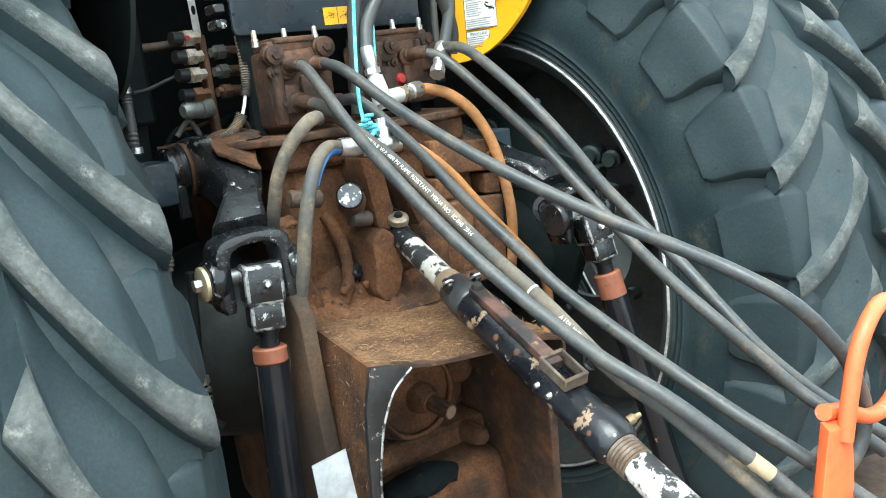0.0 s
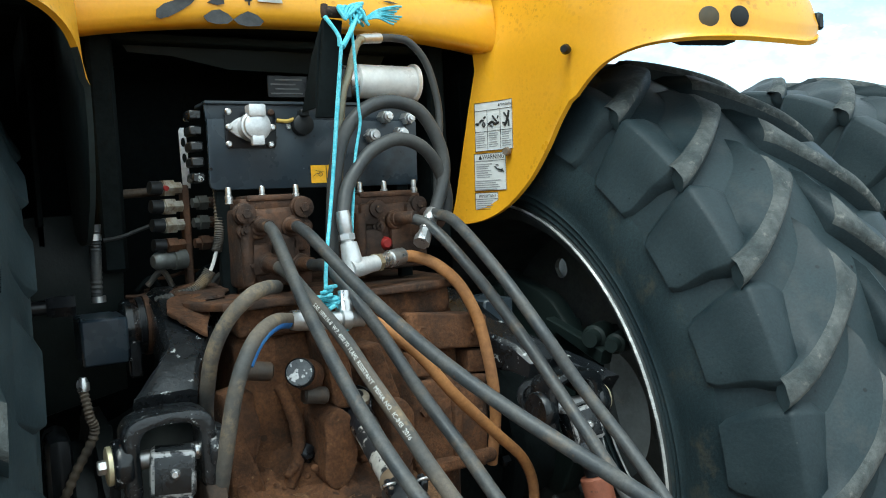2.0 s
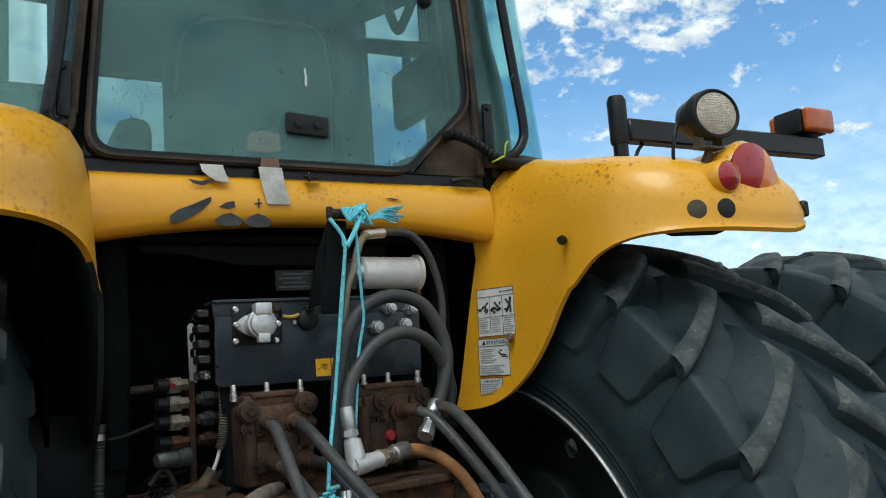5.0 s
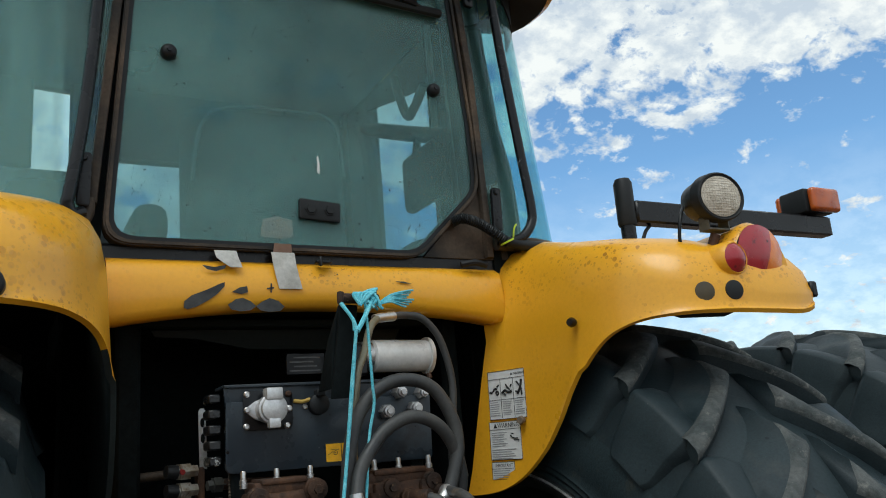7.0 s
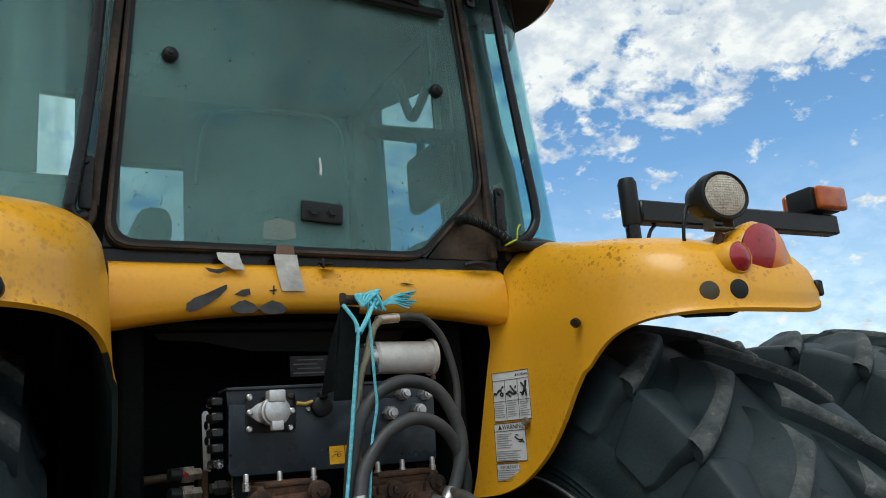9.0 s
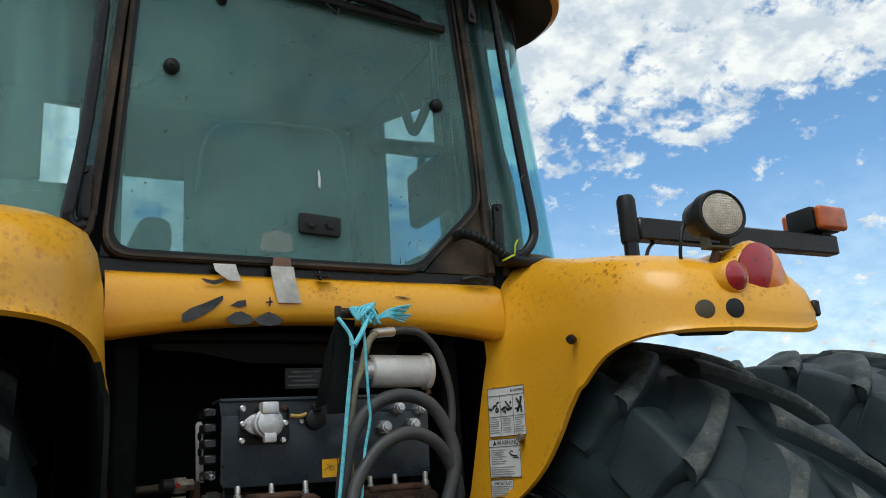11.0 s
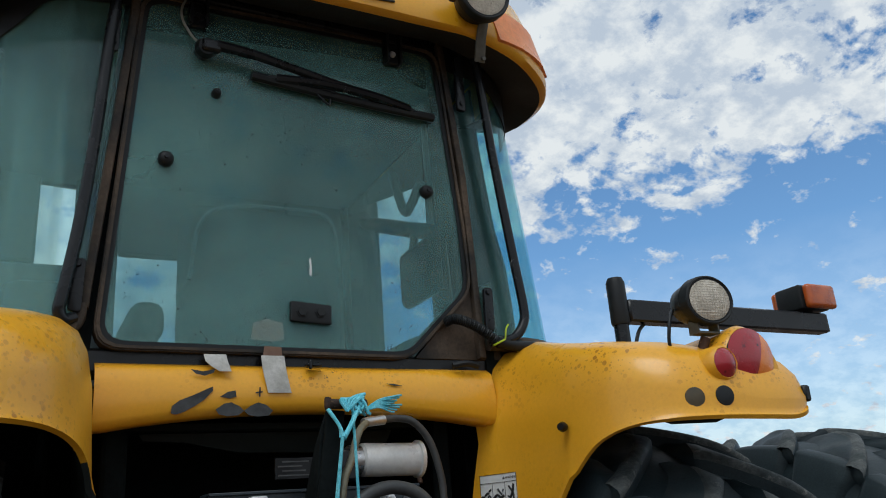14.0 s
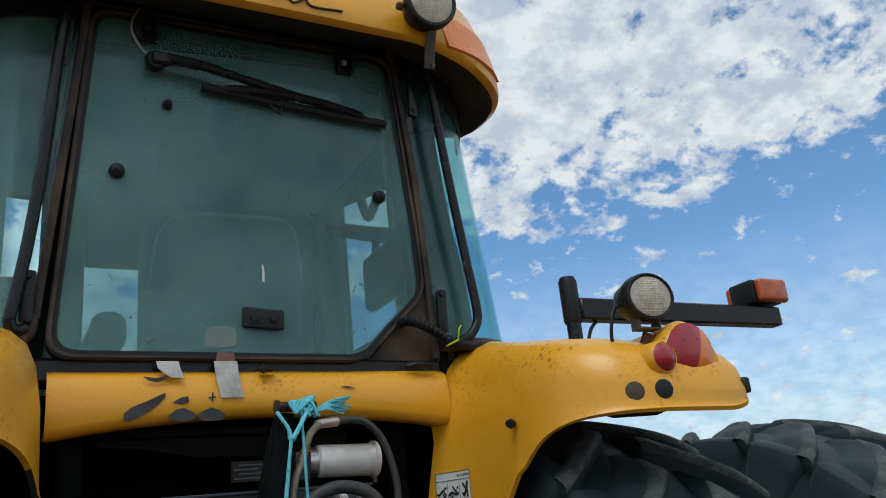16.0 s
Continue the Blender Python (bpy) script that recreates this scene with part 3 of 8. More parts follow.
    bmesh.ops.solidify(bm, geom=bm.faces[:], thickness=0.014)
    disc = part("wheel_disc", bm, DISC_PAINT, w, "grey steel wheel disc with round holes")
    for k in range(10):
        a = k * math.tau / 10
        bm = bmesh.new()
        y, z = 0.26 * math.cos(a), zc + 0.26 * math.sin(a)
        hexnut(bm, (xd + inward * 0.005, y, z), (xd + inward * 0.035, y, z), 0.02)
        part("wheel_nut", bm, RIM_PAINT, disc)
    w.rotation_euler = (0, radians(lean), 0)
    return w


wheel(0.815, 13.2, "inner rear tractor wheel with deep-lugged dusty tyre and grey rim", -1)
wheel(1.68, 4.0, "outer dual tractor wheel with a deep-lugged dusty tyre", -1, zc=0.957)
wheel(-0.856, 1.46, "rear tractor wheel with deep-lugged scuffed tyre near the lift rod", 1, 3.0, lugs=25, wear="worn")


# ---- fenders, cross panel and cab ----
def curve_at(pts, u):
    """Point on a smooth open curve at u from 0 to 1."""
    s = spline(pts, 12)
    k = u * (len(s) - 1)
    i = min(int(k), len(s) - 2)
    return s[i].lerp(s[i + 1], k - i)


RIM_LINE = [(0.385, 0.02, 1.553), (0.42, -0.06, 1.548), (0.455, -0.135, 1.556), (0.48, -0.20, 1.585), (0.494, -0.275, 1.64), (0.50, -0.339, 1.707), (0.503, -0.39, 1.772), (0.507, -0.445, 1.826),
            (0.518, -0.51, 1.871), (0.545, -0.585, 1.893), (0.60, -0.655, 1.898), (0.69, -0.698, 1.897), (0.80, -0.71, 1.895), (0.90, -0.706, 1.896), (0.958, -0.682, 1.918), (0.975, -0.60, 1.952), (0.98, -0.45, 1.965), (0.98, -0.2, 2.01)]
RIM_CURVE = spline(RIM_LINE, 12)
LEFT_LINE = [(x, *p[1:]) for x, p in zip((0.43, 0.43, 0.43, 0.432, 0.434, 0.438, 0.443, 0.452, 0.475, 0.52, 0.59), RIM_LINE)] + RIM_LINE[11:]


def wall_at(arc):
    """Plan place and outward normal on the right fender's upright wall, by the length along its lower rim in plan."""
    run = 0.0
    for a, b in zip(RIM_CURVE, RIM_CURVE[1:]):
        d = (b - a).to_2d()
        if run + d.length >= arc:
            p = a.to_2d() + d.normalized() * (arc - run)
            t = d.normalized()
            return p, Vector((t.y, -t.x))
        run += d.length
    return RIM_CURVE[-1].to_2d(), Vector((1, 0))


def rim_at(arc):
    """Place on the right fender's lower rim by the length along it in plan."""
    run = 0.0
    for a, b in zip(RIM_CURVE, RIM_CURVE[1:]):
        d = (b - a).to_2d().length
        if run + d >= arc:
            return a.lerp(b, (arc - run) / d)
        run += d
    return RIM_CURVE[-1]


def wall_start(z):
    """The slanting front edge of the right fender's wall, as a length along the rim, by height."""
    table = ((1.55, 0.075), (1.85, 0.138), (1.92, 0.155), (1.955, 0.155), (1.985, 0.14), (2.02, 0.12))
    for (z0, a0), (z1, a1) in zip(table, table[1:]):
        if z <= z1:
            return a0 + (a1 - a0) * max(0, (z - z0) / (z1 - z0))
    return table[-1][1]


def fender_rows(s, lift):
    n = 90
    rows = []
    line = RIM_CURVE if s > 0 else spline(LEFT_LINE, 12)
    places = []
    for i in range(n + 1):
        k = i / n * (len(line) - 1)
        j = min(int(k), len(line) - 2)
        places.append(line[j].lerp(line[j + 1], k - j))
    arcs = [0.0]
    for a, b in zip(places, places[1:]):
        arcs.append(arcs[-1] + (b - a).to_2d().length)
    for i in range(n + 1):
        p = places[i]
        t = i / n
        edge_z = 2.005 - 0.07 * min(1, max(0, (t - 0.5) / 0.2))
        edge_z = max(edge_z, p.z + 0.02)
        spine = Vector((min(0.80, max(0.50, p.x + 0.2)), max(-0.42, min(0.0, p.y + 0.25)), 2.172 - 0.102 * min(1, max(0, (t - 0.28) / 0.4))))
        row = []
        for v in (0, 0.04, 0.12, 0.35, 0.6, 0.8, 0.92):
            if s > 0 and arcs[i] < 0.3:
                a0 = wall_start(1.553 + (edge_z - 1.553) * v)
                p = rim_at(a0 + arcs[i] * (0.3 - a0) / 0.3)
            z = p.z + (edge_z - p.z) * v
            lip = 0.006 * max(0, 1 - v / 0.1)
            out = Vector((-1, 0)) if t < 0.4 else Vector((0, -1))
            row.append(Vector((p.x + 0.012 * v + lip * out.x, p.y + lip * out.y, z)))
        top = row[-1].copy()
        for a, b in ((0.05, 0.38), (0.13, 0.62), (0.28, 0.82), (0.55, 0.95), (1.0, 1.0)):
            q = top.lerp(spine, a)
            q.z = top.z + (spine.z - top.z) * b
            row.append(q)
        rows.append([Vector((s * q.x, q.y, q.z + lift)) for q in row])
    return rows


def skin(rows, thick, s):
    """A shell with a painted outer skin and a dark inner one."""
    bm = bmesh.new()
    out = [[bm.verts.new(p) for p in r] for r in rows]
    faces = [bm.faces.new((a[i], a[i + 1], b[i + 1], b[i])) for a, b in zip(out, out[1:]) for i in range(len(a) - 1)]
    bm.normal_update()
    flip = -1 if sum(f.normal.z for f in faces) < 0 else 1
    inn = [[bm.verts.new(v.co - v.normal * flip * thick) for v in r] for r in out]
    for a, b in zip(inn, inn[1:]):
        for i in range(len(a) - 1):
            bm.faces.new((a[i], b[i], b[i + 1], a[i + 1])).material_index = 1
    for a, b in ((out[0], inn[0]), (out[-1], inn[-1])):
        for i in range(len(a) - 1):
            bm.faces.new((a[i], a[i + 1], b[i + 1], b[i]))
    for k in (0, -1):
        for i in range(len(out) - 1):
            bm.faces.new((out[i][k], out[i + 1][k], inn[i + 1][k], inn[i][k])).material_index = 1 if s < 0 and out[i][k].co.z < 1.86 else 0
    return bm


def fender(s, label, lift=0.0):
    f = thing("fender", label, "fender", "fenders of the tractor")
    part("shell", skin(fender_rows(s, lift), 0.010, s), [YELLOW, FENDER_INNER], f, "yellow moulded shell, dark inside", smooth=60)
    # unseen arch over the wheel and black wall towards the cab, added to shade the tyre
    bm = bmesh.new()
    over = [(-0.30, 2.035), (-0.15, 2.045), (0.1, 2.055), (0.4, 1.99), (0.65, 1.83), (0.85, 1.55), (0.95, 1.25)]
    sheet(bm, [[(s * x, y, z - 0.02 * abs(x - 0.74) / 0.24 + lift) for x in (0.60, 0.66, 0.74, 0.92, 0.975)] for y, z in over], 0.008)
    part("rear_shade_arch", bm, YELLOW, f, "unseen yellow arch added to shade the wheel", smooth=60)
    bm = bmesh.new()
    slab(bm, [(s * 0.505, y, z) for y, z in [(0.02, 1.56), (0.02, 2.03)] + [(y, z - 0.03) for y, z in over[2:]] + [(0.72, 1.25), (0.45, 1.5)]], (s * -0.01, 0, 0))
    part("arch_shade_wall", bm, DARK, f, "unseen black wall added to shade the tyre", smooth=0)
    return f


right_fender = fender(1, "yellow moulded fender with warning labels, lamps and mud specks")
left_fender = fender(-1, "yellow moulded fender with faded water spots", 0.012)

# yellow cross panel below the rear window, its lower edge arched
cross = thing("cross_panel", "yellow scratched panel below the cab's rear window", "tractor panel")
rows = []
for i in range(41):
    u = i / 40
    x = -0.432 + 0.917 * u
    arch = 0.036 * math.sin(math.pi * min(1, max(0, (u - 0.02) / 0.96))) ** 0.8
    zb, zt = 1.953 + arch, 2.089
    rows.append([(x, -0.10, zt + 0.006), (x, -0.145, zt + 0.004), (x, -0.166, zt - 0.01), (x, -0.174, zt - 0.04), (x, -0.178, (zt + zb) / 2), (x, -0.176, zb + 0.02), (x, -0.168, zb + 0.004), (x, -0.15, zb), (x, -0.10, zb + 0.004)])
bm = bmesh.new()
sheet(bm, rows, 0.008)
part("panel", bm, YELLOW, cross, smooth=60)

# ---- cab ----
cab = thing("cab", "tractor cab with dark tinted glass and weathered rubber seals", "tractor cab")
WIN_Y = -0.152
win_out = round_outline([(-0.443, 2.118), (0.270, 2.112), (0.454, 2.292), (0.450, 2.47), (0.409, 2.996), (-0.378, 2.985)], [0.06, 0.045, 0.045, 0.01, 0.05, 0.05])
win_mid = round_outline([(-0.422, 2.137), (0.262, 2.131), (0.434, 2.299), (0.430, 2.47), (0.389, 2.976), (-0.36, 2.966)], [0.05, 0.035, 0.035, 0.01, 0.04, 0.04])
rear_window = thing("rear_window", "large tinted rear window with rain spots and a weathered seal", "window", kind="")
bm = bmesh.new()
win_bead = [((a[0] + b[0]) / 2, (a[1] + b[1]) / 2) for a, b in zip(win_out, win_mid)]
win_soft = [((a[0] * 5 + b[0]) / 6, (a[1] * 5 + b[1]) / 6) for a, b in zip(win_out, win_mid)]
ring_frame(bm, win_out, win_bead, WIN_Y - 0.009, WIN_Y + 0.03)
ring_frame(bm, win_soft, win_bead, WIN_Y - 0.014, WIN_Y - 0.0091)
part("seal", bm, GASKET, rear_window, "brown-weathered black rubber seal")
bm = bmesh.new()
ring_frame(bm, win_bead, win_mid, WIN_Y - 0.008, WIN_Y + 0.03)
part("seal_lip", bm, RUBBER, rear_window, "black inner lip of the seal")
bm = bmesh.new()
slab(bm, [(x, WIN_Y - 0.004, z) for x, z in win_mid], (0, 0.006, 0))
pane = part("pane", bm, GLASS, rear_window, "dark tinted glass")
pane.visible_shadow = False


def corner_curve(s, z):
    """The curved corner pane's plan at a height: points from the rear pillar round to the side."""
    k = (z - 2.15) / 0.85
    first = (0.484, -0.163, 0.8) if s > 0 else (0.472, -0.163, 1.25)
    return [(s * (x - 0.07 * k * w), y + 0.02 * k) for x, y, w in (first, (0.60, -0.156, 0.75), (0.68, -0.125, 0.9), (0.74, -0.065, 1), (0.775, 0.02, 1), (0.79, 0.12, 1), (0.795, 0.4, 1))]


for s in (1, -1):
    # corner pane
    rows = []
    for z in [2.15 + 0.85 * i / 10 for i in range(11)]:
        pts = spline([(x, y, z) for x, y in corner_curve(s, z)], 5)
        rows.append(pts)
    bm = bmesh.new()
    sheet(bm, rows, 0.005)
    g = part("corner_pane", bm, GLASS_SIDE if s > 0 else GLASS_SKY_STREAKS, cab, "curved blue-tinted corner glass" if s > 0 else "corner glass with reflected sky painted as pale streaks")
    g.visible_shadow = False
    # rear pillar between window and corner pane
    bm = bmesh.new()
    x0, x1 = (0.446, 0.404) if s > 0 else (0.444, 0.374)
    lo = [(s * x0, -0.140), (s * (x0 + 0.03), -0.145), (s * (x0 + 0.03), -0.10), (s * x0, -0.09)]
    hi = [(s * x1, -0.140), (s * (x1 + 0.03), -0.145), (s * (x1 + 0.03), -0.09), (s * x1, -0.09)]
    a = [bm.verts.new((x, y, 2.09)) for x, y in lo]
    b = [bm.verts.new((x, y, 3.06)) for x, y in hi]
    for i in range(4):
        bm.faces.new((a[i], a[(i + 1) % 4], b[(i + 1) % 4], b[i]))
    bm.faces.new(a)
    bm.faces.new(b[::-1])
    part("pillar", bm, DARK, cab, "black rear pillar")
    bm = bmesh.new()
    inner = [(0.452, 2.12), (0.449, 2.30), (0.440, 2.62), (0.413, 2.90), (0.403, 3.02)] if s > 0 else [(0.445, 2.20), (0.442, 2.24), (0.407, 2.597), (0.379, 2.90), (0.370, 3.02)]
    outline = [(s * (x + 0.005), z) for x, z in inner] + [(s * (x + 0.025), z) for x, z in inner[::-1]]
    slab(bm, [(x, -0.168, z) for x, z in outline], (0, 0.026, 0), 0.006)
    if s < 0:
        tube(bm, [(-0.466, -0.160, 2.21), (-0.468, -0.161, 2.18), (-0.480, -0.164, 2.161), (-0.505, -0.165, 2.157), (-0.54, -0.165, 2.158)], 0.0135, 10, 6)
    part("pane_seal", bm, GASKET, cab, "brown-weathered seal of the corner glass")
    # base rail under the corner pane
    bm = bmesh.new()
    tube(bm, [(x, y - 0.006, 2.158) for x, y in corner_curve(s, 2.15)], 0.020, 10, 4)
    part("base_seal", bm, GASKET, cab, "weathered rubber base seal")
    bm = bmesh.new()
    sheet(bm, [spline([(x, y + 0.012, z) for x, y in corner_curve(s, 2.15)], 4) for z in (2.0, 2.16)], 0.01)
    part("corner_sill", bm, DARK, cab, "black sill below the corner glass")
    # black border along the corner pane's top
    bm = bmesh.new()
    top = spline([(x + s * 0.006 * min(1, i), y - 0.006, 0) for i, (x, y) in enumerate(corner_curve(s, 2.9)[:5])], 5)
    drop = [p.y for p in spline([(0, 2.948, 0), (1, 2.925, 0), (2, 2.865, 0), (3, 2.83, 0), (4, 2.82, 0)], 5)]
    sheet(bm, [[(p[0], p[1], z) for p, z in zip(top, drop)], [(p[0], p[1], 3.03) for p in top]], 0.004)
    part("top_border", bm, RUBBER, cab, "black border of the corner glass")
    # side and front pillars
    for y in (0.45, 1.30):
        bm = bmesh.new()
        box(bm, (s * 0.70 - 0.03, y - 0.03, 1.2), (s * 0.70 + 0.03, y + 0.03, 3.12), 0.01)
        part("pillar", bm, BLACK_PAINT, cab)
    bm = bmesh.new()
    box(bm, (s * 0.735 - 0.003, 0.48, 1.5), (s * 0.735 + 0.003, 1.27, 3.11))
    g = part("side_pane", bm, GLASS_FRONT, cab)
    g.visible_shadow = False
# black sill behind the cross panel
bm = bmesh.new()
box(bm, (-0.53, -0.145, 2.07), (0.53, -0.07, 2.125), 0.008)
part("sill", bm, BLACK_PAINT, cab, "black cab sill")
bm = bmesh.new()
box(bm, (-0.5, -0.15, 3.0), (0.5, -0.07, 3.12), 0.008)
part("header", bm, BLACK_PAINT, cab)
bm = bmesh.new()
box(bm, (-0.75, -0.07, 2.0), (0.75, 1.35, 2.06), 0.005)
part("floor", bm, DARK, cab)
bm = bmesh.new()
box(bm, (-0.70, -0.10, 3.11), (0.70, 1.35, 3.14), 0.005)
part("headliner", bm, CAB_INNER, cab, "grey headliner")
bm = bmesh.new()
box(bm, (-0.25, 1.32, 1.9), (0.42, 1.326, 2.83))
g = part("windscreen", bm, GLASS_FRONT, cab)
g.visible_shadow = False
for lo, hi in (((-0.41, 1.29, 1.9), (-0.25, 1.34, 3.12)), ((-0.25, 1.29, 2.82), (0.42, 1.34, 3.12)), ((-0.75, 1.29, 1.9), (-0.41, 1.34, 2.76)), ((-0.75, 1.29, 2.765), (-0.535, 1.34, 3.12)), ((0.42, 1.29, 1.9), (0.70, 1.34, 3.12)), ((0.70, 1.08, 1.9), (0.765, 1.34, 3.12))):
    bm = bmesh.new()
    box(bm, lo, hi, 0.01)
    part("front_panel", bm, PALE_LINING if hi[2] == 2.76 else CAB_INNER, cab)

for name, outline in (("side_trim", [(0.18, 3.12), (0.163, 2.898), (0.121, 2.60), (0.08, 2.463), (0.065, 2.335), (0.05, 2.06), (0.47, 2.06), (0.47, 3.12)]),
                      ("side_header", [(0.475, 3.12), (0.475, 2.915), (0.79, 2.985), (1.08, 3.055), (1.08, 3.12)])):
    bm = bmesh.new()
    slab(bm, [(0.712, y, z) for y, z in outline], (0.012, 0, 0), 0.003)
    part(name, bm, CAB_INNER, cab, "grey side lining of the cab")

# roof
def roof_outline(grow, z):
    base = [(-0.56, -0.31), (-0.3, -0.325), (0, -0.33), (0.3, -0.33), (0.46, -0.328), (0.58, -0.308), (0.67, -0.265), (0.74, -0.205), (0.785, -0.12), (0.795, 0.0), (0.77, 0.4), (0.76, 1.0), (0.72, 1.45), (0, 1.52), (-0.72, 1.45), (-0.80, 1.0), (-0.81, 0.4), (-0.80, 0.0), (-0.785, -0.12), (-0.74, -0.205), (-0.67, -0.27)]
    c = Vector((0, 0.55))
    out = []
    k = len(base)
    fine = []
    for i in range(k):
        p0, p1, p2, p3 = (Vector(base[(i + j - 1) % k]) for j in range(4))
        for t in (0, 0.25, 0.5, 0.75):
            fine.append(0.5 * (2 * p1 + (p2 - p0) * t + (2 * p0 - 5 * p1 + 4 * p2 - p3) * t * t + (3 * p1 - p0 - 3 * p2 + p3) * t * t * t))
    for x, y in fine:
        d = Vector((x, y)) - c
        lift = 0.25 * min(1, max(0, (y - 0.05) / 0.5)) + 0.052 * min(1, max(0, (0.72 - abs(x)) / 0.3)) * (y < 0)
        out.append((*(c + d * (1 - grow / d.length)), z + lift * min(1, (3.2 - z) / 0.29) * (z < 3.2)))
    return out


bm = bmesh.new()
rows = [roof_outline(g, z) for g, z in ((0.14, 2.95), (0.02, 2.905), (0.0, 2.915), (-0.004, 2.935), (0.0, 2.985), (0.02, 3.06), (0.05, 3.16), (0.10, 3.22), (0.2, 3.26), (0.5, 3.28))]
vs = [[bm.verts.new(p) for p in r] for r in rows]
k = len(vs[0])
for j, (a, b) in enumerate(zip(vs, vs[1:])):
    for i in range(k):
        f = bm.faces.new((a[i], a[(i + 1) % k], b[(i + 1) % k], b[i]))
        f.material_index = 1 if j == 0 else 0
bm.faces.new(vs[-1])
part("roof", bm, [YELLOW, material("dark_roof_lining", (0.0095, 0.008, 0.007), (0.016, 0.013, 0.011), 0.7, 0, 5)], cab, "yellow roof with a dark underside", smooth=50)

# ---- panel with sockets ----
panel = thing("coupler_panel", "dark grey steel panel with socket and hydraulic couplers above the valves", "coupler panel")
bm = bmesh.new()
slab(bm, [(x, -0.222, z) for x, z in round_outline([(-0.218, 1.653), (0.232, 1.648), (0.236, 1.785), (-0.215, 1.79)], [0.015, 0.01, 0.002, 0.002], 3)], (0, 0.01, 0), 0.0015)
part("front_plate", bm, PANEL, panel)
bm = bmesh.new()
slab(bm, [(x, -0.214, z) for x, z in ((-0.215, 1.784), (0.236, 1.78), (0.238, 1.818), (-0.218, 1.823))], (0, 0.008, 0), 0.0015)
part("upper_plate", bm, PANEL, panel)
bm = bmesh.new()
box(bm, (-0.218, -0.222, 1.818), (0.24, -0.14, 1.824), 0.001)
part("top_flange", bm, PANEL, panel)

# space under the cab: its deep shade is put into near-black sheets
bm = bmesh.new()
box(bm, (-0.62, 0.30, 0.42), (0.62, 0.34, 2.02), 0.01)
part("bulkhead", bm, DARK, cab, "bulkhead under the cab, its shade put into near-black colour")
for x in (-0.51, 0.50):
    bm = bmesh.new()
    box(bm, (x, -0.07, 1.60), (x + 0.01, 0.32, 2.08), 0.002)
    part("side_wall", bm, DARK, cab, "side wall under the cab, its shade put into near-black colour")
bm = bmesh.new()
box(bm, (-0.38, -0.02, 1.97), (0.40, 0.32, 1.99), 0.004)
part("floor_pan", bm, GREEN_DARK, cab, "dark green floor pan")
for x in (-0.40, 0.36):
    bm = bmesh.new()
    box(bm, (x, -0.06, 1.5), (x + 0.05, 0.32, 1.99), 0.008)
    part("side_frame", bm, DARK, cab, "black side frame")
bm = bmesh.new()
slab(bm, [(x, 0.02, z) for x, z in ((-0.33, 1.99), (0.30, 1.99), (0.27, 1.935), (0.1, 1.92), (-0.1, 1.925), (-0.22, 1.95), (-0.31, 1.955))], (0, 0.01, 0), 0.002)
part("apron", bm, GREEN_DARK, cab, "dark green steel apron")


# ---- coupler panel details ----
FACE = -0.222
bm = bmesh.new()
slab(bm, [(x, FACE, z) for x, z in round_outline([(-0.184, 1.733), (-0.083, 1.731), (-0.081, 1.807), (-0.182, 1.81)], 0.01, 3)], (0, -0.006, 0), 0.001)
sock = part("socket_plate", bm, BLACK_PAINT, panel, "black backing plate of the trailer socket")
bm = bmesh.new()
c = Vector((-0.135, FACE - 0.006, 1.771))
slab(bm, [(c.x + x, c.y, c.z + z) for x, z in round_outline([(-0.05, 0), (-0.022, -0.021), (0.022, -0.021), (0.05, 0), (0.022, 0.021), (-0.022, 0.021)], [0.012, 0.01, 0.01, 0.012, 0.01, 0.01], 4)], (0, -0.008, 0), 0.002)
part("socket_flange", bm, ALU, sock, "cast aluminium flange")
bm = bmesh.new()
spin(bm, (c.x, c.y - 0.006, c.z), (c.x, c.y - 0.045, c.z), [(0, 0.027), (0.6, 0.026), (0.75, 0.029), (0.95, 0.029), (1, 0.025)], 28)
part("socket_body", bm, ALU, sock, "round aluminium socket body")
bm = bmesh.new()
spin(bm, (c.x, c.y - 0.043, c.z), (c.x, c.y - 0.056, c.z), [(0, 0.026), (0.7, 0.024), (1, 0.014)], 28)
box(bm, (c.x - 0.017, c.y - 0.058, c.z + 0.016), (c.x + 0.017, c.y - 0.028, c.z + 0.040), 0.004, segs=2)
box(bm, (c.x - 0.012, c.y - 0.054, c.z - 0.038), (c.x + 0.012, c.y - 0.036, c.z - 0.018), 0.003, segs=2)
part("socket_lid", bm, ALU, sock, "hinged aluminium lid")
for x, z in ((-0.176, 1.803), (-0.091, 1.801), (-0.178, 1.74), (-0.095, 1.738), (-0.178, 1.772), (-0.0925, 1.771)):
    bm = bmesh.new()
    off = 0.014 if abs(z - 1.7715) < 0.002 else 0.006
    spin(bm, (x, FACE - off, z), (x, FACE - off - 0.006, z), [(0, 0.0065), (0.6, 0.0065), (1, 0.004)], 12)
    part("screw", bm, STEEL if x != -0.091 else RUST, sock)
# black round plug with its cable
bm = bmesh.new()
spin(bm, (-0.027, FACE, 1.777), (-0.027, FACE - 0.02, 1.777), [(0, 0.022), (0.8, 0.021), (1, 0.015)], 24)
box(bm, (-0.036, FACE - 0.028, 1.792), (-0.018, FACE - 0.004, 1.806), 0.002)
part("plug", bm, RUBBER, panel, "black round plug")
bm = bmesh.new()
tube(bm, [(-0.079, FACE - 0.004, 1.786), (-0.06, FACE - 0.006, 1.784), (-0.045, FACE - 0.006, 1.788)], 0.004, 8, 5)
part("cable", bm, material("yellow_cable", (0.45, 0.3, 0.06), None, 0.6, bump=0.0), panel, "short yellow cable")
bm = bmesh.new()
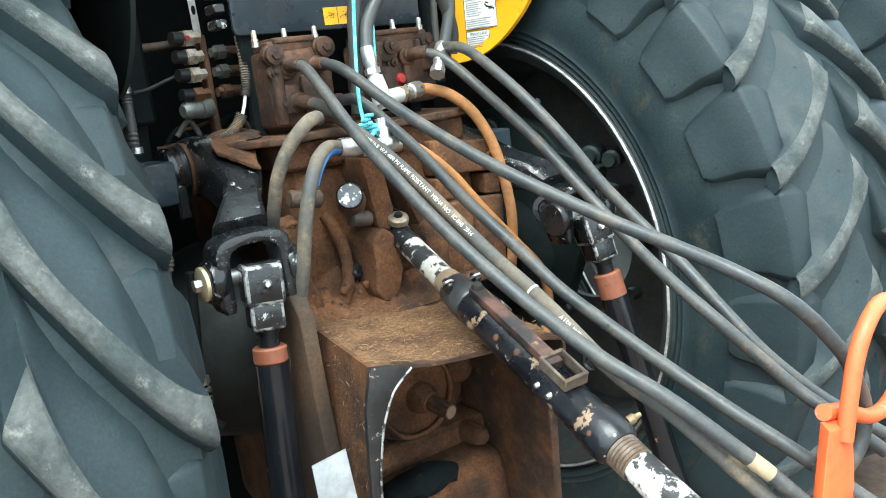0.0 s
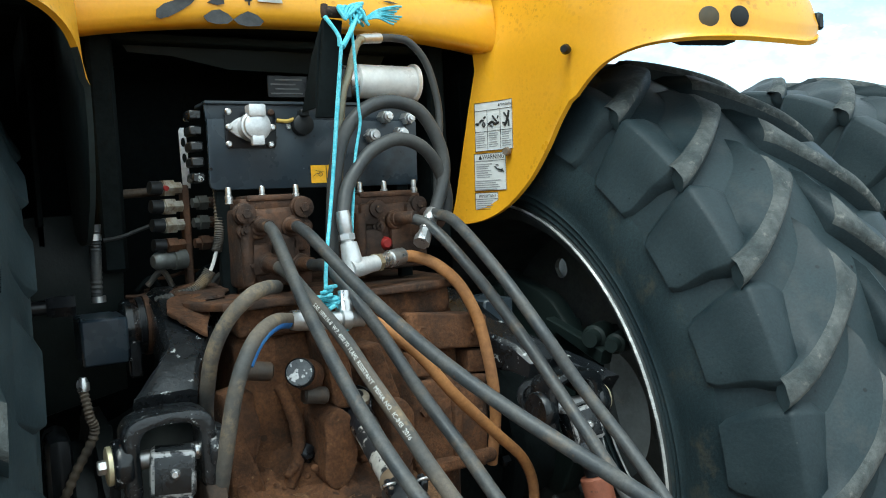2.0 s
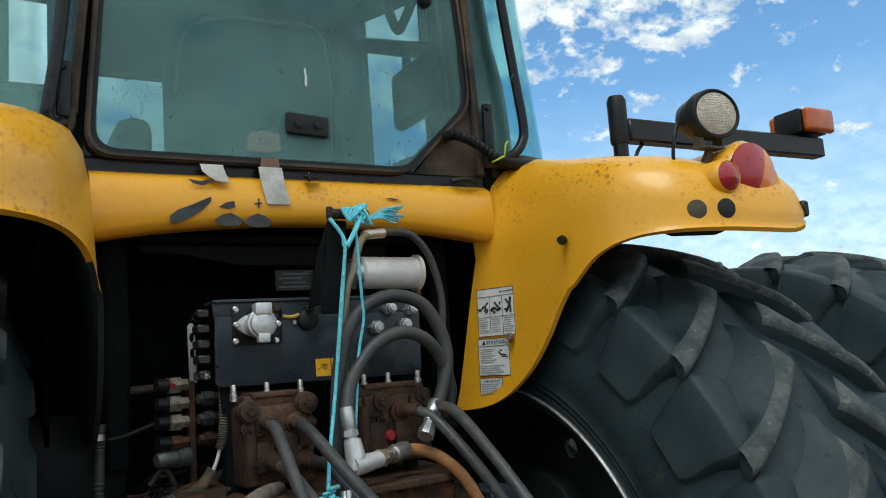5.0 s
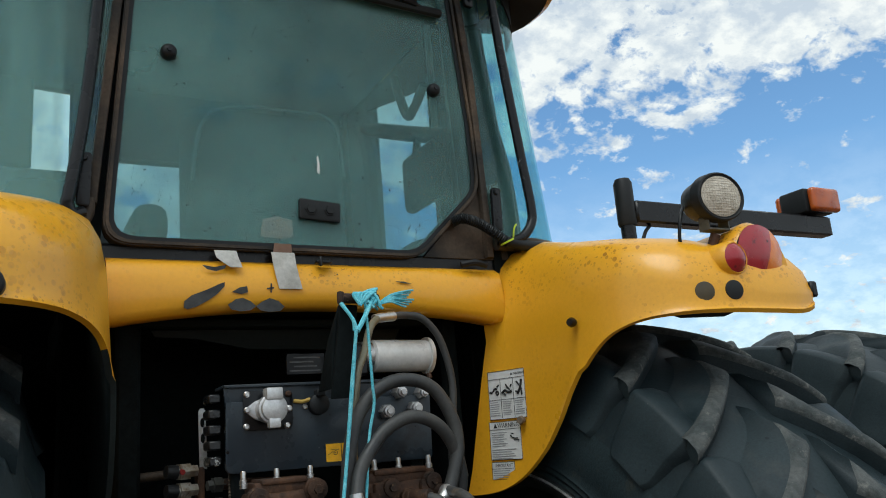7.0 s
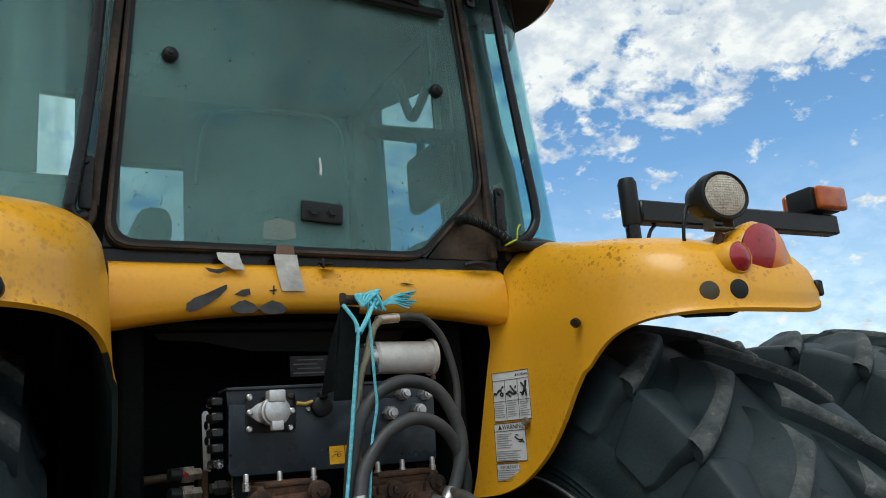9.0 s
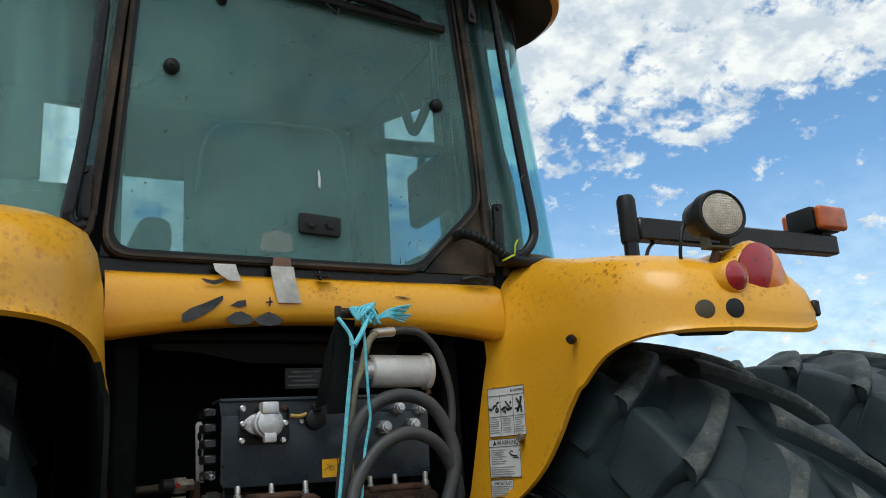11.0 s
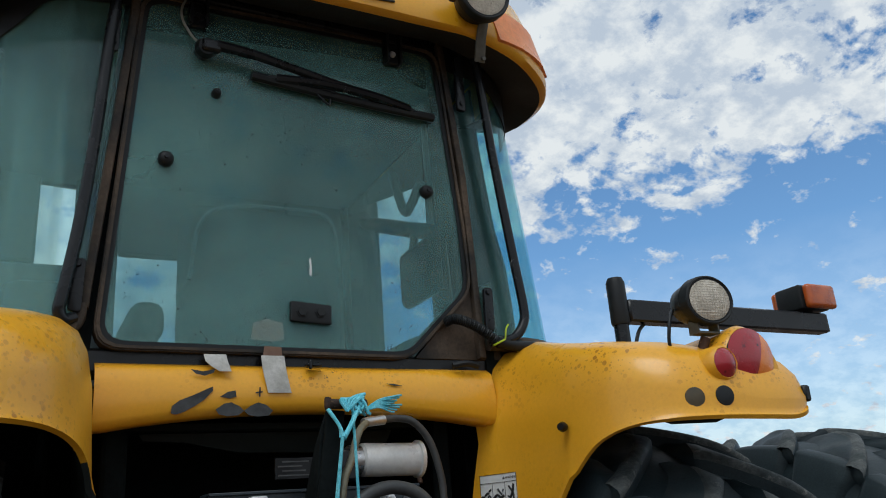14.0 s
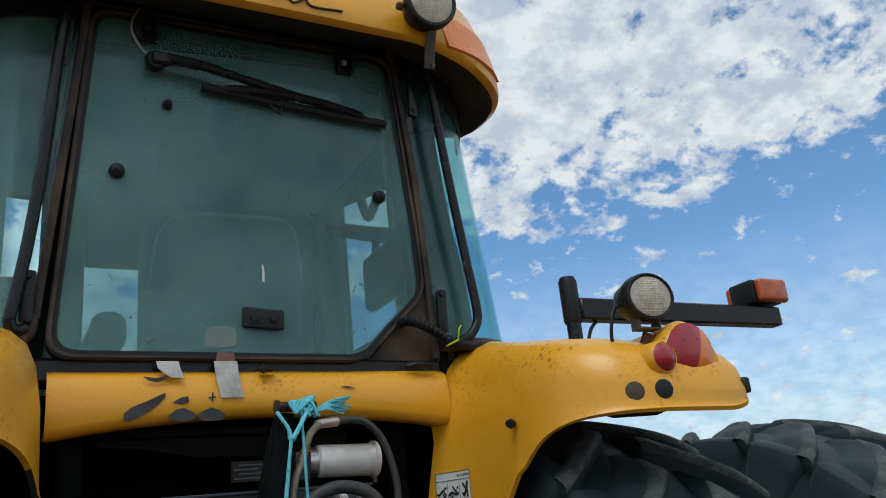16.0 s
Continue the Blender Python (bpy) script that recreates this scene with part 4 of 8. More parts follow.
spin(bm, (-0.055, FACE, 1.773), (-0.055, FACE - 0.006, 1.773), [(0, 0.006), (0.6, 0.006), (1, 0.004)], 12)
part("screw", bm, STEEL, panel)
# four hydraulic couplers
for x, z, r in ((0.159, 1.793, 0.0145), (0.212, 1.79, 0.0135), (0.125, 1.754, 0.0165), (0.192, 1.757, 0.0165)):
    bm = bmesh.new()
    hexnut(bm, (x, FACE + 0.01, z), (x, FACE - 0.016, z), r)
    cp = part("coupler_nut", bm, STEEL, panel, "bright plated hexagon nut")
    bm = bmesh.new()
    spin(bm, (x, FACE - 0.016, z), (x, FACE - 0.03, z), [(0, r * 0.72), (0.7, r * 0.7), (0.75, r * 0.45), (1, r * 0.4)], 16)
    part("plug_tip", bm, STEEL, cp)
# yellow symbol stickers
YEL = material("sticker_yellow", (0.8, 0.42, 0.01), None, 0.4, bump=0.0)
for x0, x1 in ((-0.013, 0.0195), (0.0215, 0.056)):
    bm = bmesh.new()
    box(bm, (x0, FACE - 0.0016, 1.6595), (x1, FACE - 0.0004, 1.6955))
    st = part("sticker", bm, YEL, panel, "yellow symbol sticker")
    bm = bmesh.new()
    cx, cz = (x0 + x1) / 2, 1.677
    tube(bm, [(cx + 0.004 + 0.004 * math.cos(a * math.tau / 16), FACE - 0.0018, cz + 0.004 * math.sin(a * math.tau / 16)) for a in range(17)], 0.0006, 6, 1)
    tube(bm, [(x0 + 0.004, FACE - 0.0018, cz - 0.004), (cx - 0.003, FACE - 0.0018, cz + 0.002), (cx + 0.004, FACE - 0.0018, cz)], 0.0006, 6, 2)
    tube(bm, [(cx - 0.006, FACE - 0.0018, cz + 0.008), (cx + 0.002, FACE - 0.0018, cz + 0.006), (x1 - 0.005, FACE - 0.0018, cz + 0.006)], 0.0005, 6, 2)
    part("symbol", bm, INK, st)
# clips stacked at the panel's end
for k in range(5):
    bm = bmesh.new()
    z = 1.80 - k * 0.03
    box(bm, (-0.247, -0.21, z - 0.010), (-0.222, -0.16, z + 0.008), 0.003)
    part("clip", bm, CHIPPED, panel, "worn black clip")
# panel stand
for x in (-0.19, 0.2):
    bm = bmesh.new()
    box(bm, (x - 0.015, FACE + 0.012, 1.40), (x + 0.015, FACE + 0.03, 1.82), 0.003)
    part("stand", bm, DARK, panel)

# ---- filter canister ----
can = thing("filter_canister", "silver filter canister on a black bracket above the panel", "filter")
bm = bmesh.new()
spin(bm, (0.15, -0.1, 1.888), (0.303, -0.1, 1.886), [(0, 0.03), (0.03, 0.038), (0.93, 0.038), (0.94, 0.044), (0.99, 0.044), (1, 0.043)], 36)
part("body", bm, material("painted_silver", (0.9, 0.9, 0.88), (0.78, 0.78, 0.76), 0.35, 0.1, 14, (0.4, 0.7), 80, 0.08, 0.08), can)
bm = bmesh.new()
spin(bm, (0.118, -0.1, 1.888), (0.152, -0.1, 1.888), [(0, 0.02), (0.1, 0.034), (0.9, 0.034), (1, 0.03)], 24)
part("head", bm, STEEL, can, "bright filter head")
bm = bmesh.new()
box(bm, (0.085, -0.15, 1.84), (0.125, -0.06, 1.91), 0.006)
part("bracket", bm, BLACK_PAINT, can, "black bracket")
bm = bmesh.new()
spin(bm, (0.285, -0.13, 1.84), (0.285, -0.135, 1.828), [(0, 0.006), (1, 0.006)], 10)
part("drain_screw", bm, RUST, can)
bm = bmesh.new()
box(bm, (-0.036, -0.05, 1.855), (0.058, -0.044, 1.905), 0.002)
tagged(part("warning_plate", bm, BLACK_PAINT), "small black instruction plate with grey bars under the cab", "plate")
for k in range(4):
    bm = bmesh.new()
    box(bm, (-0.028 + 0.01 * (k % 2), -0.0515, 1.863 + k * 0.01), (0.045 - 0.008 * (k % 3), -0.0502, 1.866 + k * 0.01))
    part("bar", bm, material("faint_grey_print", (0.16, 0.16, 0.16), None, 0.6, bump=0.0) if k == 0 else bpy.data.materials["faint_grey_print"], bpy.data.objects["warning_plate"])

# ---- black post with hitch pin ----
post = thing("pin_holder", "black steel post that holds a hitch pin tied with blue twine", "bracket")
bm = bmesh.new()
slab(bm, [(x, -0.335, z) for x, z in ((-0.036, 1.78), (0.0, 1.78), (0.012, 1.86), (0.028, 1.965), (-0.010, 1.968), (-0.018, 1.90), (-0.032, 1.81))], (0, 0.012, 0), 0.002)
part("plate", bm, DARK, post)
bm = bmesh.new()
slab(bm, [(-0.01, -0.323, 1.968), (-0.024, -0.323, 1.90), (-0.034, -0.323, 1.80), (-0.034, -0.25, 1.80), (-0.024, -0.29, 1.90)], (0.006, 0, 0), 0.001)
part("side_web", bm, DARK, post)
bm = bmesh.new()
rod(bm, (-0.012, -0.345, 1.977), (0.075, -0.33, 1.980), 0.0105, bevel=0.002)
part("pin", bm, RUST, post, "rusty hitch pin")
bm = bmesh.new()
tube(bm, [(-0.012, -0.345, 1.966), (-0.014, -0.347, 1.977), (-0.012, -0.345, 1.989)], 0.007, 10, 4)
part("pin_eye", bm, RUST, post)

# ---- blue twine ----
TWINE = material("blue_twine", (0.10, 0.50, 0.62), (0.2, 0.62, 0.72), 0.75, 0, 90, (0.4, 0.6), 300, 0.2, 0.4, 300)
twine = thing("baling_twine", "light blue baling twine knotted round the hitch pin", "twine")


def strand(points, r=0.0022, count=1, spread=0.0, label=""):
    for k in range(count):
        bm = bmesh.new()
        j = [Vector(p) + Vector((random.uniform(-1, 1), random.uniform(-1, 1), random.uniform(-1, 1))) * spread for p in points]
        tube(bm, j, r * 1.25, 7, 6)
        part("strand", bm, TWINE, twine, label)


strand([(-0.018, -0.358, 1.965), (0.002, -0.372, 1.93), (0.004, -0.375, 1.905)], 0.003, 2, 0.003)
strand([(0.05, -0.355, 1.972), (0.025, -0.372, 1.935), (0.006, -0.375, 1.908)], 0.003, 3, 0.004)
strand([(0.004, -0.375, 1.91), (-0.008, -0.372, 1.80), (-0.030, -0.37, 1.64), (-0.062, -0.405, 1.52), (-0.084, -0.445, 1.463)], 0.0028, 2, 0.0015, "long hanging strand")
strand([(0.03, -0.37, 1.95), (0.032, -0.372, 1.88), (0.035, -0.37, 1.80), (0.038, -0.365, 1.763), (0.026, -0.36, 1.70), (0.010, -0.37, 1.60), (-0.01, -0.39, 1.50)], 0.0024, 1, 0.0)
for k in range(7):
    a = k * 0.9
    strand([(0.055 + 0.02 * math.cos(a), -0.352 - 0.012 * math.sin(a), 1.955), (0.045 + 0.014 * math.sin(a * 2), -0.360, 1.975 + 0.008 * math.cos(a)), (0.058 + 0.01 * math.cos(a * 3), -0.345, 1.998 - 0.004 * k), (0.03 + 0.02 * math.sin(a), -0.36, 1.985), (0.02, -0.365, 1.96)], 0.0026)
for k in range(8):
    strand([(0.06, -0.355, 1.962), (0.09, -0.36, 1.968 + 0.002 * k), (0.115 + 0.004 * (k % 3), -0.36 - 0.002 * k, 1.972 + 0.004 * (k - 3)), (0.125 + 0.006 * (k % 4), -0.36, 1.978 + 0.005 * (k - 4))], 0.0017)
for k in range(6):
    a = k * 1.1
    strand([(-0.100 + 0.010 * math.cos(a), -0.465 + 0.01 * math.sin(a), 1.430 + 0.008 * k), (-0.088 + 0.012 * math.sin(a), -0.482, 1.436 + 0.007 * k), (-0.076 + 0.008 * math.cos(a), -0.46, 1.440 + 0.006 * k)], 0.003)
for k in range(4):
    strand([(-0.082, -0.468, 1.45), (-0.072 + 0.004 * k, -0.475, 1.425), (-0.066 + 0.005 * k, -0.48, 1.385 + 0.006 * k)], 0.0016)

# ---- valve blocks ----
def valve(x0, x1, z0, z1, label):
    """A cast valve block with a ribbed top cover, cap screws and round ports."""
    v = thing("hydraulic_valve", label, "hydraulic valve", "valve blocks below the panel")
    bm = bmesh.new()
    box(bm, (x0, -0.285, z0), (x1, -0.17, z1 - 0.03), 0.010, segs=2)
    bmesh.ops.subdivide_edges(bm, edges=bm.edges[:], cuts=2, use_grid_fill=True)
    for q in bm.verts:
        q.co += Vector((noise.noise(q.co * 25), noise.noise(q.co * 25 + Vector((9, 0, 0))), noise.noise(q.co * 30))) * 0.004
    part("body", bm, RUST, v)
    # cast ribs and pads on the face
    w = x1 - x0
    for u, z, hw, hh in ((0.25, z0 + 0.055, 0.022, 0.03), (0.62, z0 + 0.06, 0.026, 0.04), (0.2, z0 + 0.115, 0.02, 0.022), (0.8, z0 + 0.1, 0.018, 0.035)):
        bm = bmesh.new()
        box(bm, (x0 + u * w - hw, -0.297, z - hh), (x0 + u * w + hw, -0.275, z + hh), 0.008, segs=2)
        part("cast_pad", bm, RUST, v)
    bm = bmesh.new()
    tube(bm, [(x0 + 0.015, -0.285, z0 + 0.01), (x0 + 0.012, -0.292, z0 + 0.06), (x0 + 0.016, -0.288, z1 - 0.05)], 0.012, 10, 5)
    part("cast_rib", bm, RUST, v)
    bm = bmesh.new()
    box(bm, (x0 + 0.008, -0.28, z1 - 0.035), (x1 - 0.01, -0.18, z1 - 0.012), 0.005, segs=2)
    box(bm, (x0 + 0.02, -0.284, z1 - 0.018), (x1 - 0.03, -0.20, z1 - 0.006), 0.004, segs=2)
    part("cover", bm, RUST, v, "raised rusty cover")
    return v


def elbow(v, x, z, out, down, r=0.015, mat=None):
    """A hose end that screws into a port: a collar, a hexagon and a crimped sleeve."""
    bm = bmesh.new()
    spin(bm, (x, -0.28, z), (x, -0.30, z), [(0, r * 1.35), (0.8, r * 1.35), (1, r * 1.1)], 18)
    part("port_collar", bm, mat or RUST, v)


VL = valve(-0.187, -0.045, 1.462, 1.645, "rusty dusty hydraulic valve block with four hose ports")
VR = valve(0.045, 0.215, 1.475, 1.642, "rusty hydraulic valve block with a red plug")
for v, spots in ((VL, ((-0.175, 1.605, 0.019), (-0.062, 1.612, 0.02))), (VR, ((0.095, 1.60, 0.018), (0.19, 1.605, 0.017)))):
    for x, z, r in spots:
        bm = bmesh.new()
        spin(bm, (x, -0.275, z), (x, -0.305, z), [(0, r * 1.1), (0.5, r * 1.1), (0.55, r), (0.95, r), (1, r * 0.8)], 20)
        part("cap", bm, RUST, v, "round screwed cap")
        bm = bmesh.new()
        spin(bm, (x, -0.305, z), (x, -0.310, z), [(0, r * 0.5), (1, r * 0.45)], 6)
        part("cap_hexagon", bm, RUST, v)
for v, spots in ((VL, ((-0.178, 1.572), (-0.172, 1.508), (-0.056, 1.575))), (VR, ((0.1, 1.565), (0.208, 1.535)))):
    for x, z in spots:
        bm = bmesh.new()
        spin(bm, (x, -0.28, z), (x, -0.300, z), [(0, 0.0135), (0.6, 0.0135), (0.65, 0.009), (1, 0.008)], 14)
        spin(bm, (x, -0.3, z), (x, -0.306, z), [(0, 0.004), (1, 0.0035)], 8)
        part("stud", bm, RUST, v)
for v, xs in ((VL, (-0.195, -0.13, -0.062)), (VR, (0.075, 0.13, 0.2))):
    for x in xs:
        bm = bmesh.new()
        spin(bm, (x, -0.262, 1.625), (x, -0.262, 1.657), [(0, 0.0075), (0.45, 0.0075), (0.5, 0.0055), (0.9, 0.0055), (1, 0.004)], 12)
        part("top_bolt", bm, STEEL, v, "greased bolt")
bm = bmesh.new()
spin(bm, (0.112, -0.283, 1.529), (0.112, -0.303, 1.529), [(0, 0.014), (0.7, 0.013), (1, 0.008)], 18)
part("red_plug", bm, material("red_plastic", (0.3, 0.018, 0.016), (0.2, 0.02, 0.02), 0.5, bump=0.05), VR, "faded red plastic plug")
bm = bmesh.new()
spin(bm, (0.02, -0.25, 1.585), (0.075, -0.25, 1.585), [(0, 0.026), (0.8, 0.026), (0.85, 0.03), (1, 0.03)], 20)
part("spool_cap", bm, RUST, VR, "round spool cap")
for x, z in ((-0.149, 1.58), (-0.085, 1.575), (-0.137, 1.51), (-0.072, 1.503)):
    elbow(VL, x, z, None, None)
for x, z in ((0.137, 1.575), (0.235, 1.57)):
    elbow(VR, x, z, None, None)

# ---- stacked couplers beside the valves ----
DULL_ZINC = material("dull_zinc", (0.16, 0.17, 0.165), (0.09, 0.095, 0.09), 0.5, 0.5, 20)
ZINC = material("yellowed_zinc", (0.46, 0.44, 0.39), (0.26, 0.21, 0.15), 0.4, 0.4, 40, (0.4, 0.6), 90, 0.15, 0.2, 80, (0.09, 0.045, 0.02), 45, (0.55, 0.66))
stack = thing("valve_stack", "stack of plated and rusty hydraulic fittings on an upright bracket", "hydraulic fittings")
bm = bmesh.new()
box(bm, (-0.246, -0.10, 1.44), (-0.231, -0.07, 1.67), 0.003)
part("bracket", bm, RUST, stack, "rusty upright bracket")
for z, m, r in ((1.664, ZINC, 0.0175), (1.627, ZINC, 0.0175), (1.590, ZINC, 0.0175), (1.550, RUST, 0.016)):
    bm = bmesh.new()
    spin(bm, (-0.292, -0.118, z), (-0.250, -0.106, z), [(0, r * 0.55), (0.1, r * 0.7), (0.12, r), (0.62, r), (0.64, r * 0.72), (1, r * 0.72)], 6)
    part("nut", bm, m, stack)
    bm = bmesh.new()
    spin(bm, (-0.312, -0.123, z + 0.002), (-0.290, -0.118, z), [(0, 0.013), (1, 0.014)], 14)
    sl = part("sleeve", bm, BLACK_PAINT, stack)
    if z > 1.66:
        bm = bmesh.new()
        spin(bm, (-0.282, -0.128, z), (-0.281, -0.1345, z - 0.001), [(0, 0.0055), (1, 0.005)], 14)
        part("red_cap", bm, bpy.data.materials["red_plastic"], sl, "small faded red cap")
for z, m in ((1.632, DULL_ZINC), (1.592, DULL_ZINC), (1.55, RUST)):
    bm = bmesh.new()
    spin(bm, (-0.228, -0.105, z), (-0.192, -0.10, z), [(0, 0.011), (0.3, 0.011), (0.32, 0.0165), (0.8, 0.0165), (0.82, 0.012), (1, 0.012)], 6)
    part("nut", bm, m, stack)
    bm = bmesh.new()
    tube(bm, [(-0.195, -0.10, z), (-0.13, -0.10, z - 0.004), (-0.08, -0.1, z - 0.006)], 0.012, 12, 4)
    part("pipe", bm, RUST, stack, "rusty pipe")
bm = bmesh.new()
spin(bm, (-0.315, -0.12, 1.520), (-0.25, -0.10, 1.521), [(0, 0.012), (0.12, 0.018), (0.6, 0.018), (0.62, 0.021), (1, 0.021)], 20)
part("solenoid", bm, DULL_ZINC, stack, "dull zinc solenoid body")
# perforated strap
strap = thing("perforated_strap", "thin galvanised strap with slots standing beside the panel", "strap")
bm = bmesh.new()
def strap_pt(u, v):
    return (-0.2245 + 0.016 * u - 0.002 * v, -0.02, 1.665 + 0.128 * v)
out = [strap_pt(0, 0), strap_pt(1, 0), strap_pt(1, 0.94), strap_pt(0.75, 1), strap_pt(0.25, 1), strap_pt(0, 0.94)]
slab(bm, out, (0, 0.003, 0), 0.0006)
part("strip", bm, ALU, strap)
for v0 in (0.5, 0.76):
    bm = bmesh.new()
    slab(bm, [(strap_pt(0.5, v0)[0] + 0.0045 * math.cos(a * math.tau / 14), -0.0214, strap_pt(0.5, v0)[2] + 0.010 * math.sin(a * math.tau / 14)) for a in range(14)], (0, 0.001, 0))
    part("slot", bm, DARK, strap, "dark slot")

# corrugated conduit beside the valves
ck = thing("conduit", "ribbed grey conduit with a white wire beside the valve block", "conduit")
bm = bmesh.new()
tube(bm, [(-0.196, -0.19, 1.655), (-0.199, -0.20, 1.60), (-0.204, -0.205, 1.56), (-0.212, -0.21, 1.535)], lambda u: 0.0095 + 0.0012 * math.sin(u * 150), 12, 24)
part("upper_sleeve", bm, HOSE_DUSTY, ck)
bm = bmesh.new()
tube(bm, [(-0.211, -0.21, 1.54), (-0.219, -0.212, 1.515), (-0.229, -0.215, 1.495)], 0.0035, 8, 5)
part("wire", bm, WHITE_PAPER, ck, "bare white wire")
bm = bmesh.new()
tube(bm, [(-0.228, -0.215, 1.5), (-0.243, -0.212, 1.478), (-0.27, -0.21, 1.460), (-0.33, -0.2, 1.447)], lambda u: 0.011 + 0.0012 * math.sin(u * 150), 12, 24)
part("lower_sleeve", bm, HOSE_DUSTY, ck)


# ---- transmission housing and hitch ----
def crusted(bm, amount, scale=22.0, cuts=3):
    """Roughens a body as crusted dust does."""
    if cuts:
        bmesh.ops.subdivide_edges(bm, edges=bm.edges[:], cuts=cuts, use_grid_fill=True)
    bm.normal_update()
    for q in bm.verts:
        n = noise.fractal(q.co * scale, 0.8, 2.1, 4)
        q.co += q.normal * amount * n
    return bm


housing = thing("transmission_housing", "rear transmission housing crusted with red dust", "transmission")


def casting(name, lo, hi, bevel, rough=0.004, scale=14, mat=DIRT, label="", parent=None):
    """A rounded cast block under dust."""
    bm = bmesh.new()
    box(bm, lo, hi, bevel, segs=3)
    return part(name, crusted(bm, rough, scale, 3), mat, parent or housing, label, smooth=70)


def cast_plate(name, outline, y0, y1, bevel=0.010, rough=0.003, mat=DIRT, label=""):
    """A cast plate with its outline in x and z, from y0 back to y1."""
    bm = bmesh.new()
    slab(bm, [(x, y0, z) for x, z in outline], (0, y1 - y0, 0), bevel)
    return part(name, crusted(bm, rough, 30, 1), mat, housing, label, smooth=70)


bm = bmesh.new()
box(bm, (-0.215, -0.345, 0.45), (0.25, 0.3, 1.40), 0.04, segs=3)
part("main_casting", crusted(bm, 0.008, 9, 8), DIRT, housing, smooth=70)
bm = bmesh.new()
slab(bm, [(x, y, 1.435) for x, y in ((-0.30, -0.30), (-0.25, -0.375), (-0.10, -0.39), (0.1, -0.395), (0.24, -0.36), (0.26, -0.28), (0.26, 0.1), (-0.30, 0.1))], (0, 0, 0.016), 0.004)
part("top_plate", crusted(bm, 0.004, 30, 2), RUST, housing, "dusty top plate")
casting("neck", (-0.22, -0.36, 1.38), (0.22, -0.1, 1.437), 0.012)
bm = bmesh.new()
rod(bm, (-0.7, 0.0, 0.98), (0.75, 0.0, 0.98), 0.13, segs=32)
part("axle_tube", bm, DARK, housing, "dark axle tube")
# unseen block in the gearbox's place, added to keep light out from the front
bm = bmesh.new()
box(bm, (-0.27, 0.28, 0.48), (0.27, 2.9, 1.32), 0.05, segs=2)
part("front_light_block", bm, DARK, housing, "unseen dark gearbox block added to stop light from the front")
# dusty webs below the filler neck and the bank of dust between them
cast_plate("upright_web", round_outline([(-0.268, 1.292), (-0.214, 1.297), (-0.204, 1.235), (-0.214, 1.17), (-0.196, 1.09), (-0.262, 1.09)], 0.010, 3), -0.405, -0.33, 0.006, 0.006, label="upright web caked with red dust")
bm = bmesh.new()
bank = [[Vector((-0.255 + 0.0115 * i, -0.345 - 0.125 * v, 1.165 - 0.085 * v ** 0.8)) for i in range(30)] for v in [k / 14 for k in range(15)]]
for k, row in enumerate(bank):
    for q in row:
        q += Vector((0, -0.020, 0.020)) * noise.fractal(q * 26, 0.8, 2.1, 4) * (1 - (k / 14) ** 4)
sheet(bm, bank, 0.004)
part("dust_bank", bm, DIRT, housing, "bank of red dust and chaff", smooth=70)
bm = bmesh.new()
tube(bm, [(-0.150, -0.352, 1.285), (-0.138, -0.368, 1.25), (-0.130, -0.378, 1.205), (-0.137, -0.390, 1.155), (-0.160, -0.40, 1.11)], 0.013, 12, 8)
part("curved_web", crusted(bm, 0.003, 40, 0), DIRT, housing, "dusty curved web", smooth=70)
# upright ears that carry the top link
cast_plate("upper_ear", round_outline([(-0.092, 1.392), (-0.047, 1.382), (-0.026, 1.238), (-0.072, 1.246)], 0.008, 3), -0.425, -0.33, 0.008, label="dusty upright web")
cast_plate("link_ear", round_outline([(-0.104, 1.228), (-0.072, 1.252), (-0.045, 1.222), (-0.040, 1.165), (-0.052, 1.112), (-0.082, 1.096), (-0.108, 1.12), (-0.100, 1.18)], 0.012, 3), -0.445, -0.33, 0.006, label="dusty upright ear with a rounded end")
cast_plate("link_ear", round_outline([(0.030, 1.236), (0.060, 1.245), (0.085, 1.215), (0.085, 1.13), (0.06, 1.095), (0.03, 1.10)], 0.018, 3), -0.44, -0.33, 0.012, label="dusty upright ear")
cast_plate("upper_ear", round_outline([(-0.006, 1.345), (0.026, 1.352), (0.068, 1.240), (0.032, 1.228)], 0.006, 3), -0.415, -0.33, 0.007, label="dusty slanting web")
# flat casting beside the ears, with a slot
cast_plate("cover", round_outline([(0.100, 1.395), (0.285, 1.372), (0.281, 1.306), (0.106, 1.318)], 0.008, 3), -0.392, -0.33, 0.007, label="dusty cast cover")
cast_plate("cover", round_outline([(0.106, 1.312), (0.148, 1.309), (0.146, 1.262), (0.104, 1.264)], 0.005, 3), -0.388, -0.33, 0.004)
cast_plate("cover", round_outline([(0.240, 1.302), (0.282, 1.298), (0.280, 1.252), (0.238, 1.256)], 0.005, 3), -0.386, -0.33, 0.004)
cast_plate("cover", round_outline([(0.104, 1.258), (0.279, 1.250), (0.268, 1.058), (0.096, 1.078)], 0.012, 3), -0.398, -0.33, 0.010, label="dusty cast cover")
casting("cover_rib", (0.185, -0.412, 1.075), (0.205, -0.38, 1.24), 0.006, 0.003, 40)
casting("cover_lip", (0.100, -0.420, 1.072), (0.275, -0.36, 1.098), 0.008, 0.004, 30)
DULL_STEEL = material("dusty_dull_steel", (0.07, 0.06, 0.052), (0.11, 0.07, 0.045), 0.55, 0.3, 14, (0.4, 0.65), 90, 0.2, 0.2)
bm = bmesh.new()
rod(bm, (-0.245, -0.41, 1.338), (-0.180, -0.41, 1.326), 0.017, bevel=0.004)
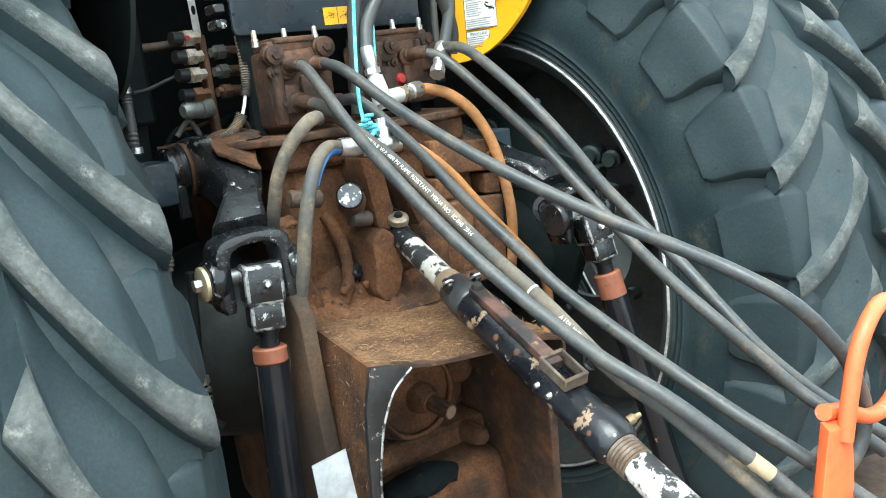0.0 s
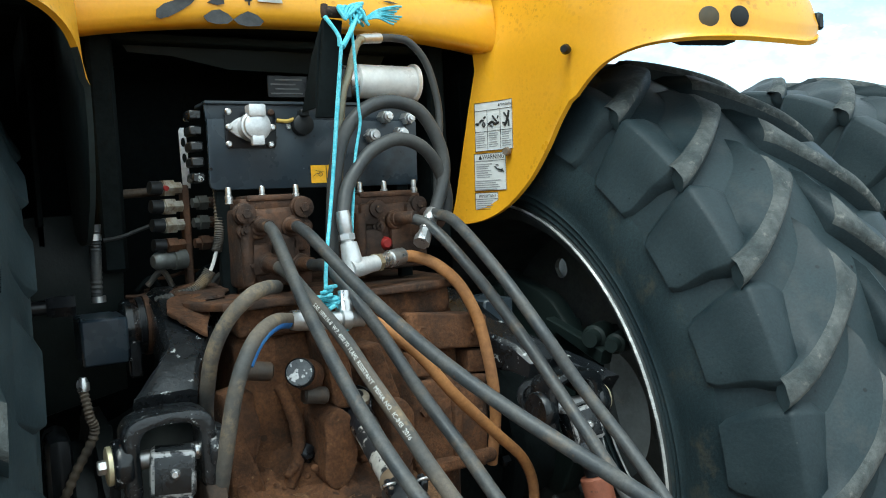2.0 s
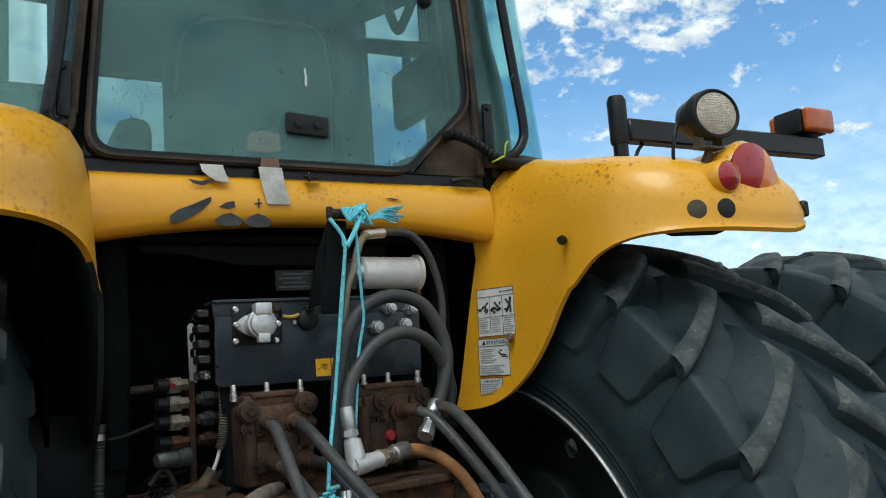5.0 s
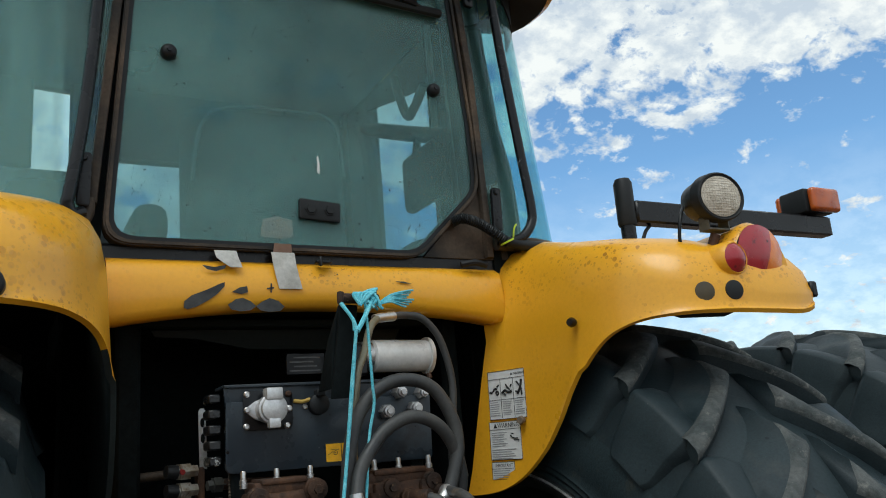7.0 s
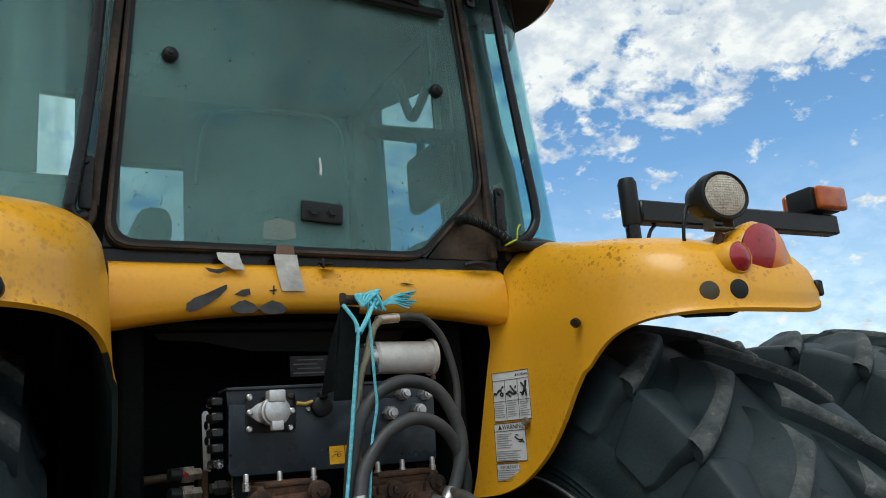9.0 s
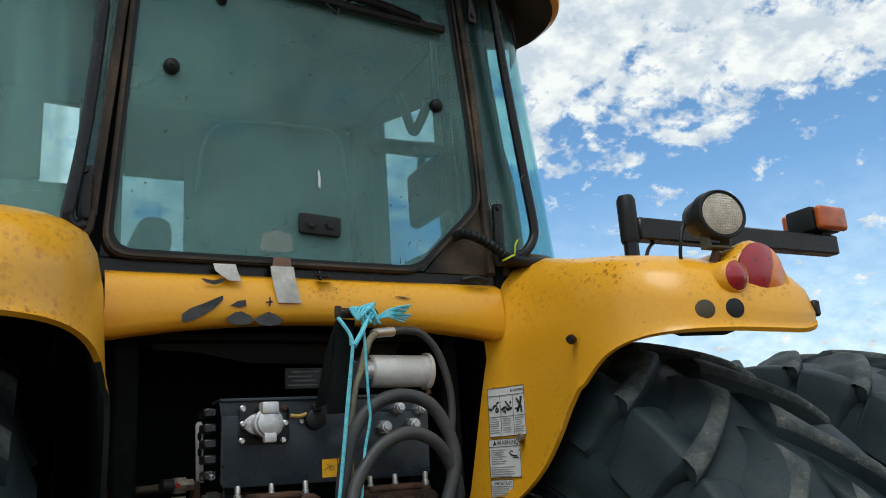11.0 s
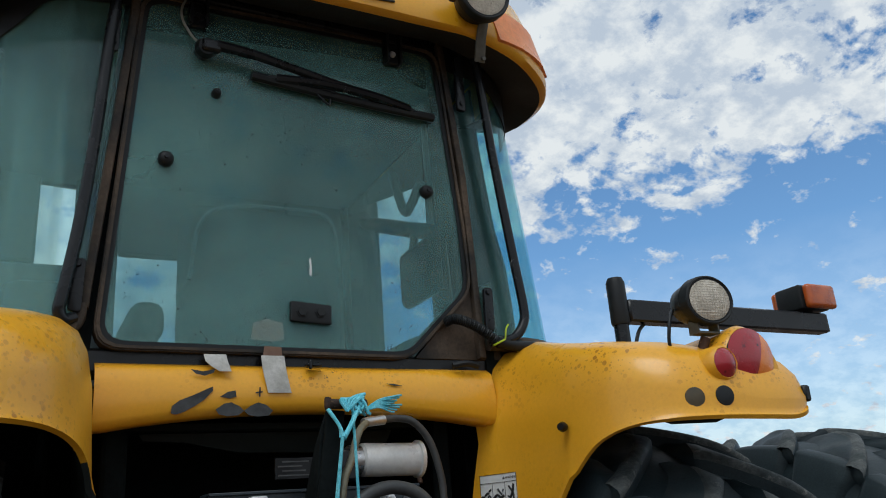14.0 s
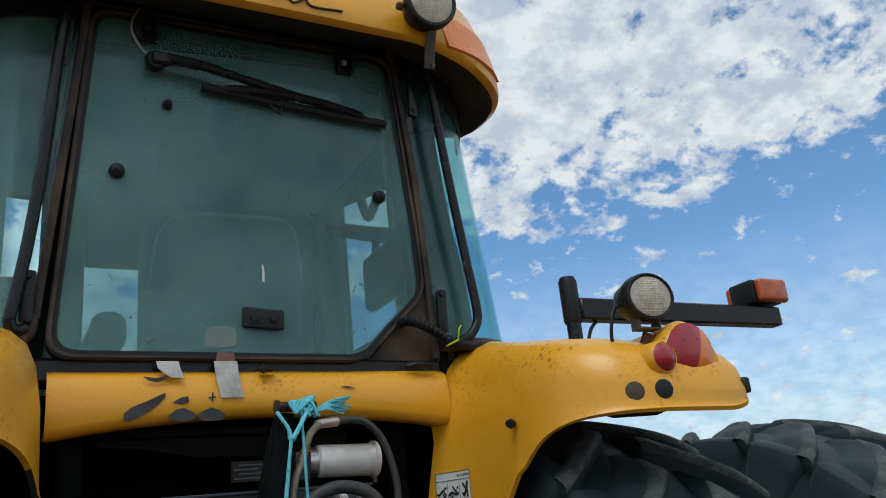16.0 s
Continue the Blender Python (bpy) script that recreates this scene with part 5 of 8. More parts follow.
part("cross_pin", bm, DULL_STEEL, housing, "dull steel cross pin")
bm = bmesh.new()
rod(bm, (-0.128, -0.415, 1.276), (-0.082, -0.415, 1.268), 0.016, bevel=0.004)
part("cross_pin", bm, DULL_STEEL, housing)
bm = bmesh.new()
bmesh.ops.create_icosphere(bm, subdivisions=3, radius=1, matrix=Matrix.Translation((-0.122, -0.385, 1.158)) @ Matrix.Diagonal((0.016, 0.012, 0.022, 1)))
part("black_patch", crusted(bm, 0.012, 60, 0), BLACK_PAINT, housing, "small black patch among the dusty webs")
# loose clods and small bolts under the crust
random.seed(4)
for k in range(34):
    x, z = random.uniform(-0.24, 0.07), 1.10 + 0.05 * random.random() ** 2 + (0.09 * random.random() if k % 4 == 0 else 0)
    r = random.uniform(0.003, 0.009)
    bm = bmesh.new()
    bmesh.ops.create_icosphere(bm, subdivisions=2, radius=r, matrix=Matrix.Translation((x, -0.405 - 0.02 * random.random(), z)))
    part("dust_clod", crusted(bm, r * 0.5, 60, 0), DIRT, housing)
for x, y, z, r in ((0.13, -0.395, 1.355, 0.012), (0.255, -0.392, 1.34, 0.012), (0.125, -0.40, 1.20, 0.013), (0.25, -0.40, 1.17, 0.013), (-0.02, -0.36, 1.30, 0.012), (-0.06, -0.36, 1.05, 0.012)):
    bm = bmesh.new()
    hexnut(bm, (x, y + 0.03, z), (x, y - 0.008, z), r)
    part("bolt", crusted(bm, 0.0015, 60, 1), DIRT, housing)
# filler cap facing back: dark cap with a worn bright face
cap = thing("filler_cap", "round filler cap with worn bright face on a dusty neck", "filler cap")
bm = bmesh.new()
ax = Vector((-0.45, -0.8, 0.25)).normalized()
kc = Vector((-0.152, -0.473, 1.33))
spin(bm, kc - ax * 0.10, kc - ax * 0.012, [(0, 0.03), (0.6, 0.027), (0.9, 0.024), (1, 0.022)], 20)
part("neck", crusted(bm, 0.003, 40, 1), DIRT, cap)
bm = bmesh.new()
spin(bm, kc - ax * 0.014, kc, [(0, 0.0255), (0.85, 0.0255), (1, 0.0235)], 28)
part("cap", bm, BLACK_PAINT, cap, "dark knurled rim")
bm = bmesh.new()
spin(bm, kc, kc + ax * 0.0015, [(0, 0.0225), (1, 0.022)], 28)
part("cap_face", bm, material("scraped_cap_face", (0.09, 0.095, 0.10), (0.55, 0.55, 0.55), 0.4, 0.4, 75, (0.55, 0.58), 120, 0.2, 0.3), cap, "scraped bright face")

# ---- hitch bracket with chaff-covered shelf ----
bracket = thing("hitch_bracket", "brown dusty hitch bracket with an arched opening over the shaft", "hitch bracket")
LIP = [(-0.296, 1.093), (-0.249, 1.081), (-0.184, 1.064), (-0.102, 1.052), (-0.013, 1.043), (0.07, 1.034), (0.112, 1.022)]


def shelf_at(u, v):
    """A place on the shelf: u along the lip from 0 to 1, v from the back edge to the lip."""
    k = u * (len(LIP) - 1)
    i = min(int(k), len(LIP) - 2)
    f = k - i
    x, z = (LIP[i][n] * (1 - f) + LIP[i + 1][n] * f for n in (0, 1))
    b = Vector((-0.262 + 0.385 * u, -0.37, 1.118 - 0.03 * u))
    q = b.lerp(Vector((x, -0.72, z)), v)
    q.z += 0.007 * noise.fractal(q * 16, 0.9, 2.0, 4) * (1 - v ** 6) - 0.010 * math.sin(math.pi * v)
    return q


bm = bmesh.new()
sheet(bm, [[shelf_at(i / 30, k / 18) for i in range(31)] for k in range(19)], 0.006)
part("shelf", bm, CHAFF, bracket, "shelf covered with chaff and red dust", smooth=70)
# front sheet edge: a thin rim that bends down at its end
bm = bmesh.new()
RIM = [(x, z) for x, z in LIP[1:]] + [(0.120, 1.006), (0.116, 0.982), (0.085, 0.962), (0.045, 0.946)]
fine_rim = spline([(x, 0, z) for x, z in RIM], 4)
sheet(bm, [[(q.x, y, q.z + 0.001) for q in fine_rim] for y in (-0.724, -0.66)], 0.006)
part("rim", bm, RUST, bracket, "thin rusty sheet rim")
# chaff-covered left face below the shelf
bm = bmesh.new()
rows = []
for k in range(13):
    v = k / 12
    a, b = Vector((-0.262, -0.37, 1.115)).lerp(Vector((-0.315, -0.37, 0.5)), v), Vector((-0.298, -0.716, 1.092)).lerp(Vector((-0.352, -0.72, 0.5)), v)
    rows.append([a.lerp(b, i / 10) + Vector((-0.006, 0, 0)) * noise.fractal(a.lerp(b, i / 10) * 20, 0.9, 2.0, 4) for i in range(11)])
sheet(bm, rows, 0.008)
part("cheek", bm, DIRT, bracket, "chaff-covered face below the shelf", smooth=70)
bm = bmesh.new()
# dusty brown, darkened by the shade that this side plate stands in
SHADED_DUSTY = material("dusty_shaded_plate", (0.032, 0.021, 0.014), (0.085, 0.046, 0.024), 0.85, 0, 7, (0.42, 0.7), 120, 0.3, 0.4, 80)
slab(bm, [(-0.338, y, z) for y, z in ((-0.37, 1.20), (-0.55, 1.195), (-0.575, 1.16), (-0.60, 0.80), (-0.60, 0.45), (-0.37, 0.45))], (0.030, 0, 0), 0.005)
part("side_plate", crusted(bm, 0.002, 30, 2), SHADED_DUSTY, bracket, "brown upright side plate", smooth=60)
bm = bmesh.new()
slab(bm, [(0.118, y, z) for y, z in ((-0.36, 1.03), (-0.56, 1.01), (-0.66, 0.96), (-0.66, 0.80), (-0.64, 0.45), (-0.36, 0.45))], (0.022, 0, 0), 0.005)
part("side_plate", crusted(bm, 0.002, 30, 2), RUST, bracket, smooth=60)
# black chipped corner of the arched front plate
bm = bmesh.new()
corner = [(-0.300, 1.094), (-0.262, 1.086), (-0.226, 1.072), (-0.250, 1.056), (-0.268, 1.040), (-0.284, 1.012), (-0.296, 0.982), (-0.307, 0.935), (-0.315, 0.885), (-0.320, 0.80), (-0.322, 0.62), (-0.350, 0.62), (-0.341, 0.80), (-0.332, 0.885), (-0.326, 0.958), (-0.318, 1.032)]
slab(bm, [(x, -0.730, z) for x, z in corner], (0, 0.010, 0), 0.0015)
part("arched_plate", bm, material("dusty_black_lip", (0.012, 0.012, 0.013), (0.035, 0.024, 0.017), 0.5, 0, 10, (0.52, 0.72), 80, 0.3, 0.5, 60, (0.3, 0.3, 0.29), 46, (0.62, 0.64)), bracket, "black chipped corner of the arched front plate")
bm = bmesh.new()
tube(bm, [(x, -0.731, z) for x, z in corner[2:11]], 0.0022, 6, 4)
part("bare_edge", bm, EDGE_WORN, bracket, "worn bare edge")
bm = bmesh.new()
slab(bm, [(-0.430, -0.74, 0.978), (-0.372, -0.745, 0.986), (-0.362, -0.755, 0.80), (-0.425, -0.745, 0.80)], (0.004, 0.010, 0), 0.002)
part("metal_flap", bm, material("bare_grey_sheet", (0.34, 0.36, 0.38), (0.26, 0.27, 0.28), 0.5, 0.3, 12), bracket, "bent grey sheet metal flap")
# power take-off behind the arch
pto = thing("power_take_off", "dusty brown power take-off housing with a short splined shaft", "power take-off")
bm = bmesh.new()
spin(bm, (-0.045, -0.33, 0.885), (-0.045, -0.43, 0.88), [(0, 0.165), (0.5, 0.16), (0.62, 0.13), (0.7, 0.105), (0.9, 0.10), (1, 0.09)], 36)
part("housing", crusted(bm, 0.003, 20, 1), DIRT, pto, smooth=60)
bm = bmesh.new()
tube(bm, [(-0.045 + 0.088 * math.cos(a * math.tau / 24), -0.435, 0.882 + 0.088 * math.sin(a * math.tau / 24)) for a in range(25)], 0.006, 10, 2)
part("seal_ring", crusted(bm, 0.002, 40, 0), DIRT, pto, "dusty seal ring", smooth=70)
bm = bmesh.new()
spin(bm, (-0.035, -0.42, 0.875), (-0.029, -0.465, 0.868), [(0, 0.036), (0.5, 0.034), (1, 0.024)], 24)
part("collar", crusted(bm, 0.002, 40, 1), DIRT, pto)
bm = bmesh.new()
a0, a1 = Vector((-0.029, -0.46, 0.868)), Vector((-0.018, -0.515, 0.858))
f = frame_of(a1 - a0)
ring0, ring1 = ([bm.verts.new(c + f @ Vector((r * math.cos(i * math.tau / 42), r * math.sin(i * math.tau / 42), 0))) for i, r in ((i, 0.0175 if i % 3 else 0.0150) for i in range(42))] for c in (a0, a1))
for i in range(42):
    bm.faces.new((ring0[i], ring0[(i + 1) % 42], ring1[(i + 1) % 42], ring1[i]))
bm.faces.new(ring1[::-1])
part("shaft", bm, RUST, pto, "short splined shaft")
bm = bmesh.new()
ax = (a1 - a0).normalized()
spin(bm, a1, a1 + ax * 0.003, [(0, 0.0145), (0.8, 0.0135), (0.82, 0.005), (1, 0.0045)], 16)
part("shaft_end", bm, material("dusty_shaft_end", (0.24, 0.17, 0.12), (0.18, 0.12, 0.08), 0.6, 0.2, 60), pto, "dusty turned shaft end")
casting("upper_casting", (-0.24, -0.44, 0.73), (0.13, -0.34, 0.79), 0.025, 0.004, 14, parent=pto)
casting("lower_casting", (-0.26, -0.52, 0.46), (0.13, -0.36, 0.735), 0.055, 0.006, 9, parent=pto)
for x, y, z, r in ((-0.19, -0.46, 0.80, 0.030), (0.07, -0.47, 0.76, 0.024), (0.075, -0.42, 0.90, 0.034), (-0.17, -0.42, 0.965, 0.028)):
    bm = bmesh.new()
    spin(bm, (x, y + 0.06, z), (x, y - 0.03, z + 0.004), [(0, r), (0.6, r), (0.85, r * 0.85), (1, r * 0.5)], 18)
    part("casting_boss", crusted(bm, 0.002, 30, 1), DIRT, pto, smooth=70)
# flattened near-black lump before the lower casting
bm = bmesh.new()
bmesh.ops.create_icosphere(bm, subdivisions=3, radius=1, matrix=Matrix.Translation((-0.10, -0.492, 0.728)) @ Matrix.Diagonal((0.095, 0.048, 0.028, 1)))
part("dark_lump", crusted(bm, 0.012, 24, 0), DARK, pto, "near-black flattened lump on the casting")

# straw on the shelf
random.seed(11)
verts, faces = [], []
for k in range(1100):
    if k % 5:
        b = shelf_at(random.random(), random.random() ** 0.8)
        b.z += 0.002 + random.random() * 0.005
        flat = Vector((1, 1, 0.25))
    else:
        v, w = random.random(), random.random()
        b = Vector((-0.263, -0.37, 1.11)).lerp(Vector((-0.29, -0.37, 0.80)), v).lerp(Vector((-0.299, -0.715, 1.09)).lerp(Vector((-0.326, -0.72, 0.80)), v), w) + Vector((-0.008, 0, 0))
        flat = Vector((0.2, 1, 1))
    L = random.uniform(0.003, 0.010) * (1 if k % 29 else 2.6)
    d = Vector([random.uniform(-1, 1) * c for c in flat]).normalized() * L
    w = d.cross(Vector((0.3, 0.1, 1))).normalized() * random.uniform(0.0004, 0.0009)
    i = len(verts)
    verts += [b - w, b + w, b + d + w * 0.6, b + d - w * 0.6, b + Vector((0, 0, 0.0012)), b + d + Vector((0, 0, 0.001))]
    faces += [(i, i + 1, i + 2, i + 3), (i, i + 4, i + 5, i + 3), (i + 1, i + 4, i + 5, i + 2)]
me = bpy.data.meshes.new("straw")
me.from_pydata(verts, [], faces)
STRAW = material("straw", (0.235, 0.14, 0.065), (0.13, 0.072, 0.032), 0.8, 0, 40, (0.4, 0.6), 200, 0.2, 0.0)
me.materials.append(STRAW)
tagged(new("straw", me), "loose straw and chaff on the dusty bracket shelf", "straw", kind="stuff")

# ---- lift arms and lift rods ----
def box_loft(bm, secs):
    """A cast arm: rectangular sections (centre, width along x, height) joined, with cut corners."""
    rings = []
    for i, (c, w, h) in enumerate(secs):
        c = Vector(c)
        a, b = Vector(secs[max(i - 1, 0)][0]), Vector(secs[min(i + 1, len(secs) - 1)][0])
        d = (b - a).normalized()
        up = Vector((1, 0, 0)).cross(d).normalized()
        if up.z < 0:
            up = -up
        k = 0.22
        ring = []
        for sx, sz in ((-1, -1 + k), (-1, 1 - k), (-1 + k, 1), (1 - k, 1), (1, 1 - k), (1, -1 + k), (1 - k, -1), (-1 + k, -1)):
            ring.append(bm.verts.new(c + Vector((sx * w / 2, 0, 0)) + up * sz * h / 2))
        rings.append(ring)
    for p, q in zip(rings, rings[1:]):
        for i in range(8):
            bm.faces.new((p[i], p[(i + 1) % 8], q[(i + 1) % 8], q[i]))
    bm.faces.new(rings[0])
    bm.faces.new(rings[-1][::-1])
    return bm


def lift_arm(s, dz):
    a = thing("lift_linkage", "black chipped cast lift arm with a forked end", "lift arm", "lift arms of the hitch")
    X = lambda x: s * x
    bm = bmesh.new()
    box_loft(bm, [((X(0.262), -0.06, 1.40 + dz), 0.125, 0.13), ((X(0.268), -0.16, 1.405 + dz), 0.135, 0.12), ((X(0.285), -0.25, 1.395 + dz), 0.12, 0.10), ((X(0.315), -0.37, 1.355 + dz), 0.074, 0.08), ((X(0.348), -0.43, 1.335 + dz), 0.074, 0.065), ((X(0.374), -0.475, 1.315 + dz), 0.098, 0.04)])
    part("arm", crusted(bm, 0.0025, 30, 2), CHIPPED, a)
    bm = bmesh.new()
    o = []
    hw, iw = 0.0690, 0.0440
    sq = lambda v: math.copysign(abs(v) ** 0.6, v)
    zt, zb = 1.318 + dz, 1.190 + dz
    for i in range(13):
        t = math.pi * i / 12
        o.append((X(0.384) - hw * sq(math.cos(t)), zt - 0.05 + 0.05 * sq(math.sin(t))))
    o += [(X(0.384) + hw, zb + 0.015), (X(0.384) + hw - 0.006, zb), (X(0.384) + iw + 0.003, zb), (X(0.384) + iw, zb + 0.012)]
    for i in range(11):
        t = math.pi * i / 10
        o.append((X(0.384) + iw * sq(math.cos(t)), zt - 0.058 + 0.038 * sq(math.sin(t))))
    o += [(X(0.384) - iw, zb + 0.012), (X(0.384) - iw - 0.003, zb), (X(0.384) - hw + 0.006, zb), (X(0.384) - hw, zb + 0.015)]
    slab(bm, [(x, -0.552, z) for x, z in o], (0, 0.066, 0), 0.007)
    part("fork", bm, CHIPPED, a, "forked clevis end")
    bm = bmesh.new()
    rod(bm, (X(0.458), -0.522, 1.246 + dz), (X(0.308), -0.522, 1.246 + dz), 0.014)
    pin = part("pin", bm, STEEL, a)
    for x in (0.452, 0.316):
        bm = bmesh.new()
        spin(bm, (X(x - 0.013), -0.522, 1.246 + dz), (X(x + 0.013), -0.522, 1.246 + dz), [(0, 0.034), (0.15, 0.037), (0.85, 0.037), (1, 0.034)], 24)
        part("fork_boss", bm, CHIPPED, a, "round boss of the fork")
    bm = bmesh.new()
    spin(bm, (X(0.466), -0.522, 1.246 + dz), (X(0.474), -0.522, 1.246 + dz), [(0, 0.029), (0.8, 0.029), (1, 0.026)], 28)
    part("washer", bm, material("pale_plated", (0.62, 0.56, 0.36), (0.5, 0.45, 0.3), 0.4, 0.6, 20) if "pale_plated" not in bpy.data.materials else bpy.data.materials["pale_plated"], pin, "pale plated washer")
    bm = bmesh.new()
    hexnut(bm, (X(0.474), -0.522, 1.246 + dz), (X(0.486), -0.522, 1.246 + dz), 0.011)
    part("bolt_head", bm, STEEL, pin)
    if s < 0:
        bm = bmesh.new()
        slab(bm, [(-0.322, -0.262, 1.449), (-0.286, -0.240, 1.456), (-0.250, -0.258, 1.453), (-0.262, -0.33, 1.424), (-0.283, -0.395, 1.397), (-0.300, -0.370, 1.407), (-0.315, -0.34, 1.421), (-0.331, -0.312, 1.432)], (0, 0, 0.008), 0.002)
        part("dust_cake", crusted(bm, 0.004, 40, 2), DIRT, a, "cake of brown dust on the arm", smooth=70)
    # shaft stub, shims and square end
    bm = bmesh.new()
    rod(bm, (X(0.33), -0.14, 1.40 + dz), (X(0.385), -0.14, 1.40 + dz), 0.052, bevel=0.004, segs=28)
    part("collar", bm, CHIPPED, a)
    for k, m in enumerate((RUST, BLACK_PAINT, RUST)):
        bm = bmesh.new()
        spin(bm, (X(0.335 + 0.012 * k), -0.14, 1.40 + dz), (X(0.345 + 0.012 * k), -0.14, 1.40 + dz), [(0, 0.058 - 0.003 * k), (1, 0.058 - 0.003 * k)], 28)
        part("shim", bm, m, a, "rusty shim ring" if m is RUST else "")
    bm = bmesh.new()
    box(bm, (X(0.425) - 0.04, -0.225, 1.345 + dz), (X(0.425) + 0.04, -0.10, 1.43 + dz), 0.004)
    part("square_end", bm, PANEL, a, "square black shaft end")
    bm = bmesh.new()
    box(bm, (X(0.372) - 0.012, -0.20, 1.31 + dz), (X(0.372) + 0.012, -0.15, 1.38 + dz), 0.004)
    part("stop", bm, CHIPPED, a)
    return a


def lift_rod(s, top, foot, label, band=0.028):
    """Upper eye block, neck, orange band and a long black tube."""
    r = thing("lift_rod", label, "lift rod", "lift rods of the hitch")
    t, f = Vector(top), Vector(foot)
    d = (f - t).normalized()
    q = d.to_track_quat("-Z", "X").to_matrix()
    xa = Vector((math.cos(0.2), -math.sin(0.2), 0))
    xa = (xa - d * xa.dot(d)).normalized()
    ang = Matrix((xa, (-d).cross(xa), -d)).transposed()
    bm = bmesh.new()
    c = t + d * 0.03
    box(bm, c - Vector((0.0325, 0.032, 0.034)), c + Vector((0.0325, 0.032, 0.034)), 0.007, ang, 2)
    c = t + d * 0.082
    box(bm, c - Vector((0.028, 0.028, 0.024)), c + Vector((0.028, 0.028, 0.024)), 0.006, ang, 2)
    for face in bm.faces:
        face.material_index = 1 if face.calc_area() < 0.0006 else 0
    part("eye_block", bm, [CHIPPED, EDGE_WORN], r, "worn black eye block with bare edges")
    bm = bmesh.new()
    spin(bm, t + d * 0.026 + Vector((-0.004, -0.033, 0)), t + d * 0.026 + Vector((-0.006, -0.042, 0.001)), [(0, 0.008), (0.5, 0.008), (1, 0.004)], 12)
    part("grease_nipple", bm, STEEL, r)
    bm = bmesh.new()
    spin(bm, t + d * 0.10, t + d * 0.135, [(0, 0.024), (0.5, 0.018), (1, 0.018)], 20)
    part("neck", bm, BLACK_PAINT, r)
    bm = bmesh.new()
    rod(bm, t + d * 0.136, t + d * (0.136 + band), 0.0297 if band > 0.03 else 0.0285, bevel=0.003, segs=24)
    part("band", bm, material("orange_primer", (0.20, 0.065, 0.035), (0.26, 0.09, 0.05), 0.6, 0, 14, (0.4, 0.7), 60, 0.15, 0.1, 60, (0.02, 0.02, 0.02), 22, (0.58, 0.62)) if "orange_primer" not in bpy.data.materials else bpy.data.materials["orange_primer"], r, "chipped orange band")
    bm = bmesh.new()
    spin(bm, t + d * 0.164, f, [(0, 0.029), (1, 0.029)], 28)
    part("tube", bm, material("scuffed_black_tube", (0.005, 0.006, 0.008), (0.013, 0.015, 0.019), 0.2, 0, 6, (0.4, 0.7), 80, 0.1, 0.08, 40, (0.3, 0.12, 0.07), 16, (0.70, 0.73)) if "scuffed_black_tube" not in bpy.data.materials else bpy.data.materials["scuffed_black_tube"], r, "glossy black tube with chips")
    return r


left_lift = lift_arm(-1, 0.0)
right_lift = lift_arm(1, -0.055)
bm = bmesh.new()
spin(bm, (0.385, -0.42, 1.205), (0.322, -0.49, 1.210), [(0, 0.034), (0.85, 0.035), (0.93, 0.033), (0.94, 0.022), (0.8, 0.018), (0.8, 0.008), (0.95, 0.008)], 26)
part("pivot_boss", bm, CHIPPED, right_lift, "round black pivot boss")
bm = bmesh.new()
box_loft(bm, [((0.30, -0.20, 1.36), 0.05, 0.05), ((0.36, -0.32, 1.31), 0.045, 0.05), ((0.45, -0.45, 1.24), 0.05, 0.06), ((0.50, -0.50, 1.20), 0.04, 0.08)])
part("outer_web", crusted(bm, 0.003, 30, 2), CHIPPED, right_lift, "glossy black outer web")
bm = bmesh.new()
bmesh.ops.create_icosphere(bm, subdivisions=4, radius=1, matrix=Matrix.Translation((-0.247, -0.205, 1.4605)) @ Matrix.Rotation(radians(8), 4, 'X') @ Matrix.Diagonal((0.045, 0.075, 0.008, 1)))
for v in bm.verts:
    v.co.x += 0.02 * noise.fractal(v.co * 22, 0.9, 2.0, 3)
    v.co.y += 0.03 * noise.fractal(v.co * 18 + Vector((3, 1, 0)), 0.9, 2.0, 3)
part("arm_dust", bm, RUST, left_lift, "brown dust patch on the arm's top")
lift_rod(-1, (-0.384, -0.558, 1.262), (-0.438, -0.60, 0.55), "black lift rod with an orange band below the forked arm")
lift_rod(1, (0.380, -0.552, 1.192), (0.455, -0.69, 0.53), "black lift rod with chipped orange paint beside the wheel", 0.058)

# ---- top link ----
tl = thing("top_link", "long black and white chipped top link with a turnbuckle body", "top link")
LINK = material("link_paint", (0.006, 0.007, 0.010), (0.018, 0.020, 0.025), 0.3, 0, 9, (0.4, 0.7), 60, 0.2, 0.3, 50, (0.27, 0.19, 0.125), 22, (0.60, 0.62),
                specks=(((0.32, 0.31, 0.29), 70.0, 0.35, 0.25, 0.9), ((0.20, 0.09, 0.045), 45.0, 0.4, 0.3, 0.85)))
WHITE_CHIP = material("chipped_white_paint", (0.56, 0.54, 0.50), (0.44, 0.41, 0.36), 0.6, 0, 12, (0.4, 0.7), 60, 0.2, 0.3, 50, (0.02, 0.02, 0.022), 20, (0.465, 0.50))
HANDLE_PAINT = material("link_handle_paint", (0.03, 0.026, 0.026), (0.13, 0.065, 0.05), 0.5, 0, 22, (0.45, 0.6), 60, 0.2, 0.3, 50, (0.36, 0.15, 0.09), 20, (0.60, 0.62))
WORN_STEEL = material("bare_worn_steel", (0.24, 0.2, 0.165), (0.12, 0.08, 0.055), 0.5, 0.5, 25)
AX = Vector((-0.09, -0.92, -0.37)).normalized()
top = Vector((-0.83, -1.06, 0.43))
top = (top - AX * top.dot(AX)).normalized()
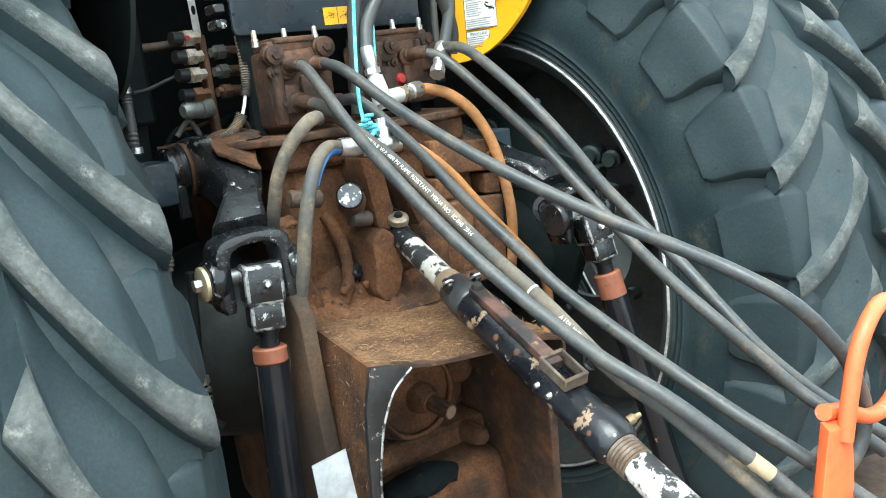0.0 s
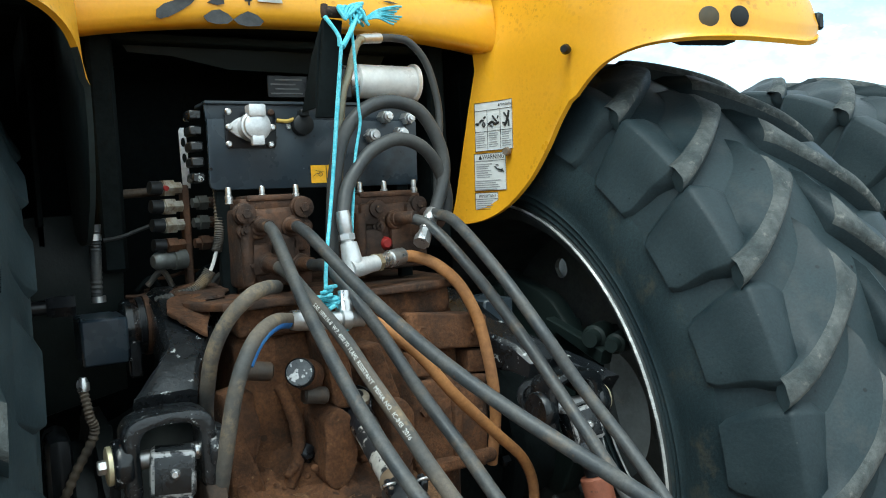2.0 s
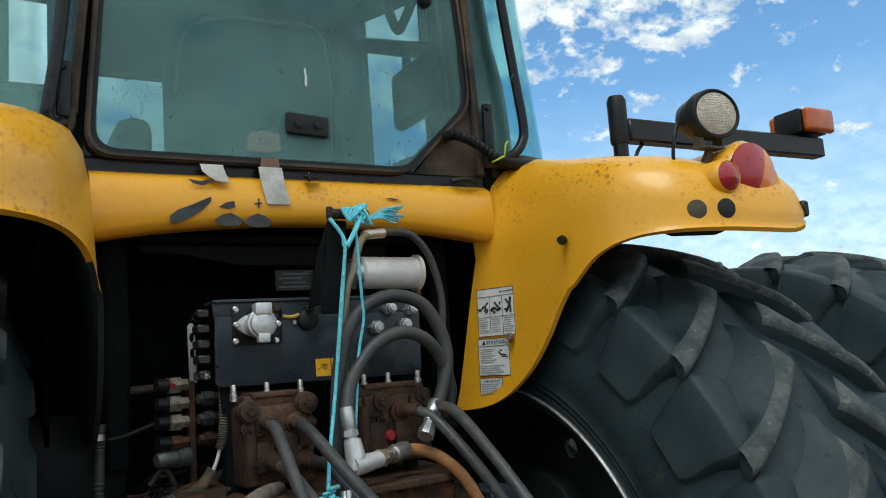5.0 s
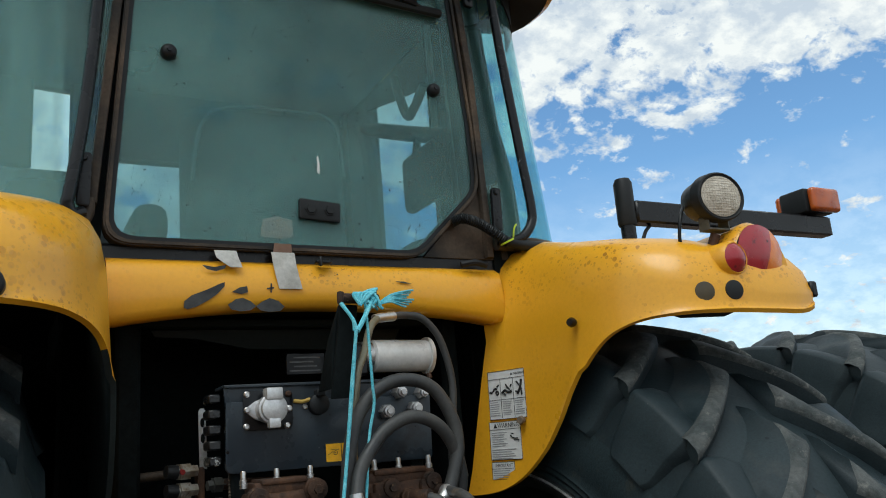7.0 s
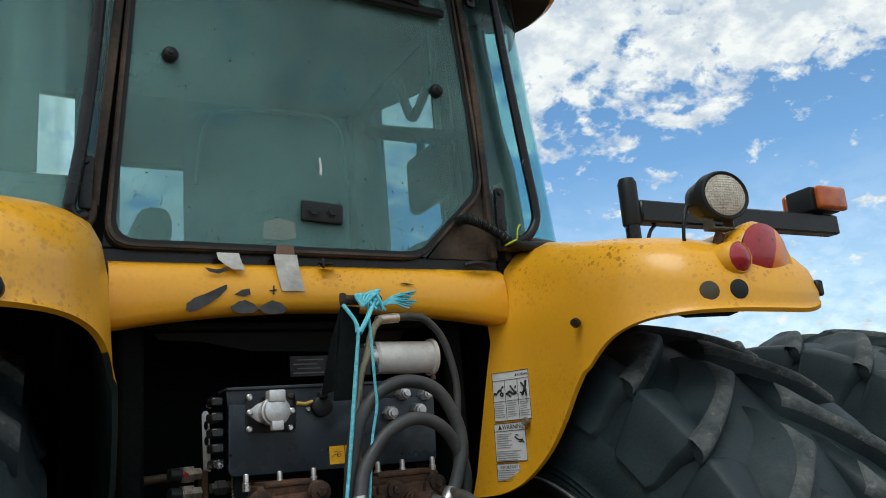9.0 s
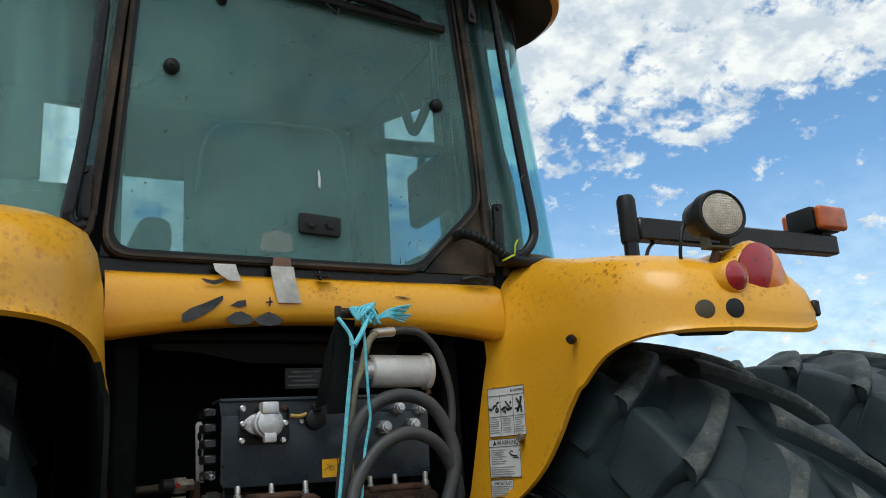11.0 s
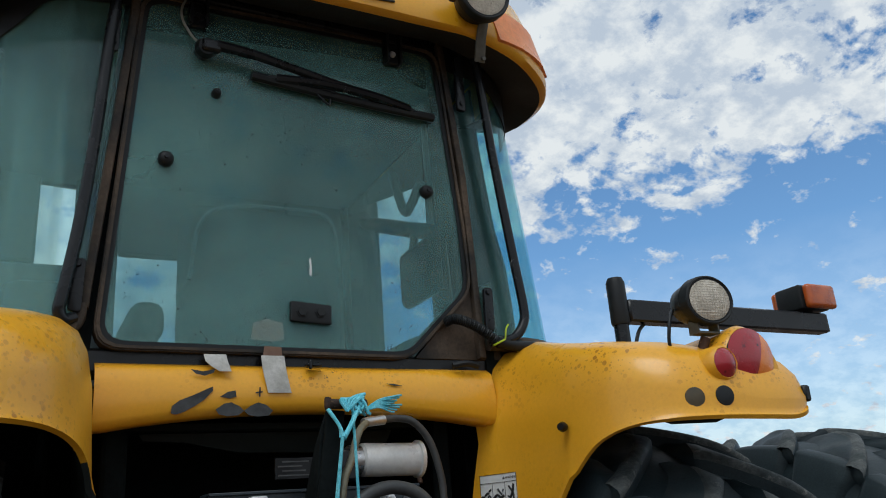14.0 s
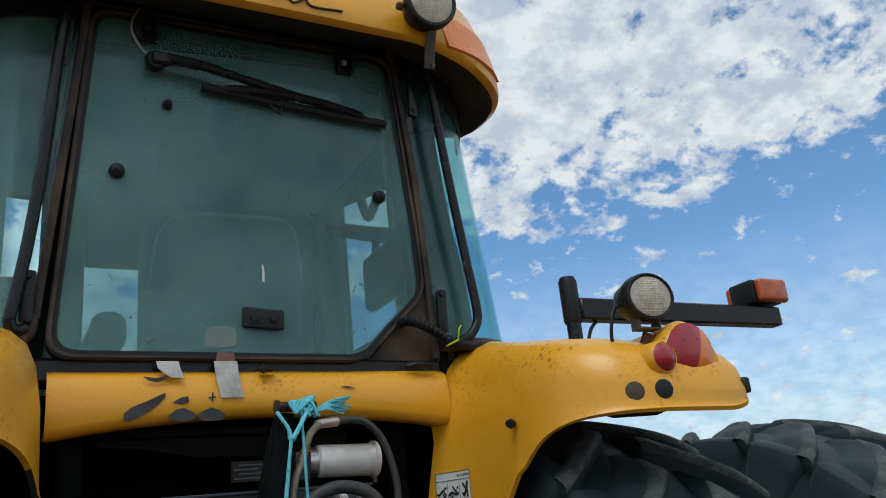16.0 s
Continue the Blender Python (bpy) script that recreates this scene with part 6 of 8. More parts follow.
side = top * 0.80 + AX.cross(top) * (0.60 if AX.cross(top).x > 0 else -0.60)
across = AX.cross(side)
turn = Matrix((across, AX, side)).transposed()


def along(d, up=0.0, out=0.0):
    """A place on the link: d along its axis from the front collar, up to the handle's side, out across it."""
    return Vector((-0.045, -0.618, 1.145)) + AX * d + side * up + across * out


def sleeve_on(name, d0, d1, profile, mat, label="", segs=26):
    bm = bmesh.new()
    spin(bm, along(d0), along(d1), profile, segs)
    return part(name, bm, mat, tl, label)


bm = bmesh.new()
spin(bm, along(-0.245, 0, 0.03), along(-0.245, 0, -0.03), [(0, 0.026), (0.2, 0.034), (0.5, 0.037), (0.8, 0.034), (1, 0.026)], 24)
part("ball_end", bm, CHIPPED, tl, "black ball end")
bm = bmesh.new()
spin(bm, along(-0.215, 0.012), along(-0.212, 0.044), [(0, 0.014), (0.5, 0.014), (0.55, 0.021), (0.9, 0.021), (1, 0.017)], 20)
pin = part("pin_head", bm, material("dusty_plated_pin", (0.3, 0.26, 0.2), (0.2, 0.15, 0.1), 0.45, 0.5, 40), tl, "dull plated pin head")
bm = bmesh.new()
spin(bm, along(-0.212, 0.044), along(-0.212, 0.050), [(0, 0.010), (1, 0.008)], 6)
part("pin_nut", bm, BLACK_PAINT, pin)
sleeve_on("eye_shank", -0.24, -0.155, [(0, 0.024), (0.3, 0.026), (0.9, 0.0255), (1, 0.024)], LINK)
sleeve_on("screw_sleeve", -0.162, -0.024, [(0, 0.024), (0.5, 0.0235), (1, 0.0235)], WHITE_CHIP, "chipped white sleeve")
sleeve_on("lock_ring", -0.026, -0.002, [(0, 0.0255), (0.4, 0.027), (1, 0.027)], material("tan_rusty_ring", (0.24, 0.18, 0.115), (0.16, 0.10, 0.06), 0.7, 0, 30), "tan rusty lock ring")
sleeve_on("front_collar", -0.003, 0.066, [(0, 0.026), (0.1, 0.032), (0.55, 0.0335), (0.6, 0.035), (0.95, 0.035), (1, 0.033)], material("grey_black_collar", (0.03, 0.032, 0.036), (0.05, 0.05, 0.052), 0.4, 0, 14, (0.4, 0.7), 80, 0.2, 0.2, 60, (0.2, 0.13, 0.08), 30, (0.62, 0.66)), "worn grey-black collar")
sleeve_on("body", 0.065, 0.405, [(0, 0.033), (0.03, 0.0345), (0.12, 0.0345), (0.14, 0.0325), (0.95, 0.0325), (1, 0.035)], LINK, "black turnbuckle body with chipped paint", 30)
# clamp ears with their wire rings
for d, out in ((0.022, 0.026), (0.030, -0.028)):
    bm = bmesh.new()
    c = along(d, 0.026, out)
    box(bm, c - Vector((0.006, 0.012, 0.012)), c + Vector((0.006, 0.012, 0.012)), 0.003, turn)
    ear = part("clamp_ear", bm, LINK, tl, "black clamp ear")
    bm = bmesh.new()
    tube(bm, [c + side * 0.006 + across * 0.011 * math.cos(a * math.tau / 12) + (AX * 0.6 + side * 0.8) * 0.011 * math.sin(a * math.tau / 12) for a in range(13)], 0.0028, 8, 2)
    part("ring", bm, STEEL, ear, "bright wire ring")
bm = bmesh.new()
tube(bm, [along(0.075, 0.030, -0.018), along(0.10, 0.036, -0.02), along(0.125, 0.034, -0.024), along(0.14, 0.026, -0.030)], 0.003, 8, 5)
part("hose_clip", bm, LINK, tl, "bent clip")
# the handle lies folded along the body and ends in a square loop
bm = bmesh.new()
c = along(0.188, 0.040)
box(bm, c - Vector((0.013, 0.118, 0.009)), c + Vector((0.013, 0.118, 0.009)), 0.0035, turn, 2)
handle = part("handle", bm, HANDLE_PAINT, tl, "worn folded handle with orange and grey chips")
bm = bmesh.new()
spin(bm, along(0.078, 0.033), along(0.078, 0.056), [(0, 0.011), (0.7, 0.011), (1, 0.008)], 16)
part("hinge_pin", bm, HANDLE_PAINT, handle)
bm = bmesh.new()
for da, db, oa, ob in ((0.290, 0.352, 0.017, 0.0225), (0.290, 0.352, -0.0225, -0.017), (0.287, 0.294, -0.0225, 0.0225), (0.348, 0.355, -0.0225, 0.0225)):
    c = along((da + db) / 2, 0.045, (oa + ob) / 2)
    h = Vector(((ob - oa) / 2, (db - da) / 2, 0.011))
    box(bm, c - h, c + h, 0.0018, turn)
part("stop_loop", bm, WORN_STEEL, tl, "worn square steel loop")
for d, u, o in ((0.33, 0.012, 0.032), (0.30, 0.010, 0.032)):
    bm = bmesh.new()
    spin(bm, along(d, u, o - 0.004), along(d, u, o + 0.004), [(0, 0.006), (1, 0.004)], 12)
    part("rivet", bm, STEEL, tl)
sleeve_on("rear_collar", 0.40, 0.462, [(0, 0.035), (0.3, 0.0365), (0.85, 0.0365), (1, 0.030)], LINK)
bm = bmesh.new()
spin(bm, along(0.438, 0.02, -0.03), along(0.440, 0.026, -0.052), [(0, 0.008), (0.5, 0.008), (0.6, 0.005), (1, 0.004)], 10)
part("grease_nipple", bm, material("brass_nipple", (0.42, 0.34, 0.2), (0.3, 0.22, 0.12), 0.4, 0.6, 30), tl, "brass grease nipple")
bm = bmesh.new()
for k in range(6):
    spin(bm, along(0.460 + 0.0065 * k), along(0.4662 + 0.0065 * k), [(0, 0.0262), (0.5, 0.0285), (1, 0.0262)], 24)
tagged(part("thread", bm, WORN_STEEL, tl, "bare screw thread"), kind="stuff")
bm = bmesh.new()
tube(bm, [along(0.495), along(0.58, 0.002), along(0.68, 0.008), along(0.80, 0.02)], 0.0265, 22, 5)
part("rear_sleeve", bm, WHITE_CHIP, tl, "white chipped sleeve")


LOOP_RUBBER = material("weathered_hose_rubber", (0.034, 0.037, 0.039), (0.06, 0.06, 0.057), 0.55, 0, 12, (0.4, 0.7), 120, 0.15, 0.15, 90)


# ---- hoses ----
def hose(points, r, mat, label, bands=(), end=None, sleeve=None, ferrule=None):
    """A hydraulic hose with its crimped ends; bands: (part of the way, length, material) round it."""
    r *= 0.89
    h = thing("hydraulic_hose", label, "hose", "hydraulic hoses")
    bm = bmesh.new()
    tube(bm, points, r, 16, 10)
    part("tube", bm, mat, h)
    path = spline(points, 10)
    if sleeve:
        bm = bmesh.new()
        a, b = path[0], path[min(len(path) - 1, 4)]
        d = (b - a).normalized()
        spin(bm, a - d * 0.03, a + d * 0.05, [(0, r * 1.05), (0.25, r * 1.05), (0.28, r * 1.35), (0.4, r * 1.35), (0.42, r * 1.2), (0.97, r * 1.2), (1, r * 1.05)], 16)
        part("end_sleeve", bm, sleeve, h, "crimped hose end")
    for u, ln, m in bands:
        k = u * (len(path) - 1)
        i = min(int(k), len(path) - 2)
        c = path[i].lerp(path[i + 1], k - i)
        d = (path[i + 1] - path[i]).normalized()
        bm = bmesh.new()
        spin(bm, c - d * ln / 2, c + d * ln / 2, [(0, r * 1.02), (0.05, r * 1.05), (0.95, r * 1.05), (1, r * 1.02)], 16)
        part("band", bm, m, h)
    return h, path


PRINT = material("white_hose_print", (0.6, 0.6, 0.58), None, 0.7, bump=0.0)
TAN = material("tan_tape", (0.34, 0.27, 0.17), (0.26, 0.2, 0.13), 0.8, 0, 20)
hose([(-0.149, -0.30, 1.583), (-0.148, -0.36, 1.575), (-0.150, -0.42, 1.535), (-0.153, -0.535, 1.444), (-0.151, -0.68, 1.342), (-0.139, -0.803, 1.255), (-0.119, -0.913, 1.181), (-0.099, -1.03, 1.116), (-0.069, -1.12, 1.067), (-0.023, -1.19, 0.999), (0.024, -1.24, 0.933), (0.09, -1.30, 0.83)],
     0.0125, HOSE, "grey hydraulic hose from the valve with a tan patch", ((0.86, 0.035, TAN),), sleeve=RUST)
hose([(-0.088, -0.30, 1.577), (-0.096, -0.36, 1.575), (-0.097, -0.43, 1.556), (-0.071, -0.546, 1.481), (-0.046, -0.662, 1.416), (-0.017, -0.767, 1.36), (0.018, -0.86, 1.312), (0.058, -0.94, 1.268), (0.085, -1.03, 1.233), (0.105, -1.115, 1.20), (0.136, -1.18, 1.157), (0.183, -1.21, 1.094), (0.216, -1.22, 1.043), (0.25, -1.222, 0.967), (0.23, -1.22, 0.904), (0.155, -1.20, 0.84)],
     0.0125, HOSE, "grey hydraulic hose that curls round at its far end", sleeve=RUST)
hose([(-0.072, -0.30, 1.503), (-0.07, -0.36, 1.503), (-0.058, -0.407, 1.494), (-0.028, -0.525, 1.402), (-0.008, -0.632, 1.307), (0.012, -0.735, 1.225), (0.024, -0.83, 1.155), (0.036, -0.92, 1.105), (0.054, -1.03, 1.045), (0.077, -1.12, 0.993), (0.104, -1.2, 0.945), (0.15, -1.30, 0.87)],
     0.0125, HOSE, "grey hydraulic hose from the lower valve port", sleeve=RUST)
printed, ppath = hose([(-0.137, -0.30, 1.51), (-0.132, -0.38, 1.497), (-0.118, -0.46, 1.452), (-0.101, -0.549, 1.396), (-0.096, -0.645, 1.338), (-0.080, -0.71, 1.28), (-0.070, -0.782, 1.226), (-0.064, -0.86, 1.179), (-0.062, -0.93, 1.135), (-0.072, -1.03, 1.085), (-0.049, -1.12, 1.03), (-0.012, -1.18, 0.96), (0.02, -1.23, 0.90)],
     0.0135, HOSE_DUSTY, "dusty grey hose with white lettering from the lower port", ((0.585, 0.004, PRINT),), sleeve=RUST)


def lettering(path, start, words, size, r, parent, toward):
    """Writing along a hose: each word is a small text laid on its surface."""
    run = 0.0
    lens = [0.0]
    for a, b in zip(path, path[1:]):
        run += (b - a).length
        lens.append(run)

    def at(s):
        for i in range(len(path) - 1):
            if lens[i + 1] >= s:
                f = (s - lens[i]) / max(1e-6, lens[i + 1] - lens[i])
                return path[i].lerp(path[i + 1], f), (path[i + 1] - path[i]).normalized()
        return path[-1], (path[-1] - path[-2]).normalized()

    s = start
    for w in words:
        c, d = at(s)
        out = Vector(toward) - c
        out = (out - d * out.dot(d)).normalized()
        up = out.cross(d)
        cu = bpy.data.curves.new("lettering", "FONT")
        cu.body, cu.size, cu.extrude, cu.resolution_u = w, size, 0.0002, 2
        tmp = bpy.data.objects.new("lettering", cu)
        scene.collection.objects.link(tmp)
        me = bpy.data.meshes.new_from_object(tmp.evaluated_get(bpy.context.evaluated_depsgraph_get()))
        width = max((v.co.x for v in me.vertices), default=0)
        bpy.data.objects.remove(tmp)
        # the letters follow the hose's round surface
        for v in me.vertices:
            p, dd = at(s + v.co.x)
            o = Vector(toward) - p
            o = (o - dd * o.dot(dd)).normalized()
            u = o.cross(dd)
            ang = (v.co.y - size * 0.33) / r
            v.co = p + (r + 0.0006 + v.co.z) * (o * math.cos(ang) + u * math.sin(ang))
        me.materials.append(PRINT)
        ob = new("lettering", me)
        ob.parent = parent
        s += width + size * 0.55
    return s


lettering(ppath, 0.20, ("SAE 100R16-8", "W.P. 4000 PSI", "FLAME", "RESISTANT", "MSHA NO.", "IC-84B", "2016"), 0.0100, 0.0130, printed, (-0.75, -1.815, 1.55))
lettering(ppath, 0.735, ("A150", "WEARGUARD"), 0.012, 0.0138, printed, (-0.75, -1.815, 1.55))

hose([(0.137, -0.30, 1.578), (0.152, -0.335, 1.577), (0.175, -0.38, 1.557), (0.205, -0.466, 1.478), (0.213, -0.60, 1.377), (0.219, -0.706, 1.283), (0.218, -0.813, 1.196), (0.20, -0.92, 1.135), (0.200, -1.0, 1.085), (0.23, -1.06, 1.02), (0.258, -1.11, 0.965), (0.265, -1.16, 0.937), (0.316, -1.22, 0.869)],
     0.0125, HOSE, "grey hydraulic hose from the valve with the red plug", sleeve=RUST)
hose([(0.20, -0.30, 1.585), (0.195, -0.37, 1.583), (0.19, -0.45, 1.565), (0.197, -0.58, 1.475), (0.212, -0.675, 1.383), (0.245, -0.73, 1.293), (0.270, -0.80, 1.212), (0.268, -0.89, 1.145), (0.272, -0.97, 1.070), (0.288, -1.04, 0.998), (0.337, -1.1, 0.925), (0.397, -1.18, 0.855)],
     0.0125, HOSE, "grey hydraulic hose beside the wheel", sleeve=RUST)
hose([(-0.165, -0.42, 1.475), (-0.205, -0.49, 1.482), (-0.244, -0.525, 1.475), (-0.279, -0.518, 1.44), (-0.302, -0.505, 1.392), (-0.309, -0.485, 1.34), (-0.307, -0.45, 1.287), (-0.300, -0.42, 1.21), (-0.29, -0.40, 1.12)],
     0.0138, HOSE_DUSTY, "dusty thick hose bent down beside the lift arm")
BLUE = material("blue_hose_skin", (0.03, 0.14, 0.42), (0.06, 0.2, 0.45), 0.6, 0, 20)
hb, hbp = hose([(-0.162, -0.478, 1.422), (-0.20, -0.51, 1.428), (-0.24, -0.545, 1.415), (-0.268, -0.562, 1.382), (-0.288, -0.567, 1.335), (-0.302, -0.563, 1.272), (-0.311, -0.55, 1.21), (-0.32, -0.522, 1.135), (-0.332, -0.50, 1.075), (-0.345, -0.47, 0.98)],
     0.0138, HOSE_DUSTY, "dusty hose with worn blue skin at its bend")
bm = bmesh.new()
off = [p + Vector((0.0048, 0.0032, -0.0048)) for p in hbp[4:34:3]]
tube(bm, off, 0.0108, 14, 4)
part("blue_skin", bm, BLUE, hb, "worn blue outer skin")
hose([(0.117, -0.345, 1.503), (0.150, -0.345, 1.500), (0.185, -0.37, 1.482), (0.222, -0.392, 1.44), (0.248, -0.412, 1.375), (0.260, -0.425, 1.30), (0.272, -0.425, 1.22), (0.281, -0.41, 1.15), (0.28, -0.39, 1.06)],
     0.0135, HOSE_ORANGE, "rust-coloured hose that bends down from the tee fitting")
hose([(-0.025, -0.475, 1.41), (0.001, -0.5, 1.391), (0.067, -0.5, 1.333), (0.135, -0.5, 1.25), (0.24, -0.47, 1.151), (0.326, -0.44, 1.07), (0.362, -0.42, 0.99), (0.345, -0.42, 0.913), (0.305, -0.42, 0.865), (0.25, -0.42, 0.84)],
     0.0125, HOSE_ORANGE, "tan and rust-coloured hose curling down to the bracket")
# loops above the valves
hose([(-0.035, -0.345, 1.47), (-0.026, -0.345, 1.53), (-0.018, -0.345, 1.615), (-0.009, -0.345, 1.68), (0.012, -0.345, 1.745), (0.058, -0.343, 1.794), (0.121, -0.34, 1.811), (0.184, -0.34, 1.790), (0.224, -0.34, 1.725), (0.231, -0.34, 1.666), (0.212, -0.34, 1.605), (0.197, -0.341, 1.575)],
     0.0155, LOOP_RUBBER, "black hose looped over the coupler panel")
hose([(-0.013, -0.378, 1.595), (0.002, -0.365, 1.64), (0.026, -0.36, 1.675), (0.062, -0.36, 1.713), (0.118, -0.36, 1.735), (0.174, -0.355, 1.720), (0.218, -0.34, 1.677), (0.24, -0.33, 1.617), (0.238, -0.32, 1.57)],
     0.0150, LOOP_RUBBER, "black hose with a lower loop before the panel")
hose([(0.165, -0.20, 1.965), (0.211, -0.18, 1.971), (0.253, -0.18, 1.963), (0.293, -0.18, 1.918), (0.316, -0.18, 1.839), (0.318, -0.18, 1.773), (0.307, -0.18, 1.70), (0.30, -0.18, 1.60)],
     0.0095, LOOP_RUBBER, "thin black hose bending down beside the filter")
bm = bmesh.new()
spin(bm, (0.115, -0.215, 1.958), (0.172, -0.195, 1.966), [(0, 0.009), (0.3, 0.011), (0.7, 0.011), (1, 0.0115)], 14)
tagged(part("hose_ferrule", bm, STEEL), "bright crimped ferrule on the thin black hose", "hose fitting", "hose fittings")
bm = bmesh.new()
tube(bm, [(0.12, -0.22, 1.956), (0.085, -0.26, 1.93), (0.05, -0.30, 1.87), (0.03, -0.31, 1.83), (0.02, -0.31, 1.76), (0.015, -0.30, 1.66), (0.01, -0.28, 1.58)], 0.008, 12, 8)
tagged(part("steel_pipe", bm, material("greenish_zinc_pipe", (0.28, 0.27, 0.2), (0.2, 0.19, 0.14), 0.5, 0.6, 20)), "dull zinc pipe beside the hitch pin post", "pipe")


def fitting(chain, r, label, mat=STEEL):
    """A screwed fitting: a row of sleeves and nuts along a line of points."""
    f = thing("hose_fitting", label, "hose fitting", "hose fittings")
    for i, (a, b) in enumerate(zip(chain, chain[1:])):
        a, b = Vector(a), Vector(b)
        bm = bmesh.new()
        spin(bm, a, b, [(0, r), (0.18, r * 1.12), (0.5, r * 1.12), (0.55, r * 1.02), (0.9, r * 1.02), (1, r * 0.9)], 20)
        part("sleeve", bm, mat, f)
        bm = bmesh.new()
        m = a.lerp(b, 0.62)
        hexnut(bm, m, m.lerp(b, 0.45), r * 1.3)
        part("nut", bm, mat, f, "hexagon nut")
    return f


f = fitting([(-0.016, -0.381, 1.60), (-0.012, -0.39, 1.53)], 0.0125, "bright plated tee fitting between the hoses")
bm = bmesh.new()
spin(bm, (-0.012, -0.392, 1.54), (-0.008, -0.403, 1.485), [(0, 0.016), (0.5, 0.019), (1, 0.019)], 20)
spin(bm, (-0.02, -0.408, 1.492), (0.045, -0.385, 1.498), [(0, 0.018), (0.4, 0.018), (0.8, 0.016), (1, 0.016)], 20)
part("tee_body", bm, material("painted_white_fitting", (0.62, 0.63, 0.63), (0.5, 0.5, 0.5), 0.4, 0.4, 20), f, "pale tee body")
bm = bmesh.new()
hexnut(bm, (0.043, -0.386, 1.498), (0.055, -0.38, 1.499), 0.0185)
part("brass_nut", bm, material("brass", (0.3, 0.25, 0.16), (0.24, 0.17, 0.1), 0.5, 0.6, 20), f, "brass nut")
bm = bmesh.new()
spin(bm, (0.055, -0.38, 1.499), (0.122, -0.343, 1.504), [(0, 0.0145), (0.4, 0.0145), (0.42, 0.0175), (0.97, 0.0175), (1, 0.015)], 20)
part("ferrule", bm, STEEL, f, "bright crimped ferrule")
f = fitting([(-0.162, -0.478, 1.422), (-0.09, -0.478, 1.414)], 0.0165, "bright plated tee with crimped ends tied with blue twine")
bm = bmesh.new()
spin(bm, (-0.095, -0.477, 1.414), (-0.028, -0.472, 1.409), [(0, 0.015), (0.3, 0.015), (0.35, 0.019), (0.6, 0.019), (0.65, 0.0155), (1, 0.0155)], 20)
spin(bm, (-0.062, -0.474, 1.41), (-0.058, -0.462, 1.46), [(0, 0.016), (0.6, 0.016), (0.7, 0.012), (1, 0.012)], 18)
part("tee_body", bm, STEEL, f)
f = fitting([(0.198, -0.341, 1.588), (0.165, -0.37, 1.552)], 0.014, "bright plated ferrule and elbow at the hose end")
bm = bmesh.new()
spin(bm, (0.165, -0.37, 1.552), (0.145, -0.385, 1.528), [(0, 0.012), (0.4, 0.014), (0.6, 0.017), (1, 0.017)], 8)
part("elbow", bm, STEEL, f, "bright plated elbow")

# ---- orange hook handle on the drawn-up chain ----
ORANGE = material("orange_paint", (0.72, 0.13, 0.04), (0.62, 0.1, 0.03), 0.45, 0, 9, (0.4, 0.7), 60, 0.1, 0.1, 50, (0.4, 0.38, 0.36), 12, (0.62, 0.67))
hook = thing("orange_hook", "orange painted bent steel hook with a flat handle among the hoses", "hook")
K = Vector((-0.06, -0.07, 0.02))
bm = bmesh.new()
tube(bm, [Vector(p) + K for p in ((0.165, -1.2, 0.965), (0.180, -1.2, 1.02), (0.200, -1.2, 1.075), (0.228, -1.2, 1.112), (0.272, -1.195, 1.128), (0.318, -1.19, 1.118), (0.352, -1.185, 1.085), (0.368, -1.18, 1.03), (0.362, -1.175, 0.975), (0.33, -1.17, 0.945), (0.28, -1.17, 0.95), (0.22, -1.17, 0.98), (0.150, -1.18, 1.005))], 0.0115, 16, 8)
part("bent_rod", bm, ORANGE, hook)
bm = bmesh.new()
slab(bm, [Vector(p) + K for p in ((0.128, -1.2, 0.992), (0.188, -1.2, 0.978), (0.190, -1.2, 0.84), (0.16, -1.2, 0.70), (0.06, -1.2, 0.73), (0.098, -1.2, 0.86))], (0.012, 0.02, 0.004), 0.003)
part("flat_handle", bm, ORANGE, hook, "flat orange handle")


# ---- things on the rear window ----
def disc_on_glass(x, z, r, label):
    g = thing("glass_grommet", label, "grommet", "grommets of the rear window")
    bm = bmesh.new()
    spin(bm, (x, -0.155, z), (x, -0.176, z), [(0, r), (0.5, r), (0.8, r * 0.85), (1, r * 0.55)], 24)
    part("rubber", bm, RUBBER, g)
    bm = bmesh.new()
    spin(bm, (x, -0.174, z), (x, -0.179, z), [(0, r * 0.4), (1, r * 0.3)], 6)
    part("screw", bm, BLACK_PAINT, g)


disc_on_glass(-0.311, 2.556, 0.0175, "black rubber grommet through the window glass")
disc_on_glass(0.343, 2.558, 0.0175, "black rubber grommet through the window glass")
disc_on_glass(-0.201, 2.744, 0.0115, "small black grommet through the window glass")
# latch plate
latch = thing("latch_plate", "black plastic latch plate with two bolts on the window", "latch")
bm = bmesh.new()
slab(bm, [(x, -0.157, z) for x, z in round_outline([(-0.031, 2.193), (0.067, 2.187), (0.069, 2.234), (-0.029, 2.241)], 0.006, 3)], (0, -0.013, 0), 0.003)
part("plate", bm, RUBBER, latch)
for x in (-0.004, 0.041):
    bm = bmesh.new()
    spin(bm, (x, -0.169, 2.215), (x, -0.176, 2.215), [(0, 0.014), (0.5, 0.014), (0.55, 0.011), (1, 0.010)], 6)
    part("bolt", bm, RUBBER, latch)
